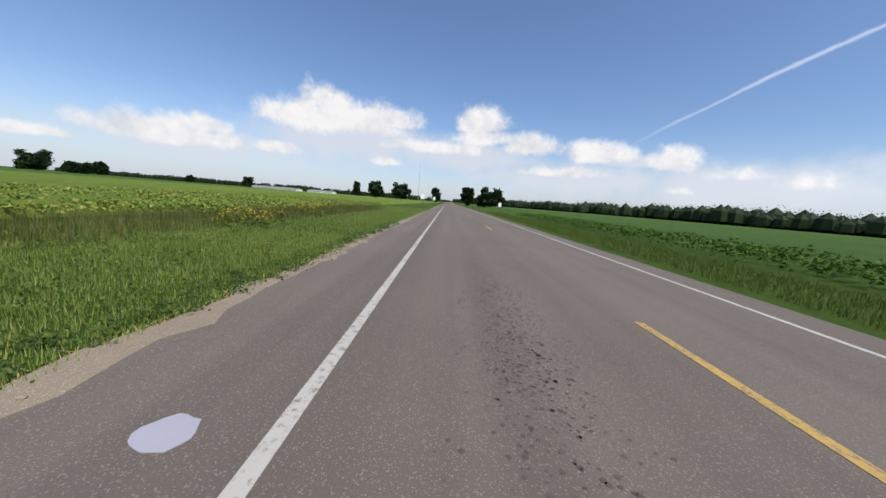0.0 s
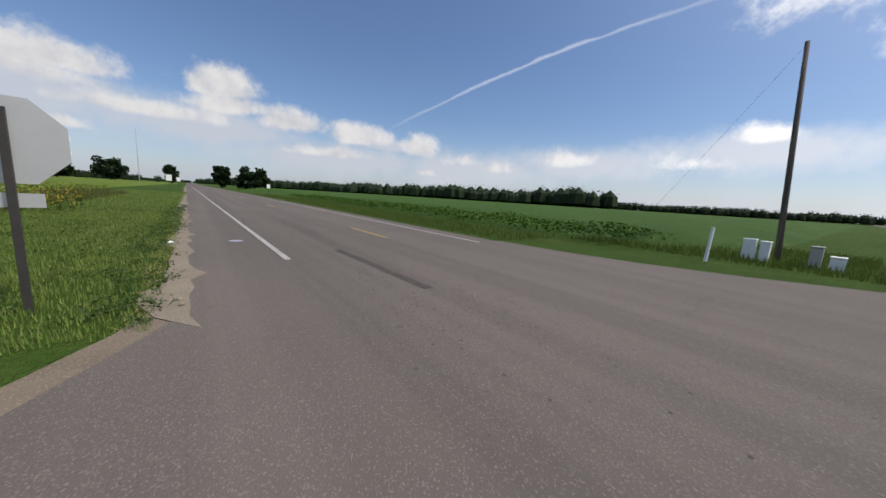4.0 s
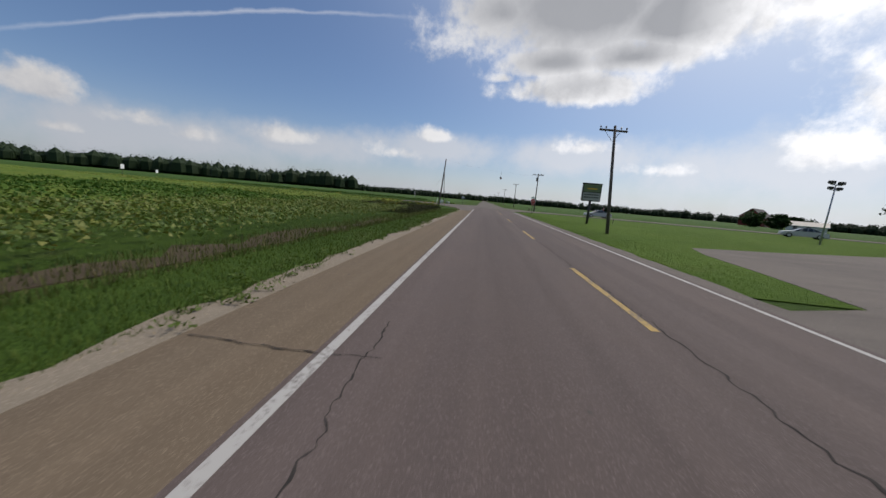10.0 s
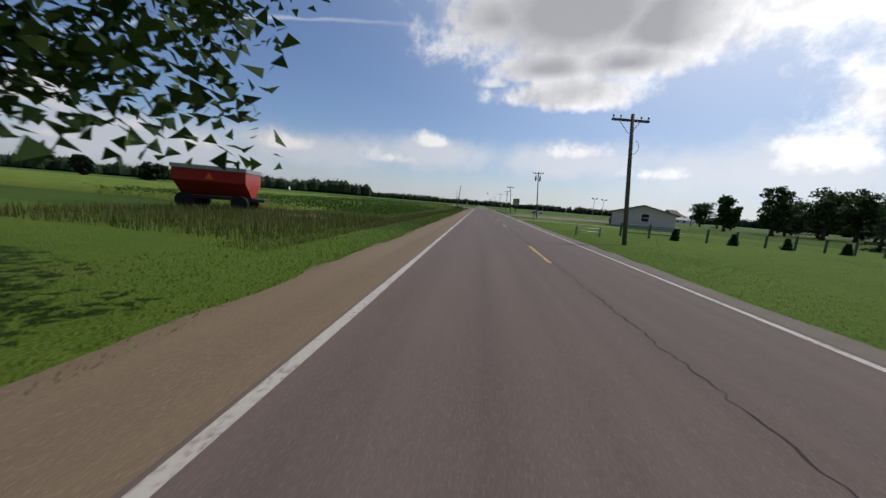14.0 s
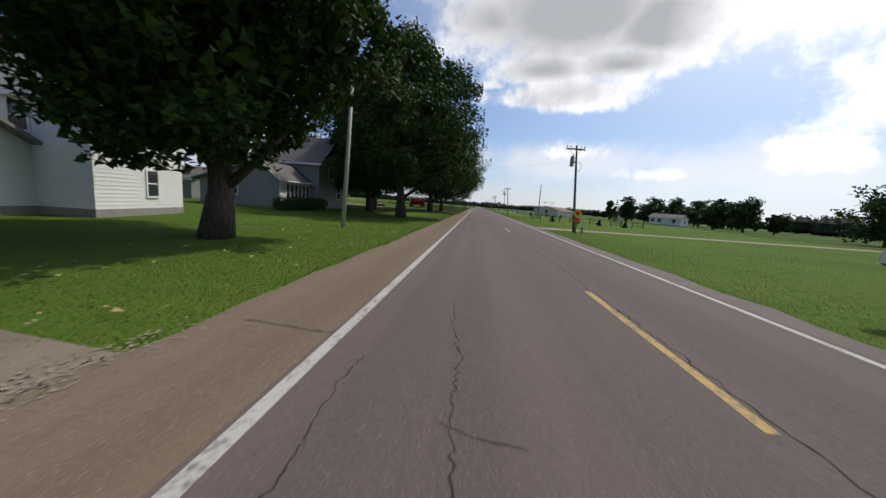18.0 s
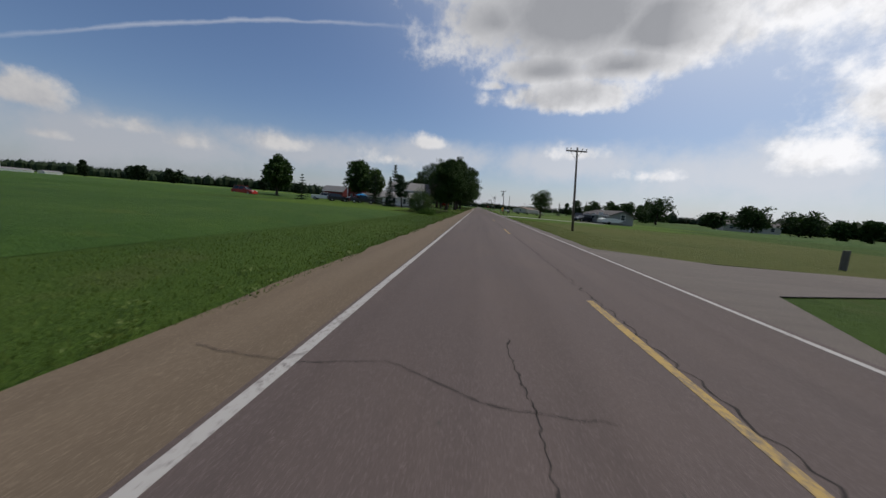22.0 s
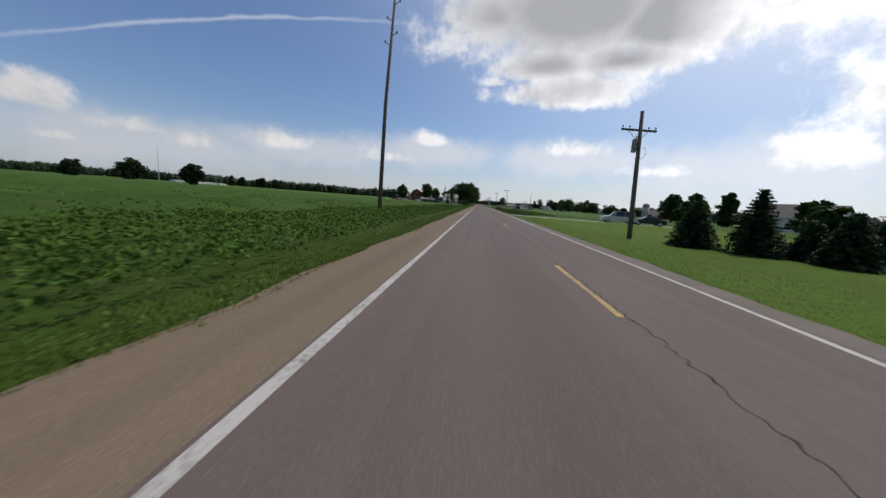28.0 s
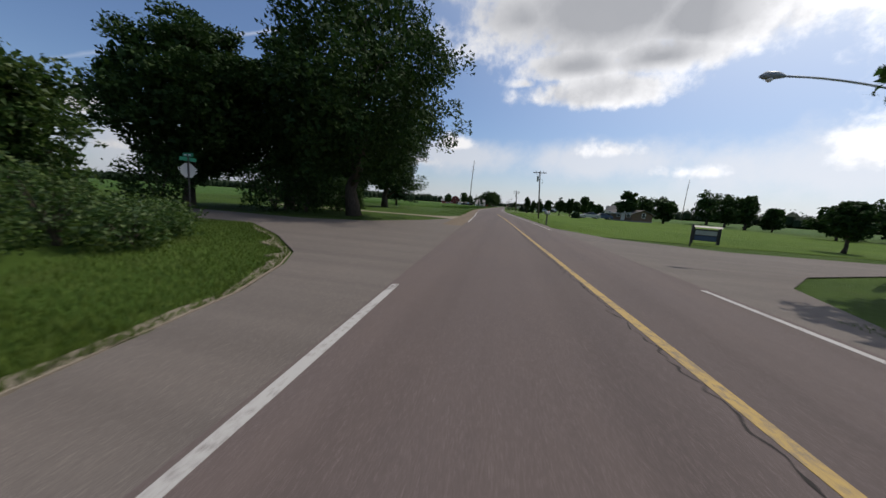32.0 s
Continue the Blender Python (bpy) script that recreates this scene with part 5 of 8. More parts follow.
def pine(x, y, h, rad, seed, label):
    """An old pine: leaning bare trunk and loose tufts of needles on uneven limbs."""
    r = np.random.default_rng(seed)
    ob = empty("pine_tree", *put(x, y), -0.04, 0, label, "tree")
    s, tufts = Shape(), []
    s.tube([(0, 0, 0), (-0.05 * h, 0.01 * h, h * 0.4), (-0.09 * h, 0.02 * h, h * 0.97)], [h * 0.026, h * 0.018, 0.02], 9)
    for k in range(34):
        t = 0.30 + 0.68 * (k + float(r.random())) / 34
        p = Vector((-0.10 * h * t, 0.02 * h * t, h * t))
        az_ = k * 2.4 + float(r.normal()) * 0.5
        ln = rad * (1.25 - 0.8 * t) * float(r.uniform(0.45, 1.1))
        q = p + Vector((math.cos(az_) * ln, math.sin(az_) * ln, 0.16 * ln * float(r.normal()) + 0.06 * ln))
        mid = p.lerp(q, 0.5) + Vector((0, 0, -0.06 * ln))
        s.tube([p, mid, q], [0.035 * (1.2 - t), 0.02 * (1.2 - t), 0.004], 5, False)
        for g_ in range(9):
            u = 0.35 + 0.65 * float(r.random())
            tufts.append(np.array(p.lerp(q, u)) + r.normal(size=(46, 3)) * np.array([0.20, 0.20, 0.11]))
    part("trunk", s.mesh("trunk", "bark", True), ob)
    part("needles", big_mesh("needles", leaf_tris(np.concatenate(tufts), 0.10, r, 0.4, 2.4), 3, "needle"), ob)
    return ob


pine(-13.9, -141.5, 6.0 * K, 2.0 * K, 329, "ragged old pine leaning beside the farmhouse drive")
broadleaf(-31.5, -116.5, 11 * K, 4.6 * K, 322, "maple", 0.2, 0.9, 0.3, "yard_tree", "broad dark tree behind the farmhouse", "farmyard trees", 120)
broadleaf(-26, -122, 8.5 * K, 3.4 * K, 323, "light_leaf", 0.2, 0.8, 0.28, "yard_tree", "lighter green tree behind the farmhouse", "farmyard trees", 110)
broadleaf(-42.5, -135.4, 8.8 * K, 3.8 * K, 324, "maple", 0.12, 0.9, 0.3, "yard_tree", "broad dark tree beyond parked trucks", "farmyard trees", 120)
spruce(-20.0, -124.5, 9.5 * K, 2.6 * K, 325, "fir_tree", "dark fir rising behind the farmhouse", dens=1.0)
spruce(-23.5, -128.0, 7.5 * K, 2.4 * K, 326, "fir_tree", "dark fir at the side of the farmhouse", dens=1.0)
spruce(-34, -140.5, 5.0 * K, 1.6 * K, 327, "fir_tree", "small dark fir beyond the trucks", dens=0.8)
broadleaf(12.4, -134.8, 5.8 * K, 2.5 * K, 328, "light_leaf", 0.16, 0.9, 0.11, "yard_tree", "airy young tree on the lawn by the driveway", "", 120)


def dead_tree(x, y, h, seed):
    r = np.random.default_rng(seed)
    ob = empty("dead_tree", *put(x, y), -0.04, 0, "bare grey dead tree standing in a vine-covered thicket", "tree")
    for k in range(5):
        s = Shape()
        a = k * 1.3 + 0.4
        p0 = Vector((0.12 * math.cos(a), 0.12 * math.sin(a), 0))
        top = Vector((math.cos(a) * h * (0.12 + 0.16 * float(r.random())), math.sin(a) * h * 0.2, h * float(r.uniform(0.7, 1.0))))
        mid = p0.lerp(top, 0.5) + Vector((float(r.normal()), float(r.normal()), 0)) * 0.12
        s.tube([p0, mid, top], [0.04, 0.024, 0.005], 6)
        for q in range(16):
            t = 0.35 + 0.6 * float(r.random())
            b = p0.lerp(top, t)
            e = b + Vector((float(r.normal()) * 0.5, float(r.normal()) * 0.5, 0.55 + 0.3 * float(r.random()))) * h * 0.2
            s.tube([b, b.lerp(e, 0.5) + Vector((0, 0, -0.03)), e], [0.011, 0.007, 0.002], 5)
        part("limb", s.mesh("limb", "bark"), ob)


dead_tree(-5.6, -164.0, 4.4 * K, 331)


def bush(x, y, h, rad, seed, mat="light_leaf", name="bush", label="", group="", n=60, leaf=0.16):
    r = np.random.default_rng(seed)
    ob = empty(name, *put(x, y), -0.04, 0, label, "bush", group)
    s = Shape()
    c = []
    for k in range(7):
        a = k * 0.95 + float(r.normal()) * 0.2
        e = Vector((math.cos(a) * rad * 0.6, math.sin(a) * rad * 0.6, h * float(r.uniform(0.6, 0.95))))
        s.tube([(0.03 * k, 0, 0), e * 0.5 + Vector((0, 0, 0.1 * h)), e], [0.03, 0.02, 0.006], 5)
        c.append(tuple(e))
        if name == "thicket":
            part("stem", s.mesh("stem", "bark"), ob)
            s = Shape()
    if name != "thicket":
        part("stems", s.mesh("stems", "bark"), ob)["kind"] = "stuff"
    d = r.normal(size=(n, 3))
    d /= np.linalg.norm(d, axis=1, keepdims=True)
    q = d * r.uniform(0.4, 1.0, (n, 1)) ** 0.5 * (1 + 0.2 * r.normal(size=(n, 1)))
    c = np.concatenate([np.array(c), np.stack([q[:, 0] * rad, q[:, 1] * rad, h * 0.5 + q[:, 2] * h * 0.5], 1)])
    p = (c[:, None, :] + r.normal(size=(len(c), 34, 3)) * rad * 0.14).reshape(-1, 3)
    p = p[p[:, 2] > 0.0]
    part("leaves", big_mesh("leaves", leaf_tris(p, leaf, r, 0.3, 1.3), 3, mat), ob)
    return ob


bush(-6.4, -164.3, 2.5 * K, 1.3 * K, 332, "light_leaf", "thicket", "vine-covered green thicket at the field edge", "", 230, 0.09)
bush(-5.3, -165.6, 0.55, 1.0, 333, "bean", "thicket", "low leafy undergrowth at the field edge", "", 90, 0.08)
for k in range(5):
    bush(-12.7 + 0.1 * (k % 2), -120.3 + 1.15 * k, 1.0, 0.75, 336 + k * 20, "oak", "hedge_shrub", "dark clipped shrub below the cottage windows", "shrubs along the cottage", 70, 0.07)
bush(6.5, -199.4, 0.5, 0.8, 334, "light_leaf", "roadside_bush", "low green bush in the ditch", "ditch bushes")
bush(6.6, -202.4, 0.5, 0.8, 335, "light_leaf", "roadside_bush", "low green bush in the ditch", "ditch bushes")
for k, (x, y) in enumerate(((-0.3, -400.6), (-1.2, -399.6), (-1.9, -398.3), (-2.9, -397.5), (-3.7, -396.3), (-4.8, -396.9), (-3.5, -399.1), (-6.0, -395.9), (-2.1, -401.1), (-5.0, -399.1))):
    bush(x - 1.6, y, 0.85 + 0.27 * (k * 3 % 4), 0.72, 340 + k, "light_leaf", "tall_weeds", "tall leafy roadside weeds", "tall roadside weeds", 46, 0.07)
for k, (x, y) in enumerate(((-4.6, -395.4), (-5.6, -394.7), (-3.4, -396.5), (-2.4, -397.9), (-6.6, -394.6))):
    bush(x, y, 0.75, 0.8, 352 + k, "light_leaf", "tall_weeds", "tall leafy weeds at the ditch edge", "tall roadside weeds", 70, 0.07)
broadleaf(-9.3, -396, 5.4, 2.2, 350, "light_leaf", 0.06, 1.0, 0.11, "young_tree", "young leafy tree behind tall weeds", "young trees behind the weeds", 120)
broadleaf(-12.8, -394.2, 5.8, 2.5, 351, "light_leaf", 0.06, 1.0, 0.12, "young_tree", "young leafy tree behind tall weeds", "young trees behind the weeds", 120)
# spruces and oaks at the southern end, west side
spruce(-16.0, -342.9, 10.6 * K, 4.5 * K, 360, "spruce_tree", "shapely dark spruce alone on the lawn", dens=1.45, low=0.16, ragged=0.34)
spruce(-24.0, -343.8, 9.2 * K, 3.8 * K, 361, "spruce_tree", "dark spruce standing on the lawn", dens=1.3, low=0.15, ragged=0.34)
spruce(-30.5, -346.4, 9.5 * K, 4.2 * K, 362, "spruce_tree", "dark spruce standing on the lawn", dens=1.2, low=0.12)
OAK = "massive spreading oak with dark leaves over the lawn"
for k, (x, y, h, rad) in enumerate(((-12.4, -358.4, 15, 6.2), (-17.0, -362.0, 13.4, 5.4), (-18.6, -364.5, 11.0, 5.2), (-4.8, -383.5, 15.0, 6.7), (-13.4, -387.0, 10.6, 4.4), (-10.5, -382.0, 11.5, 4.6))):
    broadleaf(x, y, h * K, rad * K, 370 + k, "oak", 0.05, 1.4, 0.125, "oak_tree", OAK, "oaks at the southern end", 270, 0.6, 0.026)
for k, (x, y) in enumerate(((-7.6, -374.8), (-8.2, -373.6))):
    spruce(x - 2.4, y + 3.0, 2.6, 0.8, 380 + k, "cedar_bush", "narrow light-green cedar by the drive", "cedars by the drive", 1.4, 0.02, 0.15, "light_leaf")
# a few real shrubs; the others are added as dark filling for crown shade
for k, (x, y) in enumerate(((-20, -356), (-22.5, -357.5), (-25, -356.5), (-27.5, -358), (-30, -360), (-24, -363), (-15, -370.5), (-17, -369.3), (-13.2, -369.2), (-8.2, -379.5), (-9.8, -380.4), (-9.1, -385.4), (-8.2, -383.6), (-12.4, -389.4))):
    bush(x, y, 2.6 + 0.3 * (k % 3), 1.7, 385 + k, "oak", "shade_shrub", "dark shrub filling the shade under the oaks", "shrubs under the oaks", 60, 0.15)
# right side, spruces by the white house and the row of young trees
for k, (x, y, h, rad) in enumerate(((10.0, -295.4, 2.1, 1.2), (11.4, -297.0, 2.7, 1.15), (12.9, -297.7, 1.6, 0.95), (12.7, -299.2, 1.9, 1.0), (15.2, -298.2, 2.3, 1.15))):
    spruce(x, y, h * K, rad * K, 390 + k, "young_spruce", "dense young blue-green spruce on the lawn", "young spruces on the lawn", 2.4, 0.02, 0.08)
for k, (x, y, h, rad) in enumerate(((10.9, -303.0, 1.9, 0.8), (10.5, -314.4, 3.7, 1.0), (9.9, -320.4, 4.0, 1.0), (11.2, -321.4, 3.2, 0.95), (12.7, -321.9, 3.3, 1.05), (14.8, -322.3, 3.6, 1.2), (17.2, -322.8, 4.0, 1.35), (19.6, -322.6, 4.2, 1.3), (22.6, -322.4, 5.2, 1.5))):
    broadleaf(x, y, h * 1.08 * K, rad * 0.84 * K, 400 + k, "maple", 0.16, 1.2, 0.095, "young_maple", "round-headed young maple in a row on the lawn", "young maples in a row", 100, 0.7, 0.022)
bush(17.8, -338.3, 1.2, 0.9, 412, "needle", "clipped_shrub", "dark rounded shrub in front of the house")
broadleaf(23.4, -381.0, 3.2 * K, 1.1 * K, 413, "oak", 0.2, 1.0, 0.12, "young_oak", "small dark tree beside the side road", "", 90)
broadleaf(13.8, -395.5, 7.5, 2.4, 414, "light_leaf", 0.25, 0.8, 0.16, "birch_tree", "airy tree behind the street lamp", "", 110)


def wood(name, pts, depth, h, seed, label, per=0.09, leaf=1.1):
    """A far wood as one mass of leaf clumps with an uneven top line."""
    r = np.random.default_rng(seed)
    cs, core = [], []
    for (x0, y0), (x1, y1) in zip(pts, pts[1:]):
        ln = math.hypot(x1 - x0, y1 - y0) * K
        n = int(ln * per * 9)
        k = int(ln * 3)
        tt = r.random((k, 1))
        low = (np.array([x0, y0]) * (1 - tt) + np.array([x1, y1]) * tt) * K + r.normal(size=(k, 2)) * depth * 0.25
        cs.append(np.stack([low[:, 0], low[:, 1], h * 0.74 * r.random(k)], 1))
        t = r.random((n, 1))
        base = (np.array([x0, y0]) * (1 - t) + np.array([x1, y1]) * t) * K
        base = base + r.normal(size=(n, 2)) * depth * 0.35
        hh = h * (0.78 + 0.14 * np.sin(t[:, 0] * ln * 0.05) + 0.08 * r.normal(size=n)).clip(0.5, 1.15)
        rad = hh * 0.46
        for b, q, w in zip(base, hh, rad):
            m = 44
            d = r.normal(size=(m, 3))
            d /= np.linalg.norm(d, axis=1, keepdims=True)
            d *= r.uniform(0.75, 1.0, (m, 1)) ** 0.4
            cs.append(np.stack([b[0] + d[:, 0] * w, b[1] + d[:, 1] * w, q * 0.47 + d[:, 2] * q * 0.5], 1))
            # a lumpy inner mass: two rings and two ends
            g8 = np.linspace(0, 6.283, 7)[:6] + r.random()
            ring = [np.stack([b[0] + np.cos(g8) * w * f * r.uniform(0.8, 1.1, 6), b[1] + np.sin(g8) * w * f * r.uniform(0.8, 1.1, 6), np.full(6, q * z)], 1) for f, z in ((0.80, 0.16), (0.70, 0.58))]
            top, foot = np.array([b[0], b[1], q * 0.86]), np.array([b[0], b[1], -0.05])
            for i in range(6):
                j = (i + 1) % 6
                core += [ring[0][i], ring[0][j], ring[1][j], ring[0][i], ring[1][j], ring[1][i], ring[1][i], ring[1][j], top, ring[0][j], ring[0][i], foot]
    p = np.concatenate(cs)
    me = big_mesh(name, np.concatenate([leaf_tris(p, leaf * 0.66, r, 0.0, 1.0), np.array(core)]), 3, "far_leaf")
    return tagged(new(name, me), label, "wood", kind="stuff")


WOOD = "far dark green wood with an uneven top line"
wood("wood_northwest", [(-150, 300), (-330, 262), (-560, 205), (-900, 130), (-1300, 60)], 40, 21, 421, WOOD, 0.11, 1.5)
wood("wood_north", [(-430, 620), (-150, 690), (0, 760)], 40, 17, 422, WOOD, 0.07, 3.0)
wood("wood_northeast", [(20, 760), (220, 640), (480, 430), (760, 200)], 40, 17, 423, WOOD, 0.07, 3.0)
wood("wood_southwest", [(-420, -20), (-400, -260), (-520, -600)], 40, 7.5, 424, WOOD, 0.08, 2.2)
wood("wood_west_far", [(-1300, 20), (-1250, -200)], 40, 10, 425, WOOD, 0.06, 3.0)
wood("wood_east", [(170, 60), (210, -120), (190, -330), (240, -560)], 30, 13, 426, WOOD, 0.08, 1.6)
wood("wood_south", [(-400, -700), (0, -740), (300, -640)], 40, 15, 427, WOOD, 0.05, 3.0)
# single trees far off
FAR = "lone dark tree far off across the fields"
for k, (x, y, h, rad) in enumerate(((-166, -172, 9, 7), (-187, -180, 7, 3), (-191, -177, 6, 4.5), (-196, -173, 8, 3.5), (-225, -35, 10, 2.8), (-209, -19, 9.5, 5.5), (-202, -2.5, 8.5, 6.5), (-234, -112, 7, 4), (-231, -150, 5, 2.5), (-254, 15, 11, 4), (-164, 34, 9, 3.5), (-140, 42, 6, 6), (-101, -206, 7, 4.0), (-200, -215, 8, 4.5),
                                  (57.5, -55.7, 7, 3.3), (62, -58.7, 8, 3.8), (68, -59.6, 4.7, 2.1), (58, -89, 8, 5.6), (66.4, -102, 4.7, 3.4), (66, -115.8, 6.2, 4.5), (73, -119.6, 5.2, 4.3), (73.4, -127.5, 4.4, 2.2), (76.5, -129.4, 4.6, 2.4),
                                  (91, -144, 11.2, 3.2), (76.6, -169.3, 9.8, 3.9), (73.6, -182.5, 9, 2.6), (37, -244.6, 6.6, 1.9), (34.8, -255.4, 5.5, 1.9), (41, -252.7, 6.6, 1.7),
                                  (34, -276, 3.6, 1.8), (40, -268, 4.6, 2.2), (30, -262, 4.2, 2.0), (52, -280, 8, 4), (43, -304.4, 6.6, 2.1), (30, -328, 6.8, 2.2), (34.2, -326, 5.6, 1.5), (38.4, -325.4, 6, 2.6), (54, -311.6, 9.5, 3.6), (52, -322, 7.2, 3.3), (50, -331.3, 7.6, 1.9), (53.6, -332.6, 4.4, 1.9), (54, -352, 5.4, 3.6), (44, -356, 3.8, 2.6), (58, -364, 6.0, 4),
                                  (77, 37, 9, 4.2), (69, 11.7, 6.6, 2.0), (72, 66, 4, 3.2), (77, 64, 4.4, 2.6), (49.7, -13.5, 8.3, 2.2), (52.7, -20.7, 9.7, 3.2), (61.7, -19.9, 9.9, 4), (71.9, -15.3, 10.6, 3.6), (77.9, -18.3, 10, 4.1), (86.3, -18.2, 9.5, 4.5), (81, -31.6, 5, 2.2), (89, -28, 5.2, 2.0), (64, -10, 7, 5), (74, -6, 8, 6), (83, -8, 8, 6), (92, -14, 8, 6), (98, -4, 8.5, 6), (70, -24, 6, 4.5), (94, -6, 11, 4.6), (101, 6, 11.5, 5), (110, 20, 11, 5), (120, 110, 5, 3))):
    broadleaf(x, y, h * K, rad * K, 440 + k, "far_leaf" if abs(x) > 100 else "oak", 0.03, 0.62, 0.85 if abs(x) > 100 else 0.36, "field_tree", FAR if abs(x) > 100 else "broad dark tree behind the lawns", "trees across the fields", 62)
for k, (x, y, h) in enumerate(((69.5, 17.7, 10.2), (36, -52, 6.0), (76.8, -176.2, 10.6))):
    spruce(x, y, h * K, 1.7 * K, 520 + k, "fir_tree", "pointed dark fir rising behind the roofs", "firs behind the houses", 0.8)

# ---- utility poles ----
POLE_TOPS = {}


def utility_pole(key, x, y, h, turn=0.0, arm=1.1, cans=0, lean=(0.0, 0.0), mat="pole", name="utility_pole", label="", arm_drop=0.25, rad=0.11, group="roadside utility poles", pins=True, loop=False):
    """Wooden pole with crossarm, braces and insulators; turn 0 sets the arm square to the second road."""
    ob = empty(name, *put(x, y), -0.05, turn, label or "weathered wooden utility pole with a crossarm", "utility pole", group)
    tx, ty = lean
    s = Shape().tube([(0, 0, 0), (tx * 0.5, ty * 0.5, h * 0.5), (tx, ty, h)], [rad * 1.15, rad, rad * 0.78], 10)
    part("shaft", s.mesh("shaft", mat, True), ob)
    za = h - arm_drop
    fx = tx * za / h
    if arm:
        part("crossarm", Shape().box(fx - arm, ty + 0.10, za - 0.055, fx + arm, ty + 0.20, za + 0.055, 0.012).mesh("crossarm", mat), ob)
        for sgn in (-1, 1):
            b = Shape().tube([(fx + sgn * 0.55 * arm, ty + 0.21, za - 0.04), (fx + sgn * 0.03, ty + 0.13, za - 0.62)], [0.016, 0.016], 5)
            part("brace", b.mesh("brace", "galv"), ob)
        for q in (-0.94, -0.55, 0.55, 0.94) if pins else ():
            i = Shape().lathe(fx + q * arm, ty + 0.15, [(0.012, za + 0.05), (0.012, za + 0.11), (0.05, za + 0.12), (0.038, za + 0.16), (0.05, za + 0.18), (0.022, za + 0.23)], 8)
            part("insulator", i.mesh("insulator", "porcelain", True), ob)
    for q in range(cans):
        cx = fx + (0.36 if q % 2 else -0.36) if cans > 1 else fx - 0.22
        zc = za - 0.95
        c = Shape().lathe(cx, ty, [(0.04, zc - 0.34), (0.135, zc - 0.31), (0.135, zc + 0.32), (0.145, zc + 0.33), (0.145, zc + 0.37), (0.06, zc + 0.43)], 14)
        can = part("transformer", c.mesh("transformer", "grey_can", True), ob, "grey pole-mounted transformer can")
        part("bushing", Shape().lathe(cx + 0.06, ty, [(0.03, zc + 0.42), (0.045, zc + 0.47), (0.03, zc + 0.52), (0.04, zc + 0.57), (0.012, zc + 0.62)], 8).mesh("bushing", "porcelain", True), can)
        part("bracket", Shape().box(min(cx, fx), ty - 0.03, zc - 0.05, max(cx, fx), ty + 0.03, zc + 0.05).mesh("bracket", "galv"), ob)
    if cans or loop:
        pts = [Vector((fx + 0.30 + 0.22 * math.sin(a), ty + 0.05, za - 1.25 + 0.32 * math.cos(a))) for a in np.arange(0.2, 4.4, 0.3)]
        part("jumper_wire", Shape().tube(pts, [0.012] * len(pts), 5).mesh("jumper_wire", "wire"), ob)
    m = pose(*put(x, y), -0.05, 0, 0, turn)
    POLE_TOPS[key] = [m @ Vector((fx + q * arm if arm else tx, ty + 0.15, za + 0.22 if arm else h)) for q in (-0.94, 0.55, 0.94)]
    return ob


utility_pole("I", 9.4, 31.8, 7.0 * K, 0, 1.1, 1, label="wooden utility pole with crossarm at the crossing corner")
utility_pole("A", 7.0, -11.2, 5.9 * K, 8, 0.85, lean=(-0.6, 0.0), rad=0.09)
utility_pole("B", 8.95, -33.4, 7.0 * K, 6, 0.95, 2, rad=0.09, lean=(-0.6, 0.0), label="wooden utility pole with two grey transformer cans")
utility_pole("C", 6.7, -69.4, 5.7 * K, 6, 0.9, 0, loop=True, lean=(-0.6, 0.0), rad=0.095)
utility_pole("R", 11.5, -77.9, 6.2 * K, 0, 0, rad=0.09, label="plain slim wooden pole on the lawn", name="plain_pole")
utility_pole("E", 6.65, -117.6, 5.8 * K, 6, 0.7, 1, label="wooden utility pole with one transformer can", rad=0.085, lean=(-0.6, 0.0))
utility_pole("F", 7.4, -175.0, 6.2 * K, 4, 0.85, rad=0.085, lean=(-0.5, 0.0))
utility_pole("S", 19.5, -184.4, 6.6 * K, 0, 0, rad=0.09, label="slim wooden pole standing in the field", name="plain_pole")
utility_pole("T", 7.9, -219.0, 5.7 * K, 4, 0.9, rad=0.085, lean=(-0.45, 0.0))
utility_pole("G", 8.2, -293.2, 6.6 * K, 6, 1.0, 1, arm_drop=1.0, lean=(-0.4, 0.0), label="wooden utility pole with low crossarm and transformer", rad=0.12)
utility_pole("P", 7.4, -320.9, 5.2 * K, 4, 0.8, rad=0.085, lean=(-0.4, 0.0))
utility_pole("H", 9.2, -357.0, 6.3 * K, 4, 0.95, 1, lean=(-0.5, 0.0), rad=0.1)
utility_pole("N", -6.95, 19.6, 7.0 * K, 0, 0, lean=(0.6, 0), rad=0.11, label="bare wooden pole at the crossing corner", name="plain_pole")
utility_pole("M", -8.5, 38.6, 6.2 * K, 0, 0, lean=(-0.4, 0), rad=0.075, label="bare wooden pole between utility boxes", name="plain_pole")
utility_pole("L", -5.6, -127.6, 5.6 * K, 0, 0, lean=(0.16, 0.1), mat="pole_pale", rad=0.09, label="leaning pale grey pole on the farm lawn", name="plain_pole")
for key, x, y in (("U", 9.6, 75, ), ("V", 9.6, 128), ("W", 9.4, 190), ("X", 9.4, 260)):
    utility_pole(key, x, y, 7.4 * K, 0, 1.1, label="distant wooden utility pole with a crossarm")
utility_pole("Z", 60, 14, 6.5 * K, 0, 0.8, label="distant wooden utility pole with a crossarm")


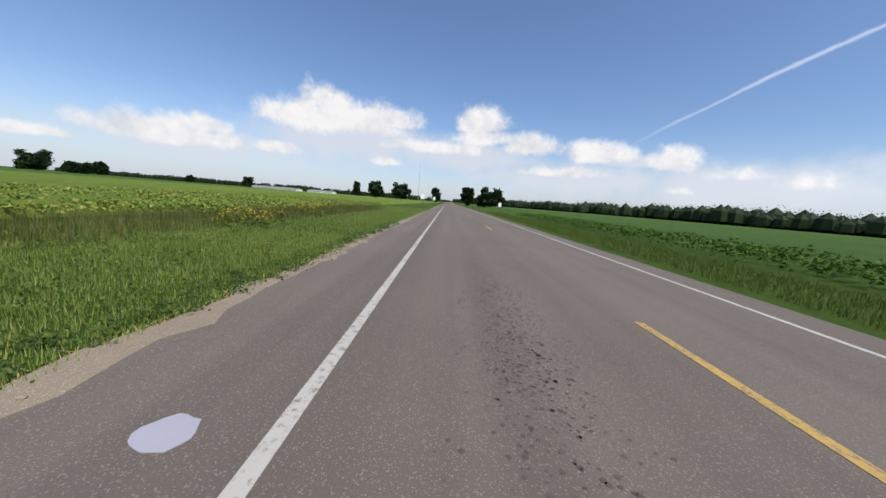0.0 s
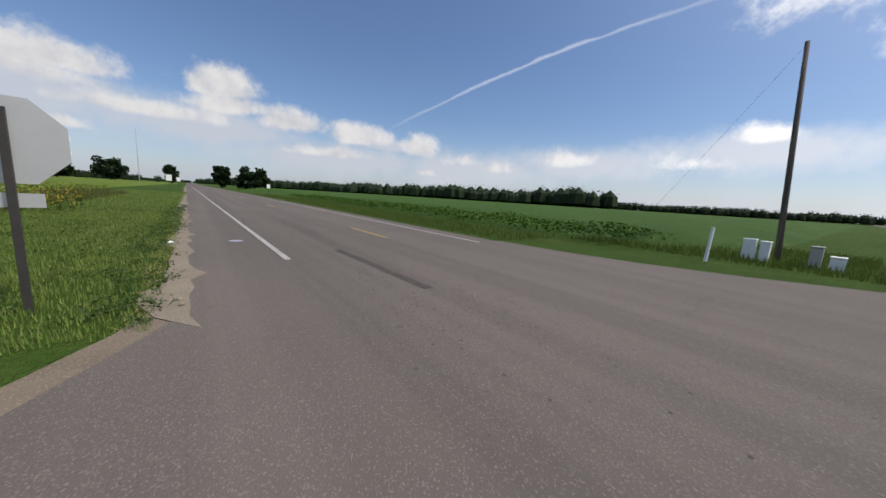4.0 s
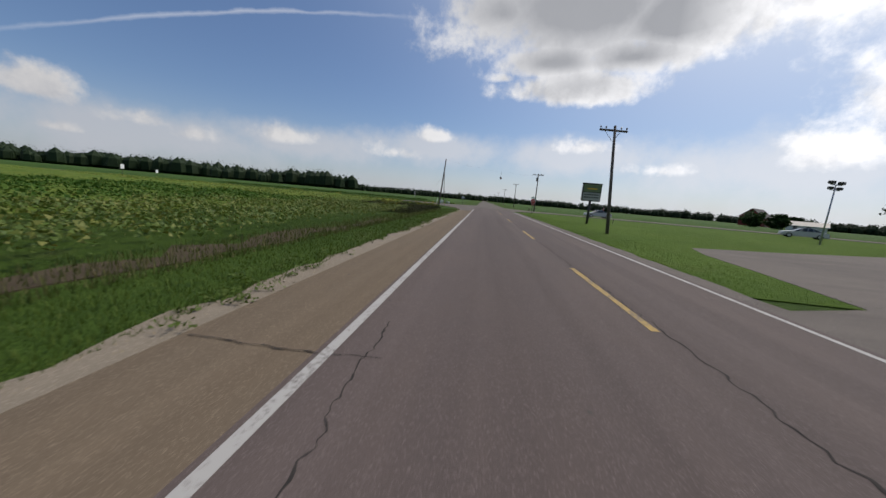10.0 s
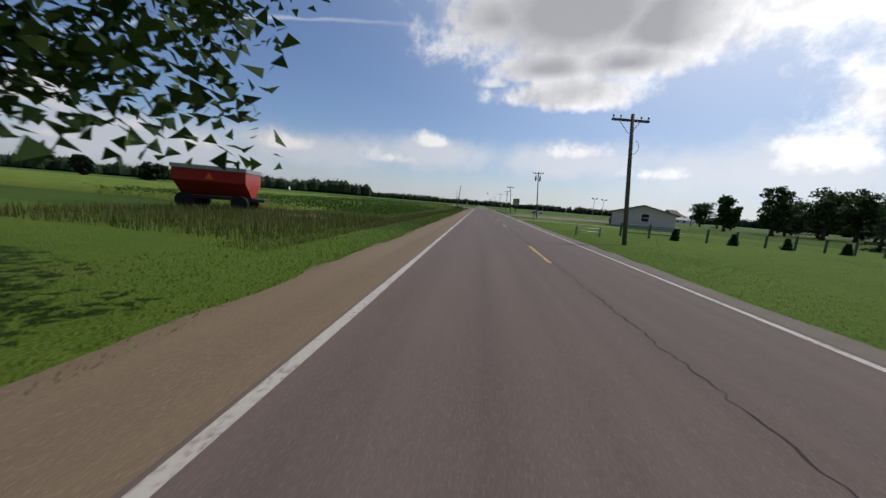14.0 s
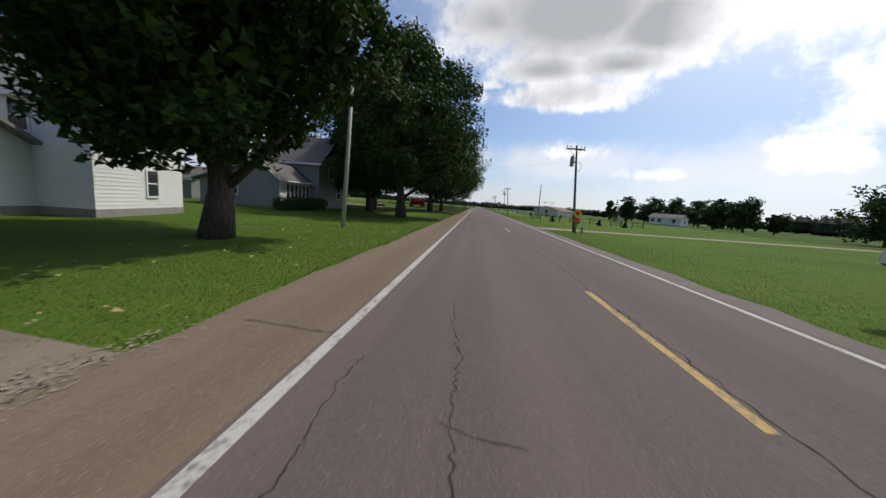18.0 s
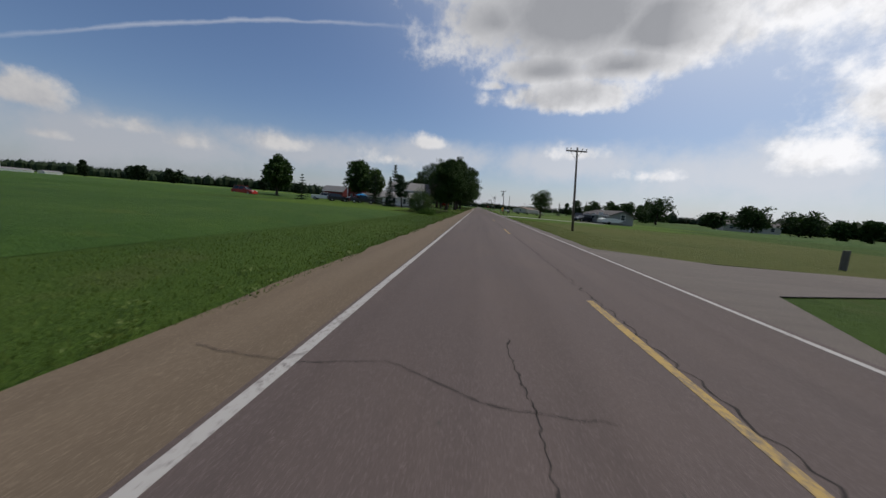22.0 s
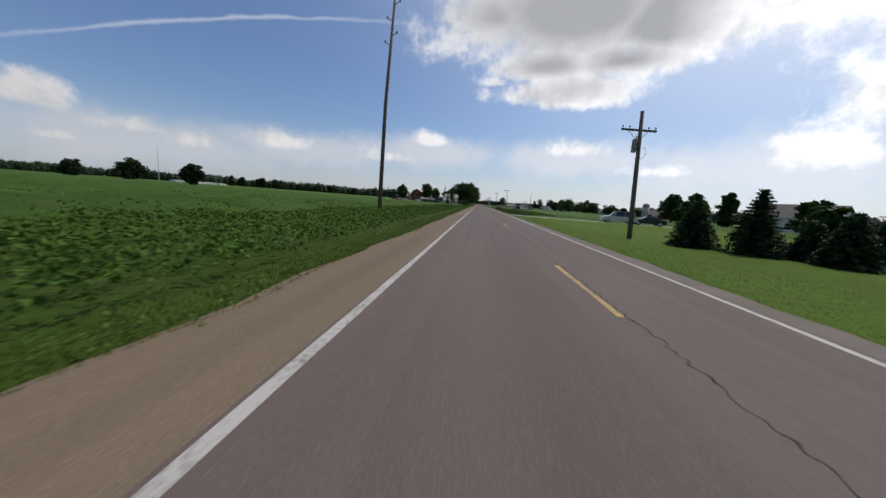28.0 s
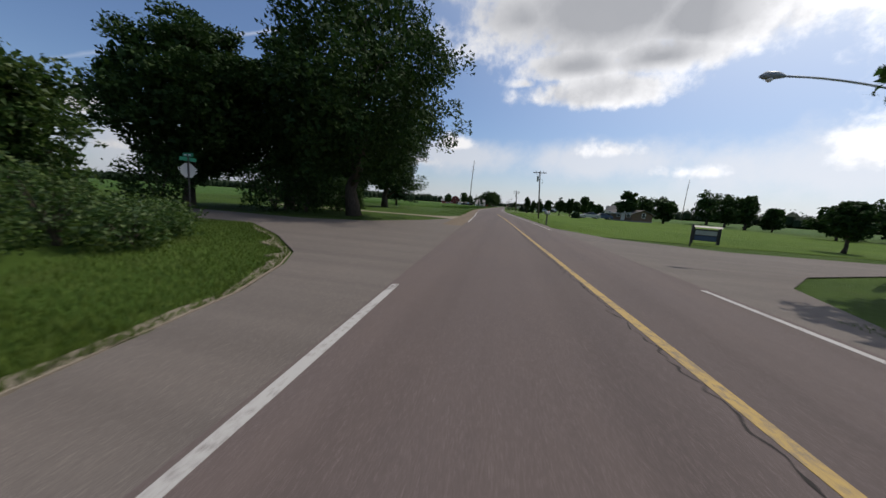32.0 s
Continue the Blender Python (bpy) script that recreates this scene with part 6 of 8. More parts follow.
def line_pole(x, y, h, label):
    """Tall single pole of the transmission line with three standoff insulators."""
    ob = empty("transmission_pole", *put(x, y), -0.05, 0, label, "utility pole", "tall transmission poles")
    part("shaft", Shape().tube([(0, 0, 0), (0.12, 0, h * 0.5), (0.55, 0, h)], [0.19, 0.15, 0.09], 10).mesh("shaft", "pole", True), ob)
    for q, (z, sgn) in enumerate(((0.86, -1), (0.93, 1), (0.76, -1), (0.80, 1))):
        x0 = 0.55 * z ** 2
        a = Shape().tube([(x0, 0, h * z), (x0 + sgn * 0.42, 0, h * z + 0.25)], [0.04, 0.03], 6)
        arm = part("standoff", a.mesh("standoff", "porcelain"), ob)
        c = Shape().lathe(x0 + sgn * 0.46, 0, [(0.03, h * z + 0.2), (0.08, h * z + 0.24), (0.05, h * z + 0.3), (0.08, h * z + 0.36), (0.03, h * z + 0.42)], 8)
        part("insulator", c.mesh("insulator", "porcelain", True), arm)
    return ob


line_pole(-8.0, -286.0, 16.5 * K, "tall slim transmission pole in the soybean field")
line_pole(-118, -262, 17 * K, "tall transmission pole far across the field")
line_pole(80, -246, 18 * K, "tall transmission pole behind the houses")


def wire(name, a, b, sag, label="thin black overhead wire"):
    pts = [a.lerp(b, i / 14) - Vector((0, 0, sag * 4 * (i / 14) * (1 - i / 14))) for i in range(15)]
    return tagged(new(name, Shape().tube(pts, [0.003] * 15, 4).mesh(name, "wire")), label, "cable", "overhead wires")


wire("guy_wire", POLE_TOPS["M"][0], Vector((*put(-12.2, 36.6), 0.0)), 0.05, "guy wire stretched from the bare pole")
wire("service_wire", POLE_TOPS["E"][0] - Vector((0, 0, 1.2)), Vector((*put(-13, -113), 3.6)), 0.35, "service wire crossing the road to the house")
wire("beacon_cable", POLE_TOPS["N"][0] - Vector((0, 0, 0.2)), POLE_TOPS["I"][0] - Vector((0, 0, 0.4)), 0.35, "cable that carries the flashing beacon")


# ---- crossing beacon ----
bx, by = put(2.4, 26.55)
qa, qb = POLE_TOPS["N"][0] - Vector((0, 0, 0.2)), POLE_TOPS["I"][0] - Vector((0, 0, 0.4))
qt = (bx - qa.x) / (qb.x - qa.x)
qp = qa.lerp(qb, qt) - Vector((0, 0, 0.35 * 4 * qt * (1 - qt)))
by, bz = qp.y, qp.z - 1.35
beacon = empty("traffic_beacon", bx, by, bz, 0, "small dark flashing beacon hung over the crossing", "traffic light")
part("housing", Shape().box(-0.14, -0.14, 0, 0.14, 0.14, 0.32, 0.03).mesh("housing", "signal_yellow"), beacon)
part("cap", Shape().lathe(0, 0, [(0.17, 0.32), (0.1, 0.42), (0.03, 0.5)], 10).mesh("cap", "dark_metal", True), beacon)
part("hanger", Shape().tube([(0, 0, 0.5), (0, 0, 1.35)], [0.012, 0.012], 5).mesh("hanger", "wire"), beacon)
for a in range(4):
    lens = Shape().lathe(0, 0, [(0.085, 0.0), (0.085, 0.03), (0.06, 0.05), (0.02, 0.055)], 12).mesh("lens", "lamp_red", True)
    part("lens", lens, beacon, "red signal lens", pose(0, 0, 0.16, 0, 0, 90 * a) @ pose(0.14, 0, 0, 0, 90, 0))


# ---- signs ----
def text_mesh(body, size, mat, depth=0.002, name="lettering"):
    cu = bpy.data.curves.new(name, "FONT")
    cu.body, cu.size, cu.extrude, cu.align_x, cu.align_y = body, size, depth, "CENTER", "CENTER"
    ob = bpy.data.objects.new(name, cu)
    scene.collection.objects.link(ob)
    dg = bpy.context.evaluated_depsgraph_get()
    me = bpy.data.meshes.new_from_object(ob.evaluated_get(dg))
    bpy.data.objects.remove(ob)
    me.materials.clear()
    me.materials.append(M[mat])
    me.name = name
    return me


def octagon(r):
    return [(r * math.cos(math.pi / 8 + k * math.pi / 4), r * math.sin(math.pi / 8 + k * math.pi / 4)) for k in range(8)]


def stop_sign(x, y, zc, turn, label, street=True, r=0.41, plaque=True):
    """An octagon on a steel post; it faces local -y."""
    ob = empty("stop_sign", *put(x, y), -0.05, turn, label, "road sign", "stop signs")
    post = Shape().box(-0.03, 0.012, 0, 0.03, 0.055, zc + (0.75 if street else 0.3))
    part("post", post.mesh("post", "dark_metal"), ob)
    plate = part("plate", Shape().prism([(a, b + zc) for a, b in octagon(r)], "y", -0.004, 0.008).mesh("plate", "sign_back"), ob)
    part("face", Shape().prism([(a, b + zc) for a, b in octagon(r * 0.995)], "y", -0.008, -0.0045).mesh("face", "sign_white"), plate, "white border")
    part("field", Shape().prism([(a, b + zc) for a, b in octagon(r * 0.93)], "y", -0.012, -0.0085).mesh("field", "sign_red"), plate, "red field")
    part("lettering", text_mesh("STOP", 0.36, "sign_white"), plate, "white letters", pose(0, -0.015, zc, 90, 0, 0))
    if plaque:
        p = part("plaque", Shape().box(-0.2, -0.01, zc - r - 0.2, 0.2, 0.006, zc - r - 0.06).mesh("plaque", "sign_red" if street else "sign_back"), ob)
        part("plaque_bar", Shape().box(-0.15, -0.014, zc - r - 0.15, 0.15, -0.0105, zc - r - 0.11).mesh("plaque_bar", "sign_white"), p)
    if street:
        for k, (a, z) in enumerate(((0, 0.52), (90, 0.72))):
            m = pose(0, 0.03, zc + z, 0, 0, a)
            b = part("street_blade", Shape().box(-0.36, -0.012, -0.085, 0.36, 0.012, 0.085, 0.006).mesh("street_blade", "sign_green"), ob, "green street name blade", m)
            part("blade_bar", Shape().box(-0.24, -0.016, -0.03, 0.24, -0.0125, 0.03).mesh("blade_bar", "sign_white"), b)
    return ob


stop_sign(-11.7, 23.58, 1.72, -86, "grey back of a stop sign on a dark steel post", False, 0.44)
stop_sign(6.9, 17.5, 1.98, 0, "red stop sign with green street blades on the corner")
stop_sign(-5.0, 47.0, 1.75, 180, "grey back of a stop sign beyond the crossing", False, 0.38, False)
stop_sign(-9.0, -390.8, 2.05, -100, "pale back of a stop sign under green street blades", True, 0.36, False)
stop_sign(23, 35.5, 1.8, -90, "small distant stop sign beside the road", False, 0.35, False)


def small_board(x, y, w, h, z0, turn, mat, label, posts=1, category="road sign"):
    ob = empty("sign_board", *put(x, y), -0.05, turn, label, category)
    for k in range(posts):
        px = 0 if posts == 1 else (-0.35 * w + 0.7 * w * k)
        part("post", Shape().box(px - 0.03, 0.01, 0, px + 0.03, 0.06, z0 + h).mesh("post", "dark_metal"), ob)
    part("panel", Shape().box(-w / 2, -0.012, z0, w / 2, 0.008, z0 + h, 0.004).mesh("panel", mat), ob)
    return ob


for x, y in ((-66, 22.2), (-96, 22.4)):
    small_board(x, y, 0.7, 0.9, 1.5, 90, "sign_white", "white back of a small road sign by the first road")
for x, y in ((-74, 35.7),):
    small_board(x, y, 0.6, 0.8, 1.2, 90, "sign_white", "small white road sign beside the far verge")
small_board(-4.4, -240.5, 0.2, 0.34, 0.75, 0, "sign_orange", "small orange marker sign on a post by the soybeans")

# stop-ahead warning
wx, wy = 6.2, -119.5
warn = empty("warning_sign", *put(wx, wy), -0.05, 0, "yellow diamond stop-ahead sign over a red flag panel", "road sign")
part("post", Shape().box(-0.03, 0.01, 0, 0.03, 0.06, 1.6).mesh("post", "dark_metal"), warn)
dia = [(0, -0.34), (0.34, 0), (0, 0.34), (-0.34, 0)]
plate = part("plate", Shape().prism([(a, b + 1.46) for a, b in dia], "y", -0.008, 0.006).mesh("plate", "sign_yellow"), warn, "yellow diamond plate")
part("symbol", Shape().prism([(a, b + 1.47) for a, b in octagon(0.14)], "y", -0.013, -0.0085).mesh("symbol", "sign_red"), plate, "red octagon symbol")
part("flag", Shape().box(-0.19, -0.01, 0.84, 0.19, 0.006, 1.06, 0.004).mesh("flag", "sign_orange"), warn, "orange-red panel")

# lit roadside sign of a business
sb = empty("business_sign", *put(9.3, 0.1), -0.05, -6, "tall dark-framed changeable-letter sign on a single steel column", "sign board")
part("column", Shape().tube([(0, 0, 0), (0, 0, 2.35)], [0.12, 0.12], 12).mesh("column", "dark_metal", True), sb)
part("cabinet", Shape().box(-0.86, -0.2, 2.25, 0.86, 0.2, 3.95, 0.05).mesh("cabinet", "dark_metal"), sb)
up = part("upper_panel", Shape().box(-0.78, -0.23, 3.15, 0.78, -0.205, 3.87, 0.01).mesh("upper_panel", "panel_green"), sb, "faded green picture panel")
lo = part("letter_panel", Shape().box(-0.78, -0.23, 2.34, 0.78, -0.205, 3.07, 0.01).mesh("letter_panel", "panel_dull"), sb, "pale letter panel with dark rows")
part("upper_bar", Shape().box(-0.45, -0.238, 3.4, 0.45, -0.2335, 3.5).mesh("upper_bar", "sign_yellow"), up)
for z in (2.88, 2.62):
    for k in range(6):
        part("letter_bar", Shape().box(-0.66 + 0.225 * k, -0.238, z - 0.06, -0.5 + 0.225 * k, -0.2335, z + 0.06).mesh("letter_bar", "black"), lo)
part("top_cap", Shape().box(-0.9, -0.23, 3.95, 0.9, 0.23, 4.0, 0.01).mesh("top_cap", "dark_metal"), sb)

# green rail by the eastern verge
gr = empty("low_barrier", *put(5.75, -65.2), -0.05, 4, "dark green post with two pale green rails on the verge", "barrier")
for sx in (0.0, 1.5):
    part("post", Shape().box(sx - 0.045, -0.045, 0, sx + 0.045, 0.045, 0.62, 0.01).mesh("post", "panel_green"), gr)
for z in (0.54, 0.33):
    part("rail", Shape().tube([(0.0, -0.05, z), (0.75, -0.06, z - 0.03), (1.5, -0.05, z)], [0.022, 0.022, 0.022], 8).mesh("rail", "galv", True), gr)

# low notice board by the eastern side road
nb = empty("notice_board", *put(15.6, -382.6), -0.05, -12, "low dark notice board with a roof on two posts", "sign board")
for sx in (-0.66, 0.66):
    part("post", Shape().box(sx - 0.07, -0.07, 0, sx + 0.07, 0.07, 1.0, 0.01).mesh("post", "black"), nb)
part("board", Shape().box(-0.6, -0.05, 0.2, 0.6, 0.05, 0.9, 0.01).mesh("board", "black"), nb)
part("lower_panel", Shape().box(-0.54, -0.062, 0.22, 0.54, -0.0525, 0.5).mesh("lower_panel", "car_blue"), nb)
part("upper_panel", Shape().box(-0.54, -0.062, 0.55, 0.54, -0.0525, 0.82).mesh("upper_panel", "panel_dull"), nb)
part("cap", Shape().prism([(-0.16, 1.0), (0.16, 1.0), (0, 1.1)], "x", -0.76, 0.76).mesh("cap", "black"), nb)
small_board(13.6, -385.2, 0.08, 0.3, 0.9, 0, "dark_metal", "plain dark steel marker post", 1, "post")


# ---- mailboxes, boxes, posts ----
def mailbox(x, y, turn, mat, label, boxes=1):
    ob = empty("mailbox", *put(x, y), -0.05, turn, label, "mailbox", "roadside mailboxes")
    part("post", Shape().box(-0.05, -0.05, 0, 0.05, 0.05, 1.02, 0.008).mesh("post", "fence_wood"), ob)
    part("rail", Shape().box(-0.14, -0.28 if boxes == 1 else -0.4, 0.98, 0.14, 0.28 if boxes == 1 else 0.4, 1.03).mesh("rail", "fence_wood"), ob)
    for k in range(boxes):
        c = 0 if boxes == 1 else (-0.22 + 0.44 * k)
        out = [(c - 0.11, 1.03), (c + 0.11, 1.03), (c + 0.11, 1.16)] + [(c + 0.11 * math.cos(a), 1.16 + 0.11 * math.sin(a)) for a in np.arange(0.3, 3.0, 0.4)] + [(c - 0.11, 1.16)]
        if boxes == 1:
            bxm = Shape().prism(out, "y", -0.27, 0.27)
        else:
            bxm = Shape().prism(out, "x", -0.27, 0.27)
        b = part("box", bxm.mesh("box", mat), ob)
        part("flag", Shape().box(0.115 if boxes == 1 else -0.1, c - 0.02, 1.1, 0.125 if boxes == 1 else 0.1, c + 0.02, 1.34).mesh("flag", "sign_red"), b, "small red flag")
    return ob


mailbox(6.5, -45.6, 0, "black", "black mailbox on a wooden post by the drive")
mailbox(6.0, -135.6, 0, "white_metal", "pair of white mailboxes on one post", 2)
mailbox(8.15, -374.3, -43, "grey_can", "grey mailbox with yellow paper tube on a leaning post")
for x, y, w, d, h, mat, label in ((-9.1, 38.2, 0.32, 0.28, 0.66, "sign_white", "white utility box in rough grass"), (-8.75, 38.2, 0.24, 0.24, 0.62, "sign_white", "narrow white utility box in rough grass"),
                                  (-7.75, 38.3, 0.26, 0.24, 0.62, "pole_pale", "grey utility pedestal in rough grass"), (-7.35, 38.2, 0.3, 0.28, 0.38, "sign_white", "low white utility box in rough grass"),
                                  (7.0, -118.2, 0.13, 0.13, 0.5, "grey_can", "grey telephone pedestal beside the pole")):
    ob = empty("utility_box", *put(x, y), -0.05, 0, label, "utility box", "roadside utility boxes")
    part("body", Shape().box(-w / 2, -d / 2, 0, w / 2, d / 2, h, 0.03).mesh("body", mat), ob)
    part("lid", Shape().box(-w / 2 - 0.015, -d / 2 - 0.015, h, w / 2 + 0.015, d / 2 + 0.015, h + 0.05, 0.015).mesh("lid", mat), ob)


def marker_post(x, y, h, mat, label, w=0.05):
    s = Shape().tube([(0, 0, -0.05), (0, 0, h)], [w, w * 0.95], 8)
    ob = new("marker_post", s.mesh("marker_post", mat))
    ob.matrix_basis = pose(*put(x, y), 0, 0, float(3 * math.sin(x * 7)), 0)
    return tagged(ob, label, "post", "marker posts")


marker_post(-9.6, 36.0, 1.0, "sign_white", "white plastic marker post")
marker_post(-6.3, -144.6, 0.65, "fence_wood", "short dark wooden post in the grass")
marker_post(-6.7, -139.0, 0.8, "fence_wood", "short dark wooden post by the drive")
marker_post(14.0, -187.0, 0.8, "fence_wood", "dark wooden post beside the side lane", 0.12)
marker_post(13.8, 6.0, 0.5, "fence_wood", "short dark stake on the lawn")
marker_post(8.6, 32.6, 0.7, "pole", "short stump beside the pole", 0.09)


# ---- fences ----
def fence(name, p0, p1, n, rails, label, mat="fence_wood", h=1.0, first=1):
    ob = empty(name, 0, 0, 0, 0, label, "fence")
    a, b = Vector((*put(*p0), 0)), Vector((*put(*p1), 0))
    d = (b - a).normalized()
    ang = math.degrees(math.atan2(d.y, d.x))
    for k in range(n):
        p = a.lerp(b, k / (n - 1))
        part("post", Shape().box(-0.05, -0.05, -0.05, 0.05, 0.05, h * (0.94 + 0.08 * math.sin(k * 2.3)), 0.012).mesh("post", mat), ob, "", pose(p.x, p.y, 0, 0, 0, ang))
        if k < rails and k < n - 1 and (rails < n or k % 2 == 0):
            q = a.lerp(b, (k + 1) / (n - 1))
            for z in (0.3, 0.58, 0.84):
                part("rail", Shape().tube([p + Vector((0, 0, z * h)), q + Vector((0, 0, z * h - 0.01))], [0.04, 0.04], 6).mesh("rail", mat), ob)
    return ob


fence("paddock_fence", (9.4, -62.4), (26, -61.5), 10, 2, "dark green wooden fence posts with a railed end bay", "green_paint")
fence("paddock_fence", (7.4, -95.6), (20.5, -98.5), 12, 12, "weathered fence posts with railed bays between", h=0.9)
for k, t in enumerate((0.2, 0.42, 0.62, 0.84)):
    for n, (p0, p1) in enumerate((((9.4, -62.4), (26, -61.5)), ((7.4, -95.6), (20.5, -98.5)))):
        spruce(p0[0] + (p1[0] - p0[0]) * t, p0[1] + (p1[1] - p0[1]) * t - 0.3, 0.85, 0.26, 600 + 10 * n + k, "dwarf_conifer", "small dark conical shrub between fence posts", "conical shrubs along the fence", 0.7, 0.02, 0.1)
fence("yard_fence", (-16, -78), (-34, -76), 8, 7, "old grey rail fence in the farmyard", "fence_wood", 0.9)
hb = empty("hay_feeder", *put(-16.5, -86.5), -0.05, 10, "low brown hay feeder ring on the farm lawn", "feeder")
part("ring", Shape().lathe(0, 0, [(1.0, 0), (1.0, 0.45), (0.9, 0.45), (0.9, 0.05)], 20).mesh("ring", "brown_wood"), hb)
part("hay", Shape().lathe(0, 0, [(0.9, 0.05), (0.85, 0.3), (0.45, 0.52), (0.1, 0.56)], 16).mesh("hay", "hay", True), hb)


# ---- buildings ----
def window(parent, w, h, m, name="window", frame_mat="white_wood", sash=True):
    """A framed pane set in a wall; local x across, z up, it faces -y."""
    f = Shape()
    t = 0.07
    f.box(-w / 2 - t, -0.045, -t, -w / 2, 0.03, h + t)
    f.box(w / 2, -0.045, -t, w / 2 + t, 0.03, h + t)
    f.box(-w / 2, -0.045, h, w / 2, 0.03, h + t)
    f.box(-w / 2, -0.06, -t, w / 2, 0.03, 0)
    if sash:
        f.box(-w / 2, -0.02, h * 0.5 - 0.03, w / 2, 0.02, h * 0.5 + 0.03)
    ob = part(name, f.mesh(name, frame_mat), parent, "", m)
    part("pane", Shape().box(-w / 2, -0.005, 0, w / 2, 0.004, h).mesh("pane", "glass"), ob)
    return ob


def door(parent, w, h, m, mat="white_wood", name="door"):
    f = Shape().box(-w / 2 - 0.08, -0.05, 0, -w / 2, 0.03, h + 0.08).box(w / 2, -0.05, 0, w / 2 + 0.08, 0.03, h + 0.08).box(-w / 2, -0.05, h, w / 2, 0.03, h + 0.08)
    ob = part(name, f.mesh(name, "white_wood"), parent, "", m)
    part("leaf", Shape().box(-w / 2, -0.02, 0.01, w / 2, 0.02, h - 0.01, 0.008).mesh("leaf", mat), ob)
    part("handle", Shape().tube([(w * 0.36, -0.06, 0.98), (w * 0.36, -0.02, 0.98)], [0.03, 0.02], 8).mesh("handle", "dark_metal"), ob)
    return ob


def gable_block(parent, w, d, eave, ridge, wall_mat, roof_mat, over=0.35, x=0.0, y=0.0, siding=0.0, base=0.35, along_x=True, base_mat="stone_base"):
    """Walls with gable ends and two roof slabs; the ridge runs along x or along y."""
    m = pose(x, y, 0, 0, 0, 0 if along_x else 90)
    a, b = (w, d) if along_x else (d, w)
    out = [(-b / 2, base), (b / 2, base), (b / 2, eave), (0, ridge), (-b / 2, eave)]
    wall = part("wall", Shape().prism(out, "x", -a / 2, a / 2).mesh("wall", wall_mat), parent, "", m)
    if base > 0:
        part("plinth", Shape().box(-a / 2 - 0.02, -b / 2 - 0.02, -0.05, a / 2 + 0.02, b / 2 + 0.02, base).mesh("plinth", base_mat), parent, "", m)
    if siding:
        s = Shape()
        z = base + siding
        while z < eave:
            for sy in (-1, 1):
                s.box(-a / 2 - 0.012, sy * (b / 2 + 0.006) - 0.006, z, a / 2 + 0.012, sy * (b / 2 + 0.006) + 0.006, z + 0.015)
            z += siding
        z = base + siding
        while z < ridge - 0.2:
            hw = b / 2 if z < eave else b / 2 * (ridge - z) / (ridge - eave)
            for sx in (-1, 1):
                s.box(sx * (a / 2 + 0.006) - 0.006, -hw, z, sx * (a / 2 + 0.006) + 0.006, hw, z + 0.015)
            z += siding
        part("siding_edges", s.mesh("siding_edges", wall_mat), wall)
    slope = math.atan2(ridge - eave, b / 2)
    for sgn in (-1, 1):
        e = b / 2 + over
        ze = ridge - e * math.tan(slope)
        r = Shape().prism([(0, ridge), (sgn * e, ze), (sgn * e, ze + 0.12), (0, ridge + 0.14)] if sgn > 0 else [(0, ridge + 0.14), (-e, ze + 0.12), (-e, ze), (0, ridge)], "x", -a / 2 - over, a / 2 + over)
        roof = part("roof", r.mesh("roof", roof_mat), parent, "", m)
        part("fascia", Shape().box(-a / 2 - over, sgn * e - 0.02, ze - 0.06, a / 2 + over, sgn * e + 0.02, ze + 0.1).mesh("fascia", "white_wood"), roof)
    return wall


# white two-storey farmhouse
fh = empty("farmhouse", *put(-15.8, -131.7), -0.05, 12, "white two-storey farmhouse with grey metal roof and small porch", "house")
fh.scale = (0.88, 0.88, 0.88)
gable_block(fh, 8.6, 4.9, 4.55, 6.4, "white_wood", "metal_roof", 0.35, 0.6, 1.4, 0.16)
fw = gable_block(fh, 8.2, 4.6, 2.35, 3.55, "white_wood", "metal_roof", 0.4, -1.2, -2.9, 0.16)
part("chimney", Shape().box(-0.7, 1.2, 5.6, -0.3, 1.6, 7.1, 0.02).box(-0.75, 1.15, 7.1, -0.25, 1.65, 7.2).mesh("chimney", "brick"), fh, "brick chimney")
for wx_, wz in ((0.4, 0.9), (0.4, 3.0)):
    window(fh, 0.62, 1.15, pose(4.9 + 0.01, 1.4 + wx_, wz, 0, 0, 90))
window(fh, 0.5, 0.9, pose(4.91, 2.6, 3.0, 0, 0, 90))
window(fh, 0.6, 1.0, pose(2.6, -1.06, 3.1))
window(fh, 0.6, 1.0, pose(-2.4, -1.06, 3.1))
for wx_ in (-4.2, -2.4, 0.2):
    window(fh, 0.6, 1.2, pose(wx_, -5.21, 0.85))
door(fh, 0.9, 2.0, pose(1.9, -5.21, 0.4), "brown_wood")
porch = part("porch", Shape().box(1.2, -7.0, -0.02, 4.7, -5.25, 0.42, 0.02).mesh("porch", "stone_base"), fh)
part("porch_roof", Shape().prism([(-7.3, 2.25), (-5.2, 2.75), (-5.2, 2.85), (-7.3, 2.35)], "x", 0.9, 5.0).mesh("porch_roof", "metal_roof"), porch)
for px_ in (1.35, 3.0, 4.55):
    part("porch_post", Shape().box(px_ - 0.06, -6.95, 0.42, px_ + 0.06, -6.83, 2.3).mesh("porch_post", "white_wood"), porch)
part("porch_rail", Shape().box(3.0, -6.92, 1.1, 4.55, -6.86, 1.18).box(3.0, -6.92, 0.5, 4.55, -6.86, 0.56).mesh("porch_rail", "white_wood"), porch)
for k in range(10):
    part("baluster", Shape().box(3.1 + 0.15 * k, -6.91, 0.55, 3.14 + 0.15 * k, -6.87, 1.1).mesh("baluster", "white_wood"), porch)
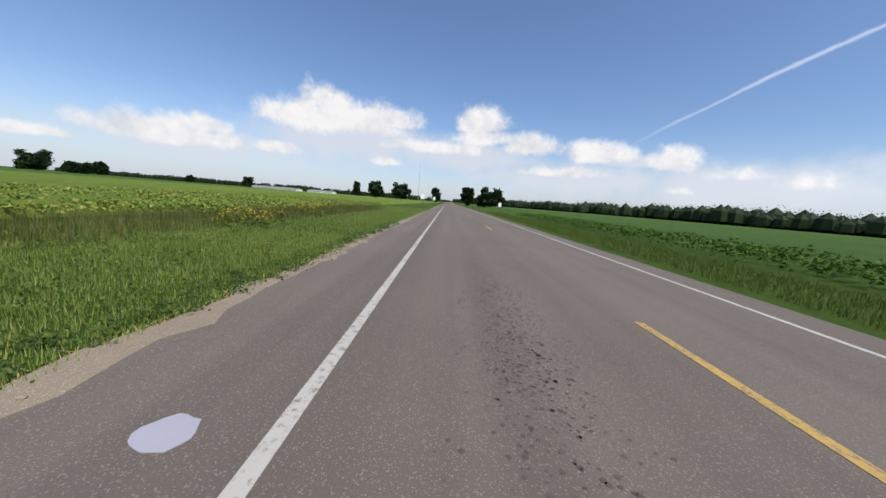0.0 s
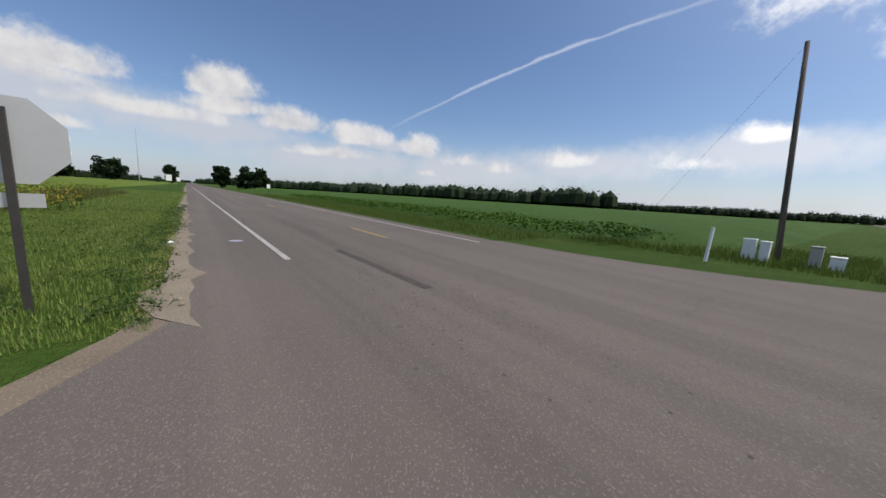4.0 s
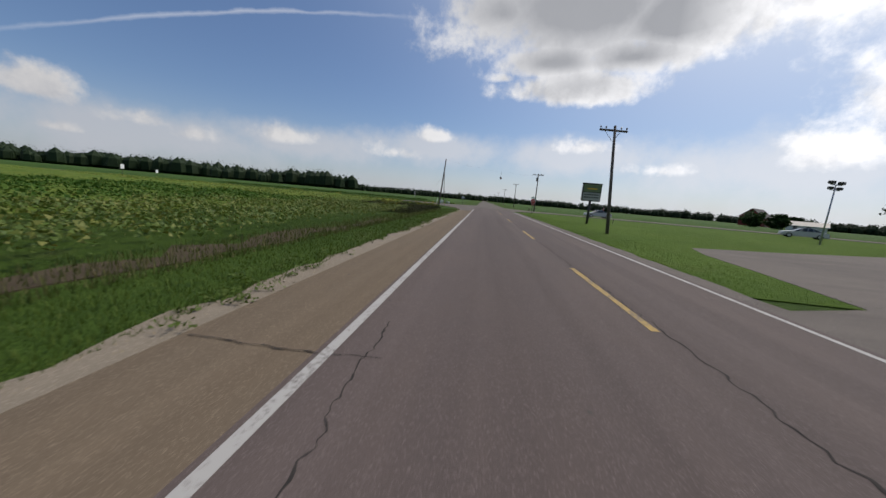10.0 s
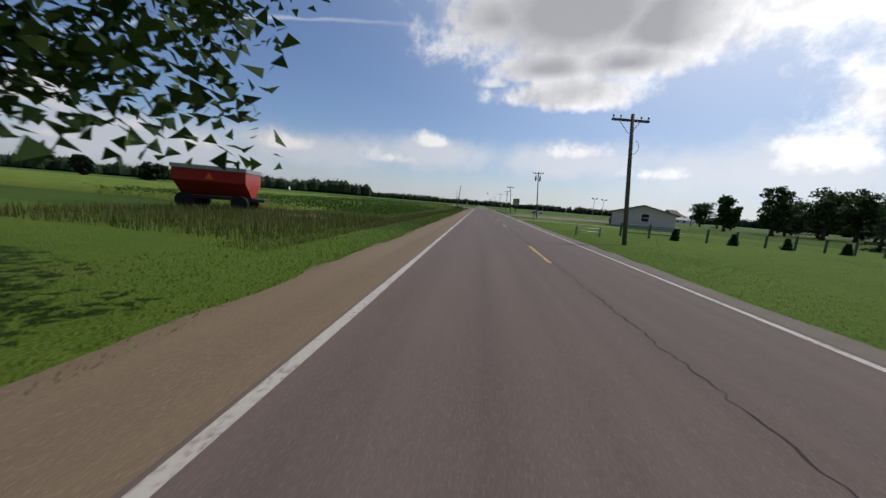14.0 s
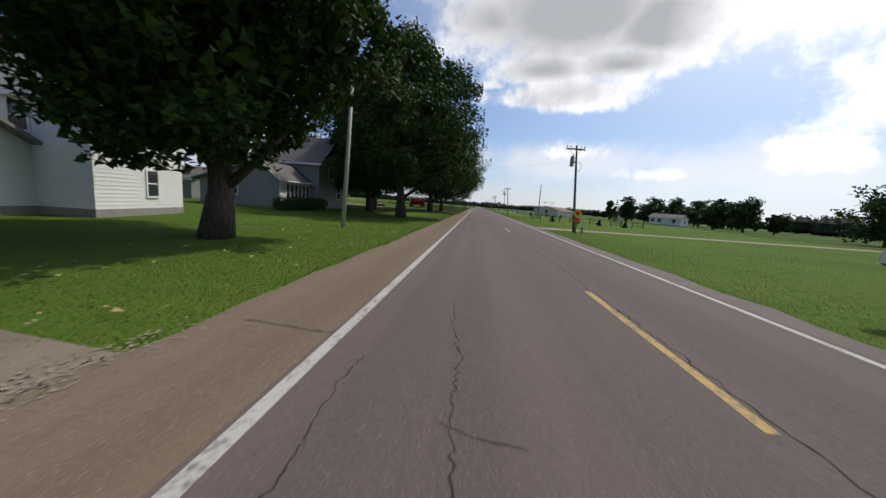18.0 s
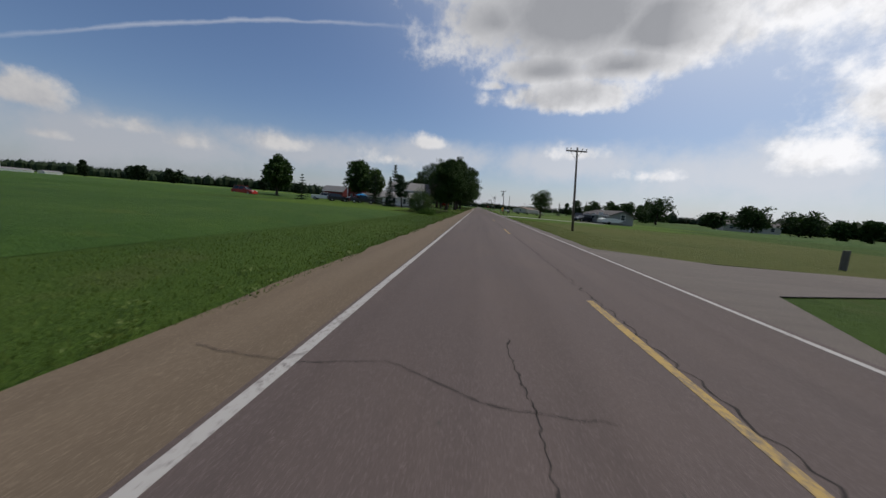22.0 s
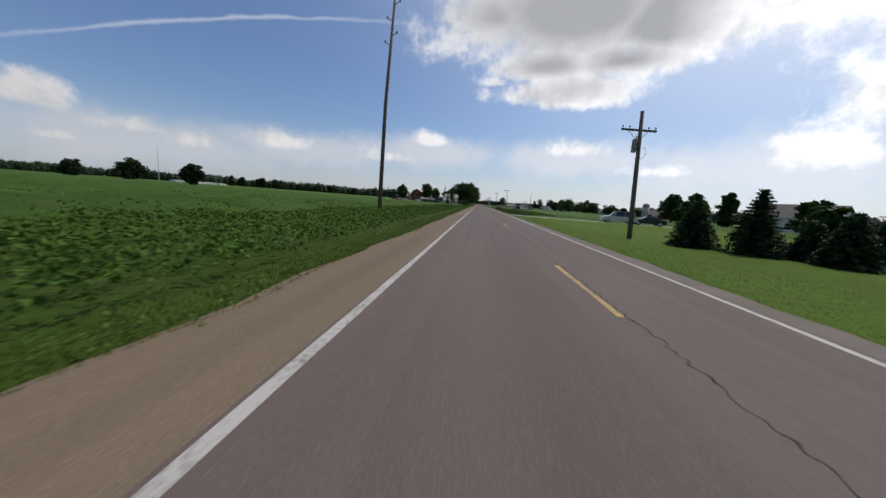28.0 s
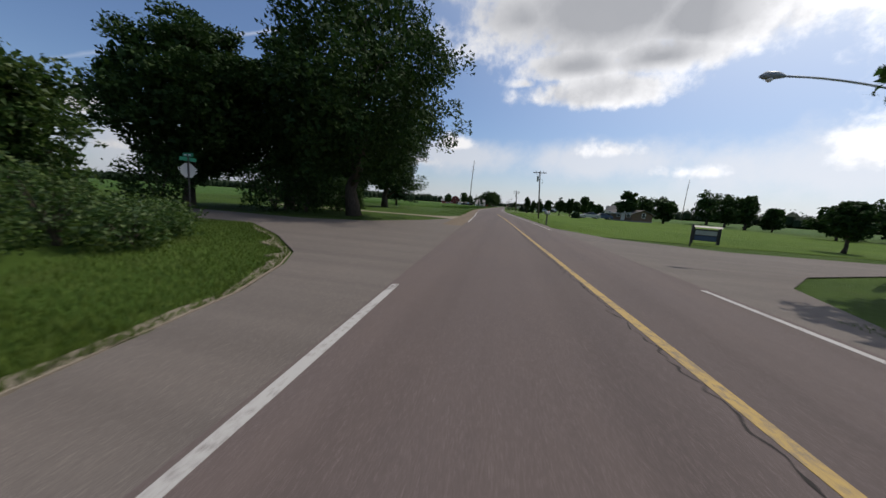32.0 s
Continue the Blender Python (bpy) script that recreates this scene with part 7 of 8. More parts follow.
part("porch_step", Shape().box(1.5, -7.5, -0.02, 2.7, -7.02, 0.2, 0.02).mesh("porch_step", "stone_base"), porch)

# grey cottage with its garage under the maples
ct = empty("cottage", *put(-16.2, -112.0), -0.05, 0, "grey gabled house with a low porch wing, dark shingle roof", "house")
gable_block(ct, 6.6, 6.0, 4.3, 6.7, "grey_siding", "shingle", 0.4, 0, 0, 0.18, 0.3)
window(ct, 0.7, 1.1, pose(3.31, -0.6, 2.9, 0, 0, 90))
window(ct, 0.8, 1.2, pose(3.31, 1.2, 1.0, 0, 0, 90))
# low wing towards the south, its ridge off the middle
WX0, WX1, WP = -4.2, 2.4, 1.0
WY0, WY1 = -7.6, -3.02
wing = part("wing_wall", Shape().prism([(WX0, 0.3), (WX1, 0.3), (WX1, 2.45), (WP, 3.5), (WX0, 1.95)], "y", WY0, WY1).mesh("wing_wall", "grey_siding"), ct)
part("plinth", Shape().box(WX0 - 0.02, WY0 - 0.02, -0.05, WX1 + 0.02, WY1, 0.3).mesh("plinth", "stone_base"), ct)
for pts in ([(WP, 3.5), (WX1 + 0.4, 2.15), (WX1 + 0.4, 2.28), (WP, 3.65)], [(WP, 3.65), (WX0 - 0.4, 1.96), (WX0 - 0.4, 1.83), (WP, 3.5)]):
    wr = part("wing_roof", Shape().prism(pts, "y", WY0 - 0.35, WY1).mesh("wing_roof", "shingle"), ct)
    (xa, za), (xb, zb) = pts[0], pts[1]
    part("bargeboard", Shape().tube([(xa, WY0 - 0.37, za + 0.02), (xb, WY0 - 0.37, zb + 0.04)], [0.06, 0.06], 4).mesh("bargeboard", "white_wood"), wr)
part("gutter", Shape().box(WX1 + 0.38, WY0 - 0.35, 2.14, WX1 + 0.47, WY1, 2.24, 0.02).mesh("gutter", "white_wood"), ct, "white gutter")
for k in range(6):
    window(ct, 0.42, 1.15, pose(WX1 + 0.01, WY0 + 1.15 + 0.62 * k, 0.85, 0, 0, 90), sash=k % 2 == 0)
door(ct, 0.75, 1.85, pose(WX1 + 0.01, WY0 + 0.5, 0.3, 0, 0, 90))
window(ct, 0.55, 0.9, pose(-1.3, WY0 - 0.01, 0.95))
part("stove_pipe", Shape().tube([(-1.9, -2.75, 4.2), (-1.9, -2.75, 6.75)], [0.10, 0.10], 10).tube([(-1.9, -2.75, 6.72), (-1.9, -2.75, 6.95)], [0.15, 0.15], 10).mesh("stove_pipe", "galv"), ct, "tall metal stove pipe")
ant = Shape().tube([(1.5, 0.0, 6.6), (1.5, 0.0, 8.5)], [0.022, 0.018], 6).tube([(0.9, 0.0, 8.35), (2.2, 0.0, 8.45)], [0.014, 0.014], 5)
for k in range(5):
    ant.tube([(1.0 + 0.27 * k, -0.45 + 0.05 * k, 8.36 + 0.02 * k), (1.0 + 0.27 * k, 0.45 - 0.05 * k, 8.36 + 0.02 * k)], [0.009, 0.009], 4)
part("antenna", ant.mesh("antenna", "galv"), ct, "thin television antenna")
gg = empty("garage", *put(-28.0, -112.0), -0.05, 0, "low grey garage with dark shingle roof behind the cottage", "garage")
gable_block(gg, 6.0, 4.6, 2.0, 3.1, "grey_siding", "shingle", 0.35, 0, 0, 0.18, 0.2)
# low white pickets beside the cottage
pf = empty("picket_fence", *put(-15.4, -121.4), -0.05, 124, "low white picket fence beside the cottage garden", "fence")
for z in (0.22, 0.52):
    part("rail", Shape().box(-5.2, -0.02, z, 0.0, 0.02, z + 0.06).mesh("rail", "white_wood"), pf)
for k in range(27):
    part("picket", Shape().prism([(-0.04, 0.06), (0.04, 0.06), (0.04, 0.64), (0, 0.71), (-0.04, 0.64)], "y", -0.045, -0.022).mesh("picket", "white_wood"), pf, "", pose(-5.15 + 0.197 * k, 0, 0))

# red gambrel barn with white trim; its long wall looks at the road
rb = empty("red_barn", *put(-44.0, -76.3), -0.05, 86, "red gambrel barn with pale metal roof and white diamond trims", "barn")
BW, BL = 5.0, 6.6
gam = [(-BW, 0.4), (BW, 0.4), (BW, 4.7), (3.3, 7.5), (0, 9.2), (-3.3, 7.5), (-BW, 4.7)]
part("wall", Shape().prism(gam, "x", -BL, BL).mesh("wall", "red_wood"), rb)
part("plinth", Shape().box(-BL - 0.03, -BW - 0.03, -0.05, BL + 0.03, BW + 0.03, 0.4).mesh("plinth", "stone_base"), rb)
for (y0, z0), (y1, z1) in (((5.35, 4.15), (3.3, 7.5)), ((3.3, 7.5), (0, 9.2)), ((-3.3, 7.5), (0, 9.2)), ((-5.35, 4.15), (-3.3, 7.5))):
    slab = [(y0, z0 + 0.03), (y1, z1 + 0.03), (y1, z1 + 0.16), (y0, z0 + 0.16)]
    roof = part("roof", Shape().prism(slab if y0 < 0 else slab[::-1], "x", -BL - 0.4, BL + 0.4).mesh("roof", "barn_roof"), rb)
    for k in range(11):
        x = -BL - 0.2 + 1.33 * k
        part("roof_seam", Shape().tube([(x, y0, z0 + 0.17), (x, y1, z1 + 0.17)], [0.025, 0.025], 4).mesh("roof_seam", "barn_roof"), roof)
for sx in (-1, 1):
    for sy in (-1, 1):
        part("corner_board", Shape().box(sx * BL - 0.14, sy * BW - 0.14, 0.4, sx * BL + 0.14, sy * BW + 0.14, 4.6).mesh("corner_board", "white_wood"), rb)
for k in range(7):
    x = -5.7 + 1.9 * k
    part("trim_board", Shape().box(x - 0.1, -BW - 0.06, 0.4, x + 0.1, -BW - 0.01, 3.9).box(x - 0.2, -BW - 0.06, 3.9, x + 0.2, -BW - 0.01, 4.15).box(x - 0.26, -BW - 0.06, 0.4, x + 0.26, -BW - 0.01, 0.62).mesh("trim_board", "white_wood"), rb)
    if k < 6:
        cx_ = x + 0.95
        o = [(cx_, 1.5), (cx_ + 0.48, 2.1), (cx_, 2.7), (cx_ - 0.48, 2.1)]
        i_ = [(cx_, 1.68), (cx_ + 0.34, 2.1), (cx_, 2.52), (cx_ - 0.34, 2.1)]
        vs = [(u, -BW - 0.05, v) for u, v in o] + [(u, -BW - 0.05, v) for u, v in i_]
        part("diamond_trim", mesh_of("diamond_trim", vs, [(j, (j + 1) % 4, 4 + (j + 1) % 4, 4 + j) for j in range(4)], "white_wood"), rb)
door(rb, 2.6, 2.8, pose(-BL - 0.03, 0.4, 0.35, 0, 0, -90), "red_wood", "barn_door")
for wy in (-2.9, 3.3):
    window(rb, 0.7, 0.9, pose(-BL - 0.02, wy, 1.5, 0, 0, -90))
window(rb, 0.8, 0.9, pose(-BL - 0.02, 0.0, 6.2, 0, 0, -90))
bwing = empty("barn_wing", *put(-54.5, -79.6), -0.05, -4, "low dark red barn wing with grey roof and white lower boards", "barn")
gable_block(bwing, 9.0, 6.0, 3.2, 5.2, "red_wood", "metal_roof", 0.35, 0, 0, 0.0, 0.3)
for k in range(7):
    part("lower_board", Shape().box(-4.2 + 1.25 * k, -3.05, 0.3, -3.3 + 1.25 * k, -3.01, 1.4).mesh("lower_board", "white_wood"), bwing)
lb = empty("milk_shed", *put(-37.5, -90.2), -0.05, 12, "small white shed with grey hipped roof beside the barn", "shed")
gable_block(lb, 5.2, 3.6, 2.1, 3.0, "white_wood", "metal_roof", 0.3, 0, 0, 0.16, 0.25)
door(lb, 0.9, 1.9, pose(-1.2, -1.82, 0.25), "white_wood", "shed_door")
window(lb, 0.9, 0.8, pose(1.1, -1.81, 1.0))


def ranch(x, y, turn, w, d, eave, ridge, wall, roof, label, wins, doors=(), name="ranch_house", along_x=True):
    ob = empty(name, *put(x, y), -0.05, turn, label, "house")
    gable_block(ob, w, d, eave, ridge, wall, roof, 0.4, 0, 0, 0.18, 0.25, along_x)
    for u in wins:
        window(ob, 1.0, 1.0, pose(u, -d / 2 - 0.01, 1.0))
    for u in doors:
        door(ob, 1.0, 2.0, pose(u, -d / 2 - 0.01, 0.25))
    window(ob, 0.9, 1.0, pose(-w / 2 - 0.01, 0.3, 1.0, 0, 0, -90))
    window(ob, 0.9, 1.0, pose(w / 2 + 0.01, 0.3, 1.0, 0, 0, 90))
    return ob


ranch(25.6, -31.6, -117, 26.0, 7.5, 2.1, 3.1, "cream", "shingle_brown", "long low pale office with brown roof beside the car park", (-7, -4.8, -2.0, 0.4, 3.2, 6.4), (-6.0, 5.0), "office_building")
ranch(24.6, -136.6, -72, 7.6, 5.6, 1.8, 2.7, "grey_siding", "shingle", "low grey ranch house with parked cars", (-2.8, -0.9, 2.9), (1.4,))
ranch(55, -41.5, -50, 8.6, 6.0, 2.5, 3.5, "white_wood", "shingle", "white low house across the lawns", (-3.2, -1.4, 2.6), (0.8,))
ranch(80, -96, -20, 14, 7.0, 2.4, 3.6, "cream", "shingle", "pale house far across the lawns", (-5, -2, 2, 5), (0.0,))
ranch(52, -254, -64, 9.0, 7.0, 3.2, 5.4, "white_wood", "shingle", "white gabled house behind young spruces", (-3, -0.6, 2.4), (1.0,), "gabled_house")
ranch(31.0, -326.4, -66, 8.0, 5.6, 1.8, 2.6, "brown_wood", "shingle", "low dark brown house with a carport", (-3, 0, 3), (1.4,), "carport_house")
ranch(96, 78, -40, 9, 6, 2.2, 3.4, "white_wood", "metal_roof", "white shed-like house beyond the road", (-2.5, 0.5), (2.0,), "farm_cottage")
ranch(31, -388, -20, 12, 7, 2.4, 3.6, "grey_siding", "shingle", "grey house at the edge of the lawn", (-4, -1, 3), (1.0,))
fb = empty("field_barn", *put(110, 115), -0.05, 35, "dark red barn with pale grey roof across the field", "barn")
gable_block(fb, 11.0, 8.0, 4.6, 8.0, "red_wood", "shingle", 0.35, 0, 0, 0.0, 0.2)
door(fb, 2.2, 2.2, pose(0, -4.03, 0.2), "red_wood", "barn_door")
sl = empty("silo", *put(77.6, -150.5), -0.05, 0, "grey concrete silo with a domed cap", "silo")
part("shaft", Shape().lathe(0, 0, [(1.6, 0), (1.6, 6.4)] + [(1.64 if k % 2 else 1.6, 0.4 + 0.5 * k) for k in range(0)], 20).mesh("shaft", "concrete", True), sl)
part("dome", Shape().lathe(0, 0, [(1.65, 6.4), (1.5, 7.1), (1.0, 7.7), (0.3, 8.0)], 20).mesh("dome", "metal_roof", True), sl)
for k in range(8):
    part("hoop", Shape().lathe(0, 0, [(1.63, 0.6 + 0.75 * k), (1.63, 0.66 + 0.75 * k)], 20).mesh("hoop", "dark_metal"), sl)
fb2 = empty("field_barn", *put(84.5, -147), -0.05, -40, "dark red barn beside the silo", "barn")
gable_block(fb2, 9.0, 7.0, 2.8, 4.8, "red_wood", "shingle", 0.35, 0, 0, 0.0, 0.2)
door(fb2, 2.2, 2.2, pose(0, -3.53, 0.2), "white_wood", "barn_door")
for k, (x, y, w) in enumerate(((-217, -83, 34), (-226, -62, 10), (-222, -52, 7))):
    g_ = empty("farm_shed", *put(x, y), -0.05, 80, "long low white farm shed far across the field", "shed", "far white sheds")
    gable_block(g_, w, 7.0, 1.5, 2.2, "white_wood", "metal_roof", 0.3, 0, 0, 0.0, 0.2)


# ---- vehicles ----
def vehicle(x, y, turn, kind, paint, label, group="", z=0.0):
    """Car, van or pickup from a side profile, with wheels, glass and lamps; it faces local +x."""
    length, width, height = {"sedan": (4.6, 1.75, 1.42), "suv": (4.6, 1.85, 1.75), "van": (4.9, 1.9, 1.8), "pickup": (5.4, 1.9, 1.82)}[kind]
    ob = empty({"sedan": "car", "suv": "suv", "van": "van", "pickup": "pickup_truck"}[kind], *put(x, y), z, turn, label, "truck" if kind == "pickup" else "car", group)
    L, W, Hh = length / 2, width / 2, height
    body = [(-L, 0.38), (-L + 0.08, 0.30), (L - 0.08, 0.28), (L, 0.42), (L - 0.02, 0.66), (L - 0.25, 0.80)]
    if kind == "sedan":
        body += [(L - 1.15, 0.92), (-L + 0.75, 0.98), (-L + 0.05, 0.92)]
        cab = [(L - 1.25, 0.93), (L - 2.05, Hh - 0.04), (L - 2.5, Hh), (-L + 1.55, Hh - 0.02), (-L + 0.65, 0.98)]
    elif kind == "pickup":
        body = [(-L, 0.5), (-L + 0.08, 0.42), (L - 0.08, 0.40), (L, 0.55), (L, 0.95), (L - 0.2, 1.06), (L - 1.25, 1.14), (-L, 1.12)]
        cab = [(L - 1.35, 1.13), (L - 1.95, Hh - 0.03), (L - 2.3, Hh), (-L + 2.1, Hh - 0.02), (-L + 1.95, 1.12)]
    else:
        body = [(-L, 0.42), (-L + 0.08, 0.34), (L - 0.08, 0.32), (L, 0.48), (L - 0.02, 0.8), (L - 0.3, 0.95), (L - 1.05, 1.05), (-L, 1.05)]
        cab = [(L - 1.1, 1.05), (L - 1.85, Hh - 0.04), (L - 2.2, Hh), (-L + 0.5, Hh - 0.02), (-L + 0.1, 1.05)]

    def hull(outline, w, name, mat, inset=0.0, parent=ob, label_="", tuck=0.0):
        cx = sum(p[0] for p in outline) / len(outline)
        cz = sum(p[1] for p in outline) / len(outline)
        rows = []
        for yy, sc in ((-w, 0.965), (-w + 0.06, 1.0), (w - 0.06, 1.0), (w, 0.965)):
            rows.append([(cx + (p[0] - cx) * sc, yy * (1 - tuck * max(0.0, (p[1] - 0.9)) / 0.9), cz + (p[1] - cz) * sc) for p in outline])
        n = len(outline)
        vs = [v for r_ in rows for v in r_]
        fs = [tuple(range(n)), tuple(range(4 * n - 1, 3 * n - 1, -1))]
        for k in range(3):
            for j in range(n):
                fs.append((k * n + j, (k + 1) * n + j, (k + 1) * n + (j + 1) % n, k * n + (j + 1) % n))
        me = mesh_of(name, vs, fs, mat)
        b_ = bmesh.new()
        b_.from_mesh(me)
        bmesh.ops.recalc_face_normals(b_, faces=b_.faces)
        b_.to_mesh(me)
        b_.free()
        return part(name, me, parent, label_)

    bd = hull(body, W, "body", "car_" + paint)
    gl = hull(cab, W - 0.10, "window_band", "glass", tuck=0.25)
    zt = max(p[1] for p in cab)
    rx0, rx1 = min(p[0] for p in cab if p[1] > zt - 0.06), max(p[0] for p in cab if p[1] > zt - 0.06)
    part("roof_panel", Shape().box(rx0 - 0.05, -W + 0.24, zt - 0.01, rx1 + 0.05, W - 0.24, zt + 0.03, 0.012).mesh("roof_panel", "car_" + paint), ob)
    for sy in (-1, 1):
        for px0 in (rx1 - 0.1, (rx0 + rx1) / 2, rx0 + 0.1):
            lean_ = 0.32 if px0 > (rx0 + rx1) / 2 + 0.1 else (-0.28 if px0 < (rx0 + rx1) / 2 - 0.1 else 0.0)
            part("pillar", Shape().tube([(px0 + lean_, sy * (W - 0.09), body[-1][1] - 0.03), (px0, sy * (W - 0.24), zt)], [0.035, 0.03], 5).mesh("pillar", "car_" + paint), ob)
    if kind == "pickup":
        part("bed_hollow", Shape().box(-L + 0.08, -W + 0.12, 1.10, -L + 1.85, W - 0.12, 1.135).mesh("bed_hollow", "black"), ob, "dark open load bed")
    rw = 0.36 if kind == "pickup" else 0.32
    for sx in (-L + 0.85, L - 0.85):
        for sy in (-1, 1):
            wl = part("wheel", Shape().tube([(sx, sy * (W - 0.2), rw), (sx, sy * (W + 0.02), rw)], [rw, rw], 18).mesh("wheel", "tyre"), ob)
            part("rim", Shape().tube([(sx, sy * (W + 0.015), rw), (sx, sy * (W + 0.035), rw)], [rw * 0.6, rw * 0.52], 14).mesh("rim", "rim"), wl)
    for sy in (-1, 1):
        zl = 0.68 if kind == "sedan" else 0.85
        part("headlight", Shape().box(L - 0.12, sy * (W - 0.32) - 0.17, zl - 0.07, L + 0.012, sy * (W - 0.32) + 0.17, zl + 0.07, 0.02).mesh("headlight", "lamp_clear"), ob)
        part("tail_light", Shape().box(-L - 0.012, sy * (W - 0.25) - 0.14, zl - 0.08, -L + 0.1, sy * (W - 0.25) + 0.14, zl + 0.1, 0.02).mesh("tail_light", "lamp_red"), ob)
        part("mirror", Shape().box(rx1 + 0.15, sy * (W + 0.02) - 0.09, body[-1][1] + 0.02, rx1 + 0.27, sy * (W + 0.02) + 0.09, body[-1][1] + 0.16, 0.02).mesh("mirror", "car_" + paint), ob)
    part("front_bumper", Shape().box(L - 0.1, -W + 0.08, 0.32, L + 0.06, W - 0.08, 0.5, 0.03).mesh("front_bumper", "black" if kind == "pickup" else "car_" + paint), ob)
    part("rear_bumper", Shape().box(-L - 0.06, -W + 0.08, 0.34, -L + 0.1, W - 0.08, 0.52, 0.03).mesh("rear_bumper", "galv" if kind == "pickup" else "car_" + paint), ob)
    return ob


vehicle(19.6, 28.2, 182, "sedan", "silver", "silver sedan on the first road near the crossing")
vehicle(40, 15, 150, "sedan", "silver", "pale car parked beyond the lawn")
vehicle(-32.4, -134.4, 10, "pickup", "white", "white pickup truck parked beside the farmhouse", "vehicles in the farmyard")
vehicle(-29.7, -134.0, 40, "suv", "dark", "dark sport utility parked beside the farmhouse", "vehicles in the farmyard")
vehicle(-24.0, -134.4, 20, "pickup", "dark", "dark pickup truck beside the white house", "vehicles in the farmyard")
vehicle(-27.0, -132.0, 30, "sedan", "maroon", "dark red car parked in the farmyard", "vehicles in the farmyard")
vehicle(-44, -143, 0, "suv", "red", "red farm vehicle parked under a tree", "vehicles in the farmyard")
vehicle(20.2, -134.0, 240, "pickup", "dark", "black pickup truck on the concrete drive", "vehicles on the ranch drive")
vehicle(20.0, -136.8, 215, "sedan", "dark", "dark car on the concrete drive", "vehicles on the ranch drive")
vehicle(25.0, -131.4, 200, "sedan", "white", "white car on the concrete drive", "vehicles on the ranch drive")
vehicle(19.5, -264.0, 170, "van", "silver", "silver minivan on the pale drive", "vehicles on the pale drive")
vehicle(23.2, -264.4, 170, "sedan", "dark", "dark car on the pale drive", "vehicles on the pale drive")
vehicle(22.0, -330.6, 190, "sedan", "silver", "silver car in front of the dark house", "vehicles by the carport")
vehicle(24.6, -330.0, 190, "sedan", "blue", "dark blue car in front of the dark house", "vehicles by the carport")
vehicle(20.6, -34.6, 55, "suv", "dark", "dark car parked beside the office", "vehicles by the office")
vehicle(19.8, -37.2, 55, "sedan", "dark", "dark car parked beside the office", "vehicles by the office")
bt = empty("boat_trailer", *put(23.6, -140.2), -0.03, 15, "white covered boat on a trailer", "boat")
part("hull", Shape().prism([(-2.2, 0.9), (-2.1, 0.45), (1.6, 0.45), (2.5, 0.98)], "y", -0.8, 0.8).mesh("hull", "car_white"), bt)
part("cover", Shape().prism([(-2.2, 0.92), (2.4, 1.0), (0.5, 1.25), (-1.2, 1.25)], "y", -0.75, 0.75).mesh("cover", "white_metal"), bt)
part("frame", Shape().box(-2.0, -0.6, 0.34, 2.9, 0.6, 0.42).mesh("frame", "galv"), bt)
for sy in (-0.75, 0.75):
    part("wheel", Shape().tube([(-0.6, sy - 0.09, 0.28), (-0.6, sy + 0.09, 0.28)], [0.28, 0.28], 14).mesh("wheel", "tyre"), bt)

# red grain wagon in the low field corner
wg = empty("grain_wagon", *put(-13.3, -69.4), -0.05, 20, "red gravity grain wagon with slow-vehicle triangle", "wagon")
hop = [(-1.3, 2.1), (1.3, 2.1), (1.3, 1.5), (0.35, 0.75), (-0.35, 0.75), (-1.3, 1.5)]
part("hopper", Shape().prism(hop, "x", -1.7, 1.7).mesh("hopper", "car_red"), wg)
part("rim_board", Shape().box(-1.75, -1.35, 2.1, 1.75, 1.35, 2.3).mesh("rim_board", "galv"), wg)
part("triangle", Shape().prism([(-0.2, 1.6), (0.2, 1.6), (0, 1.95)], "y", -1.34, -1.31).mesh("triangle", "sign_orange"), wg, "orange slow-vehicle triangle")
part("chassis", Shape().box(-1.8, -0.5, 0.55, 2.4, 0.5, 0.72).mesh("chassis", "dark_metal"), wg)
for sx in (-1.3, 1.3):
    for sy in (-0.95, 0.95):
        part("wheel", Shape().tube([(sx, sy - 0.14, 0.42), (sx, sy + 0.14, 0.42)], [0.42, 0.42], 16).mesh("wheel", "tyre"), wg)
# blue pool canopy behind the farmhouse
cp = empty("garden_canopy", *put(-25.9, -129.5), -0.05, 0, "small bright blue garden canopy on poles", "canopy")
for sx in (-1.1, 1.1):
    for sy in (-1.1, 1.1):
        part("leg", Shape().tube([(sx, sy, 0), (sx, sy, 1.9)], [0.025, 0.025], 6).mesh("leg", "galv"), cp)
part("cover", Shape().quadmesh([(-1.3, -1.3, 1.85), (1.3, -1.3, 1.85), (1.3, 1.3, 1.85), (-1.3, 1.3, 1.85), (0, 0, 2.4)], [(0, 1, 4), (1, 2, 4), (2, 3, 4), (3, 0, 4), (3, 2, 1, 0)]).mesh("cover", "tarp"), cp)

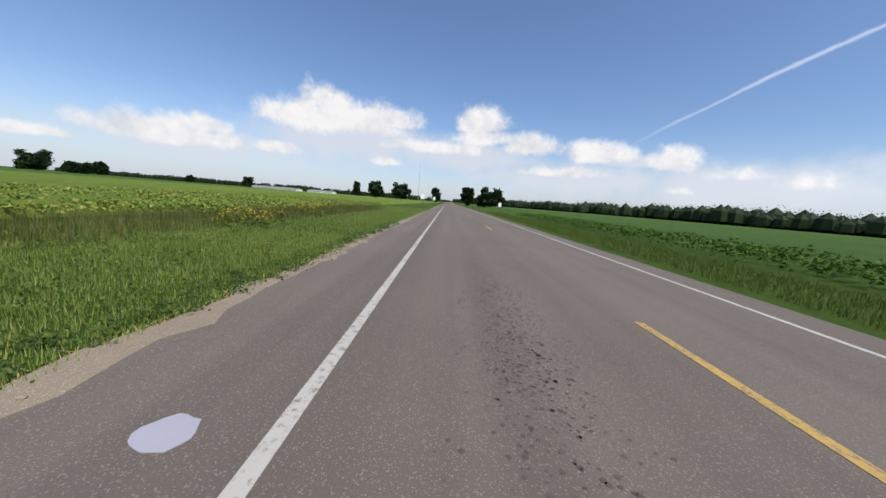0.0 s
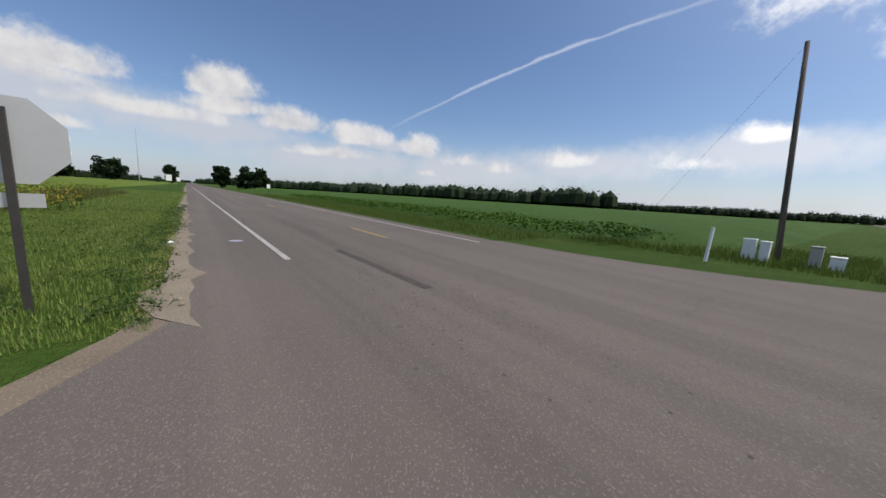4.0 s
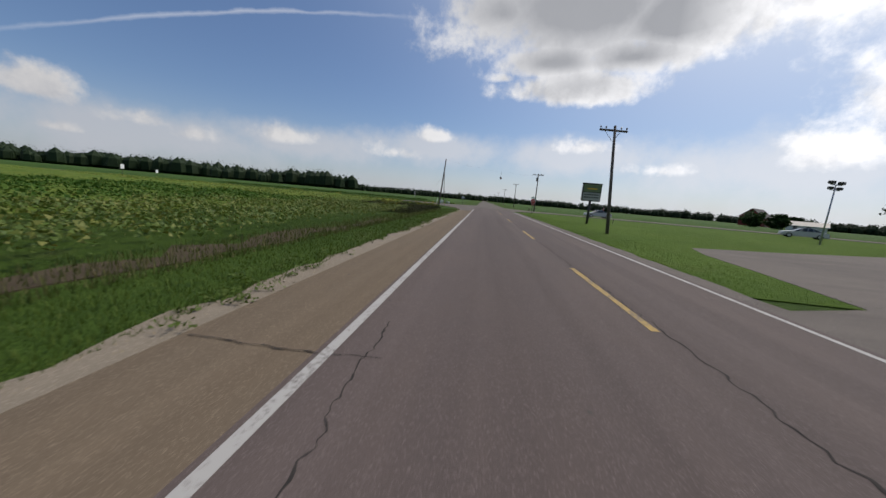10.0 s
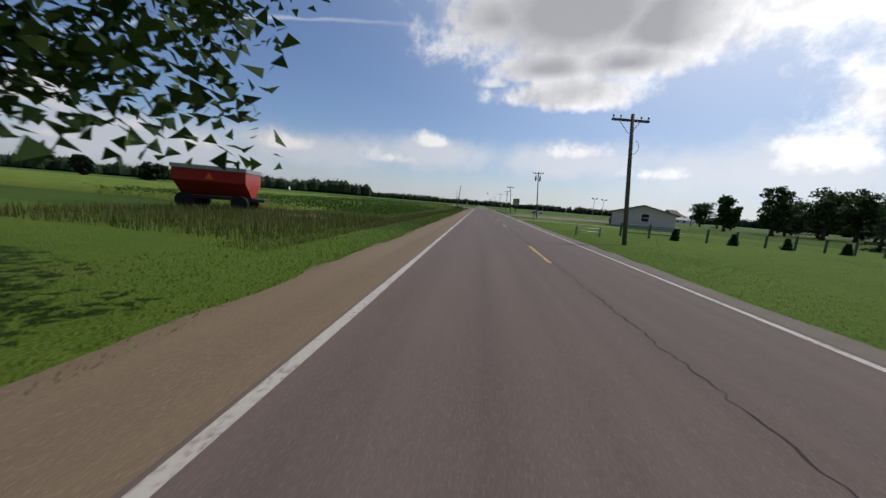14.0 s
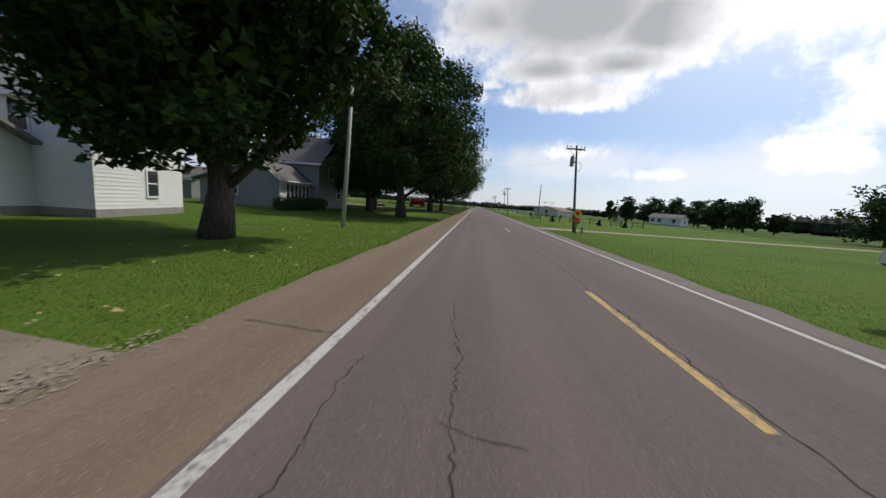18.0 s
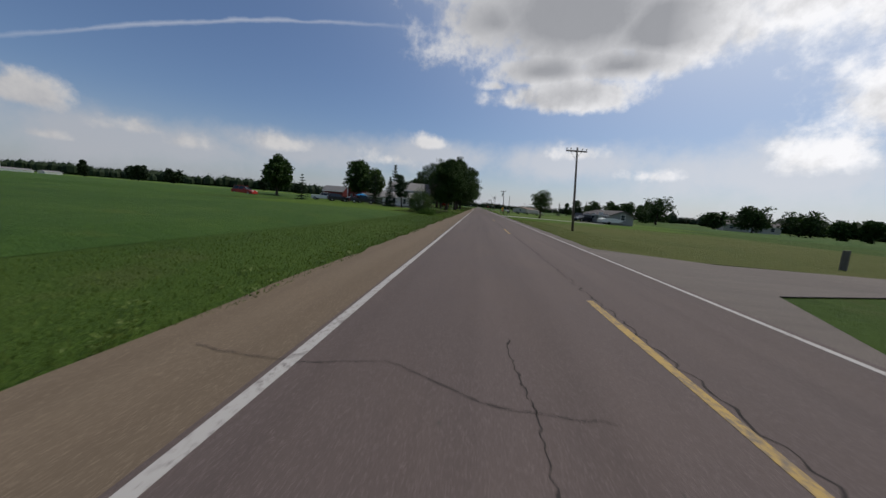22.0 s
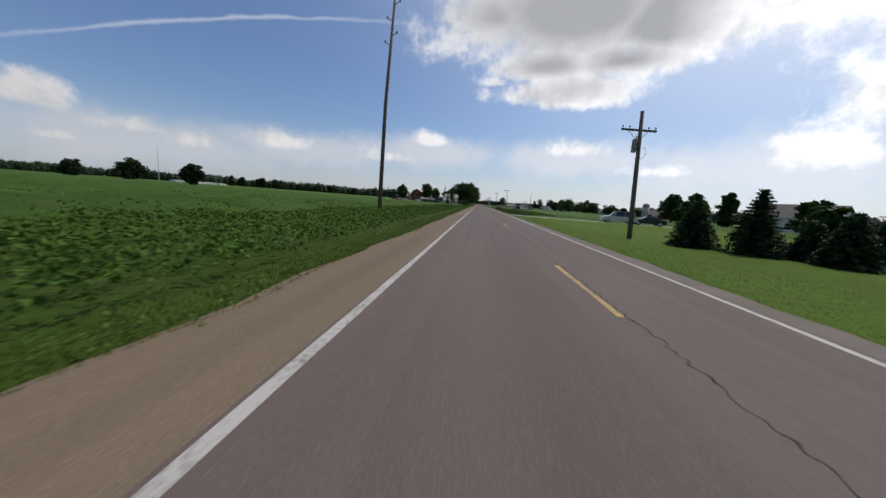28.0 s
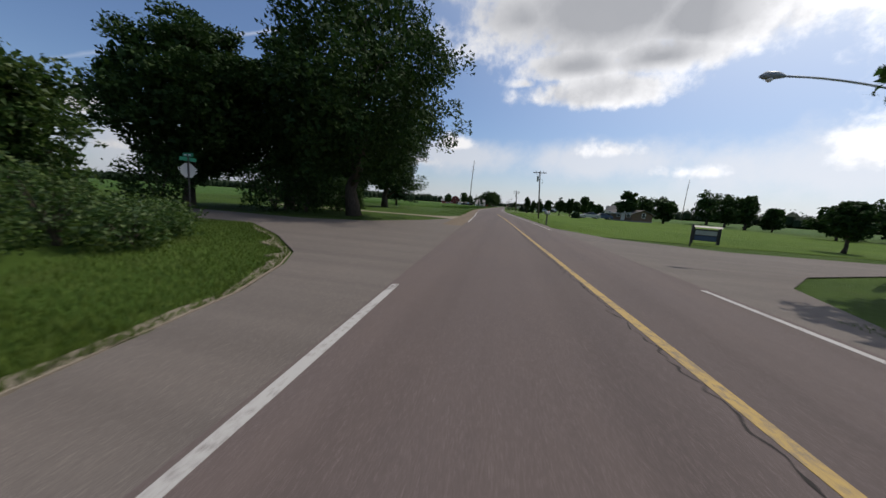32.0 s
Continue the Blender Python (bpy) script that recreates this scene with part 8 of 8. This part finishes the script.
# street lamp by the eastern side road
sx_, sy_ = put(16.3, -391.0)
lamp = empty("street_lamp", sx_, sy_, -0.05, 0, "cobra-head street lamp on a tall wooden pole", "street lamp")
part("pole", Shape().tube([(0, 0, 0), (0, 0, 7.6)], [0.14, 0.10], 10).mesh("pole", "pole", True), lamp)
pts = [Vector((-0.05 - 4.4 * t, 0.1 * t, 5.5 + 0.75 * math.sin(t * 1.5))) for t in np.linspace(0, 1, 9)]
arm_ = part("arm", Shape().tube(pts, [0.035] * 9, 8).mesh("arm", "galv", True), lamp)
e_ = pts[-1]
part("lamp_head", Shape().tube([e_ + Vector((0.1, 0, 0)), e_ + Vector((-0.15, 0, 0.03)), e_ + Vector((-0.45, 0, 0.02)), e_ + Vector((-0.62, 0, -0.02))], [0.05, 0.12, 0.13, 0.04], 10).mesh("lamp_head", "grey_can", True), arm_)
part("lens", Shape().lathe(e_.x - 0.33, e_.y, [(0.10, e_.z - 0.08), (0.09, e_.z - 0.14), (0.04, e_.z - 0.18)], 12).mesh("lens", "lamp_clear", True), arm_)
# twin floodlights of the car park
for x, y in ((28.4, 0.2), (32.1, 4.2)):
    fl = empty("floodlight_pole", *put(x, y), -0.05, 20, "slim car-park pole with two floodlights", "street lamp", "car-park floodlights")
    part("pole", Shape().tube([(0, 0, 0), (0, 0, 5.6)], [0.07, 0.05], 8).mesh("pole", "galv", True), fl)
    part("crossbar", Shape().box(-0.7, -0.04, 5.5, 0.7, 0.04, 5.58).mesh("crossbar", "galv"), fl)
    for sx in (-0.65, 0.65):
        part("floodlight", Shape().box(sx - 0.22, -0.2, 5.58, sx + 0.22, 0.14, 5.86, 0.04).mesh("floodlight", "dark_metal"), fl)
# radio mast far off
ms = empty("radio_mast", *put(-330, -6), 0, 0, "thin lattice radio mast far across the fields", "mast")
part("lattice", Shape().tube([(0, 0, 0), (0, 0, 40)], [0.35, 0.12], 4).mesh("lattice", "galv"), ms)
for k in range(5):
    part("crosspiece", Shape().box(-0.6, -0.05, 7 * k + 6, 0.6, 0.05, 7 * k + 6.2).mesh("crosspiece", "galv"), ms)

# ---- stones and scraps on the verges ----
rs = np.random.default_rng(77)


def stone(x, y, q, mat, name, label, category):
    b_ = bmesh.new()
    bmesh.ops.create_icosphere(b_, subdivisions=1, radius=q)
    for v in b_.verts:
        v.co *= 0.75 + 0.5 * float(rs.random())
        v.co.z *= 0.55
    me = bpy.data.meshes.new(name)
    b_.to_mesh(me)
    b_.free()
    me.materials.append(M[mat])
    ob = new(name, me)
    ob.matrix_basis = pose(x, y, q * 0.28, 0, 0, float(rs.uniform(0, 360)))
    return tagged(ob, label, category, "stones on the verge")


stone(*put(-15.6, 24.42), 0.07, "sign_white", "pale_stone", "pale stone on the sandy road edge", "stone")
for k in range(26):
    y = float(rs.uniform(-60, 12))
    stone((-2.75 + 0.15 * float(rs.normal())) * K, y * K, float(rs.uniform(0.02, 0.05)), "gravel", "stone", "small loose stone on the sandy edge", "stone")
for k in range(26):
    x = float(rs.uniform(-34, -10))
    stone(x * K, (R1S - 0.32 + 0.12 * float(rs.normal())) * K, float(rs.uniform(0.02, 0.05)), "gravel", "stone", "small loose stone on the sandy edge", "stone")
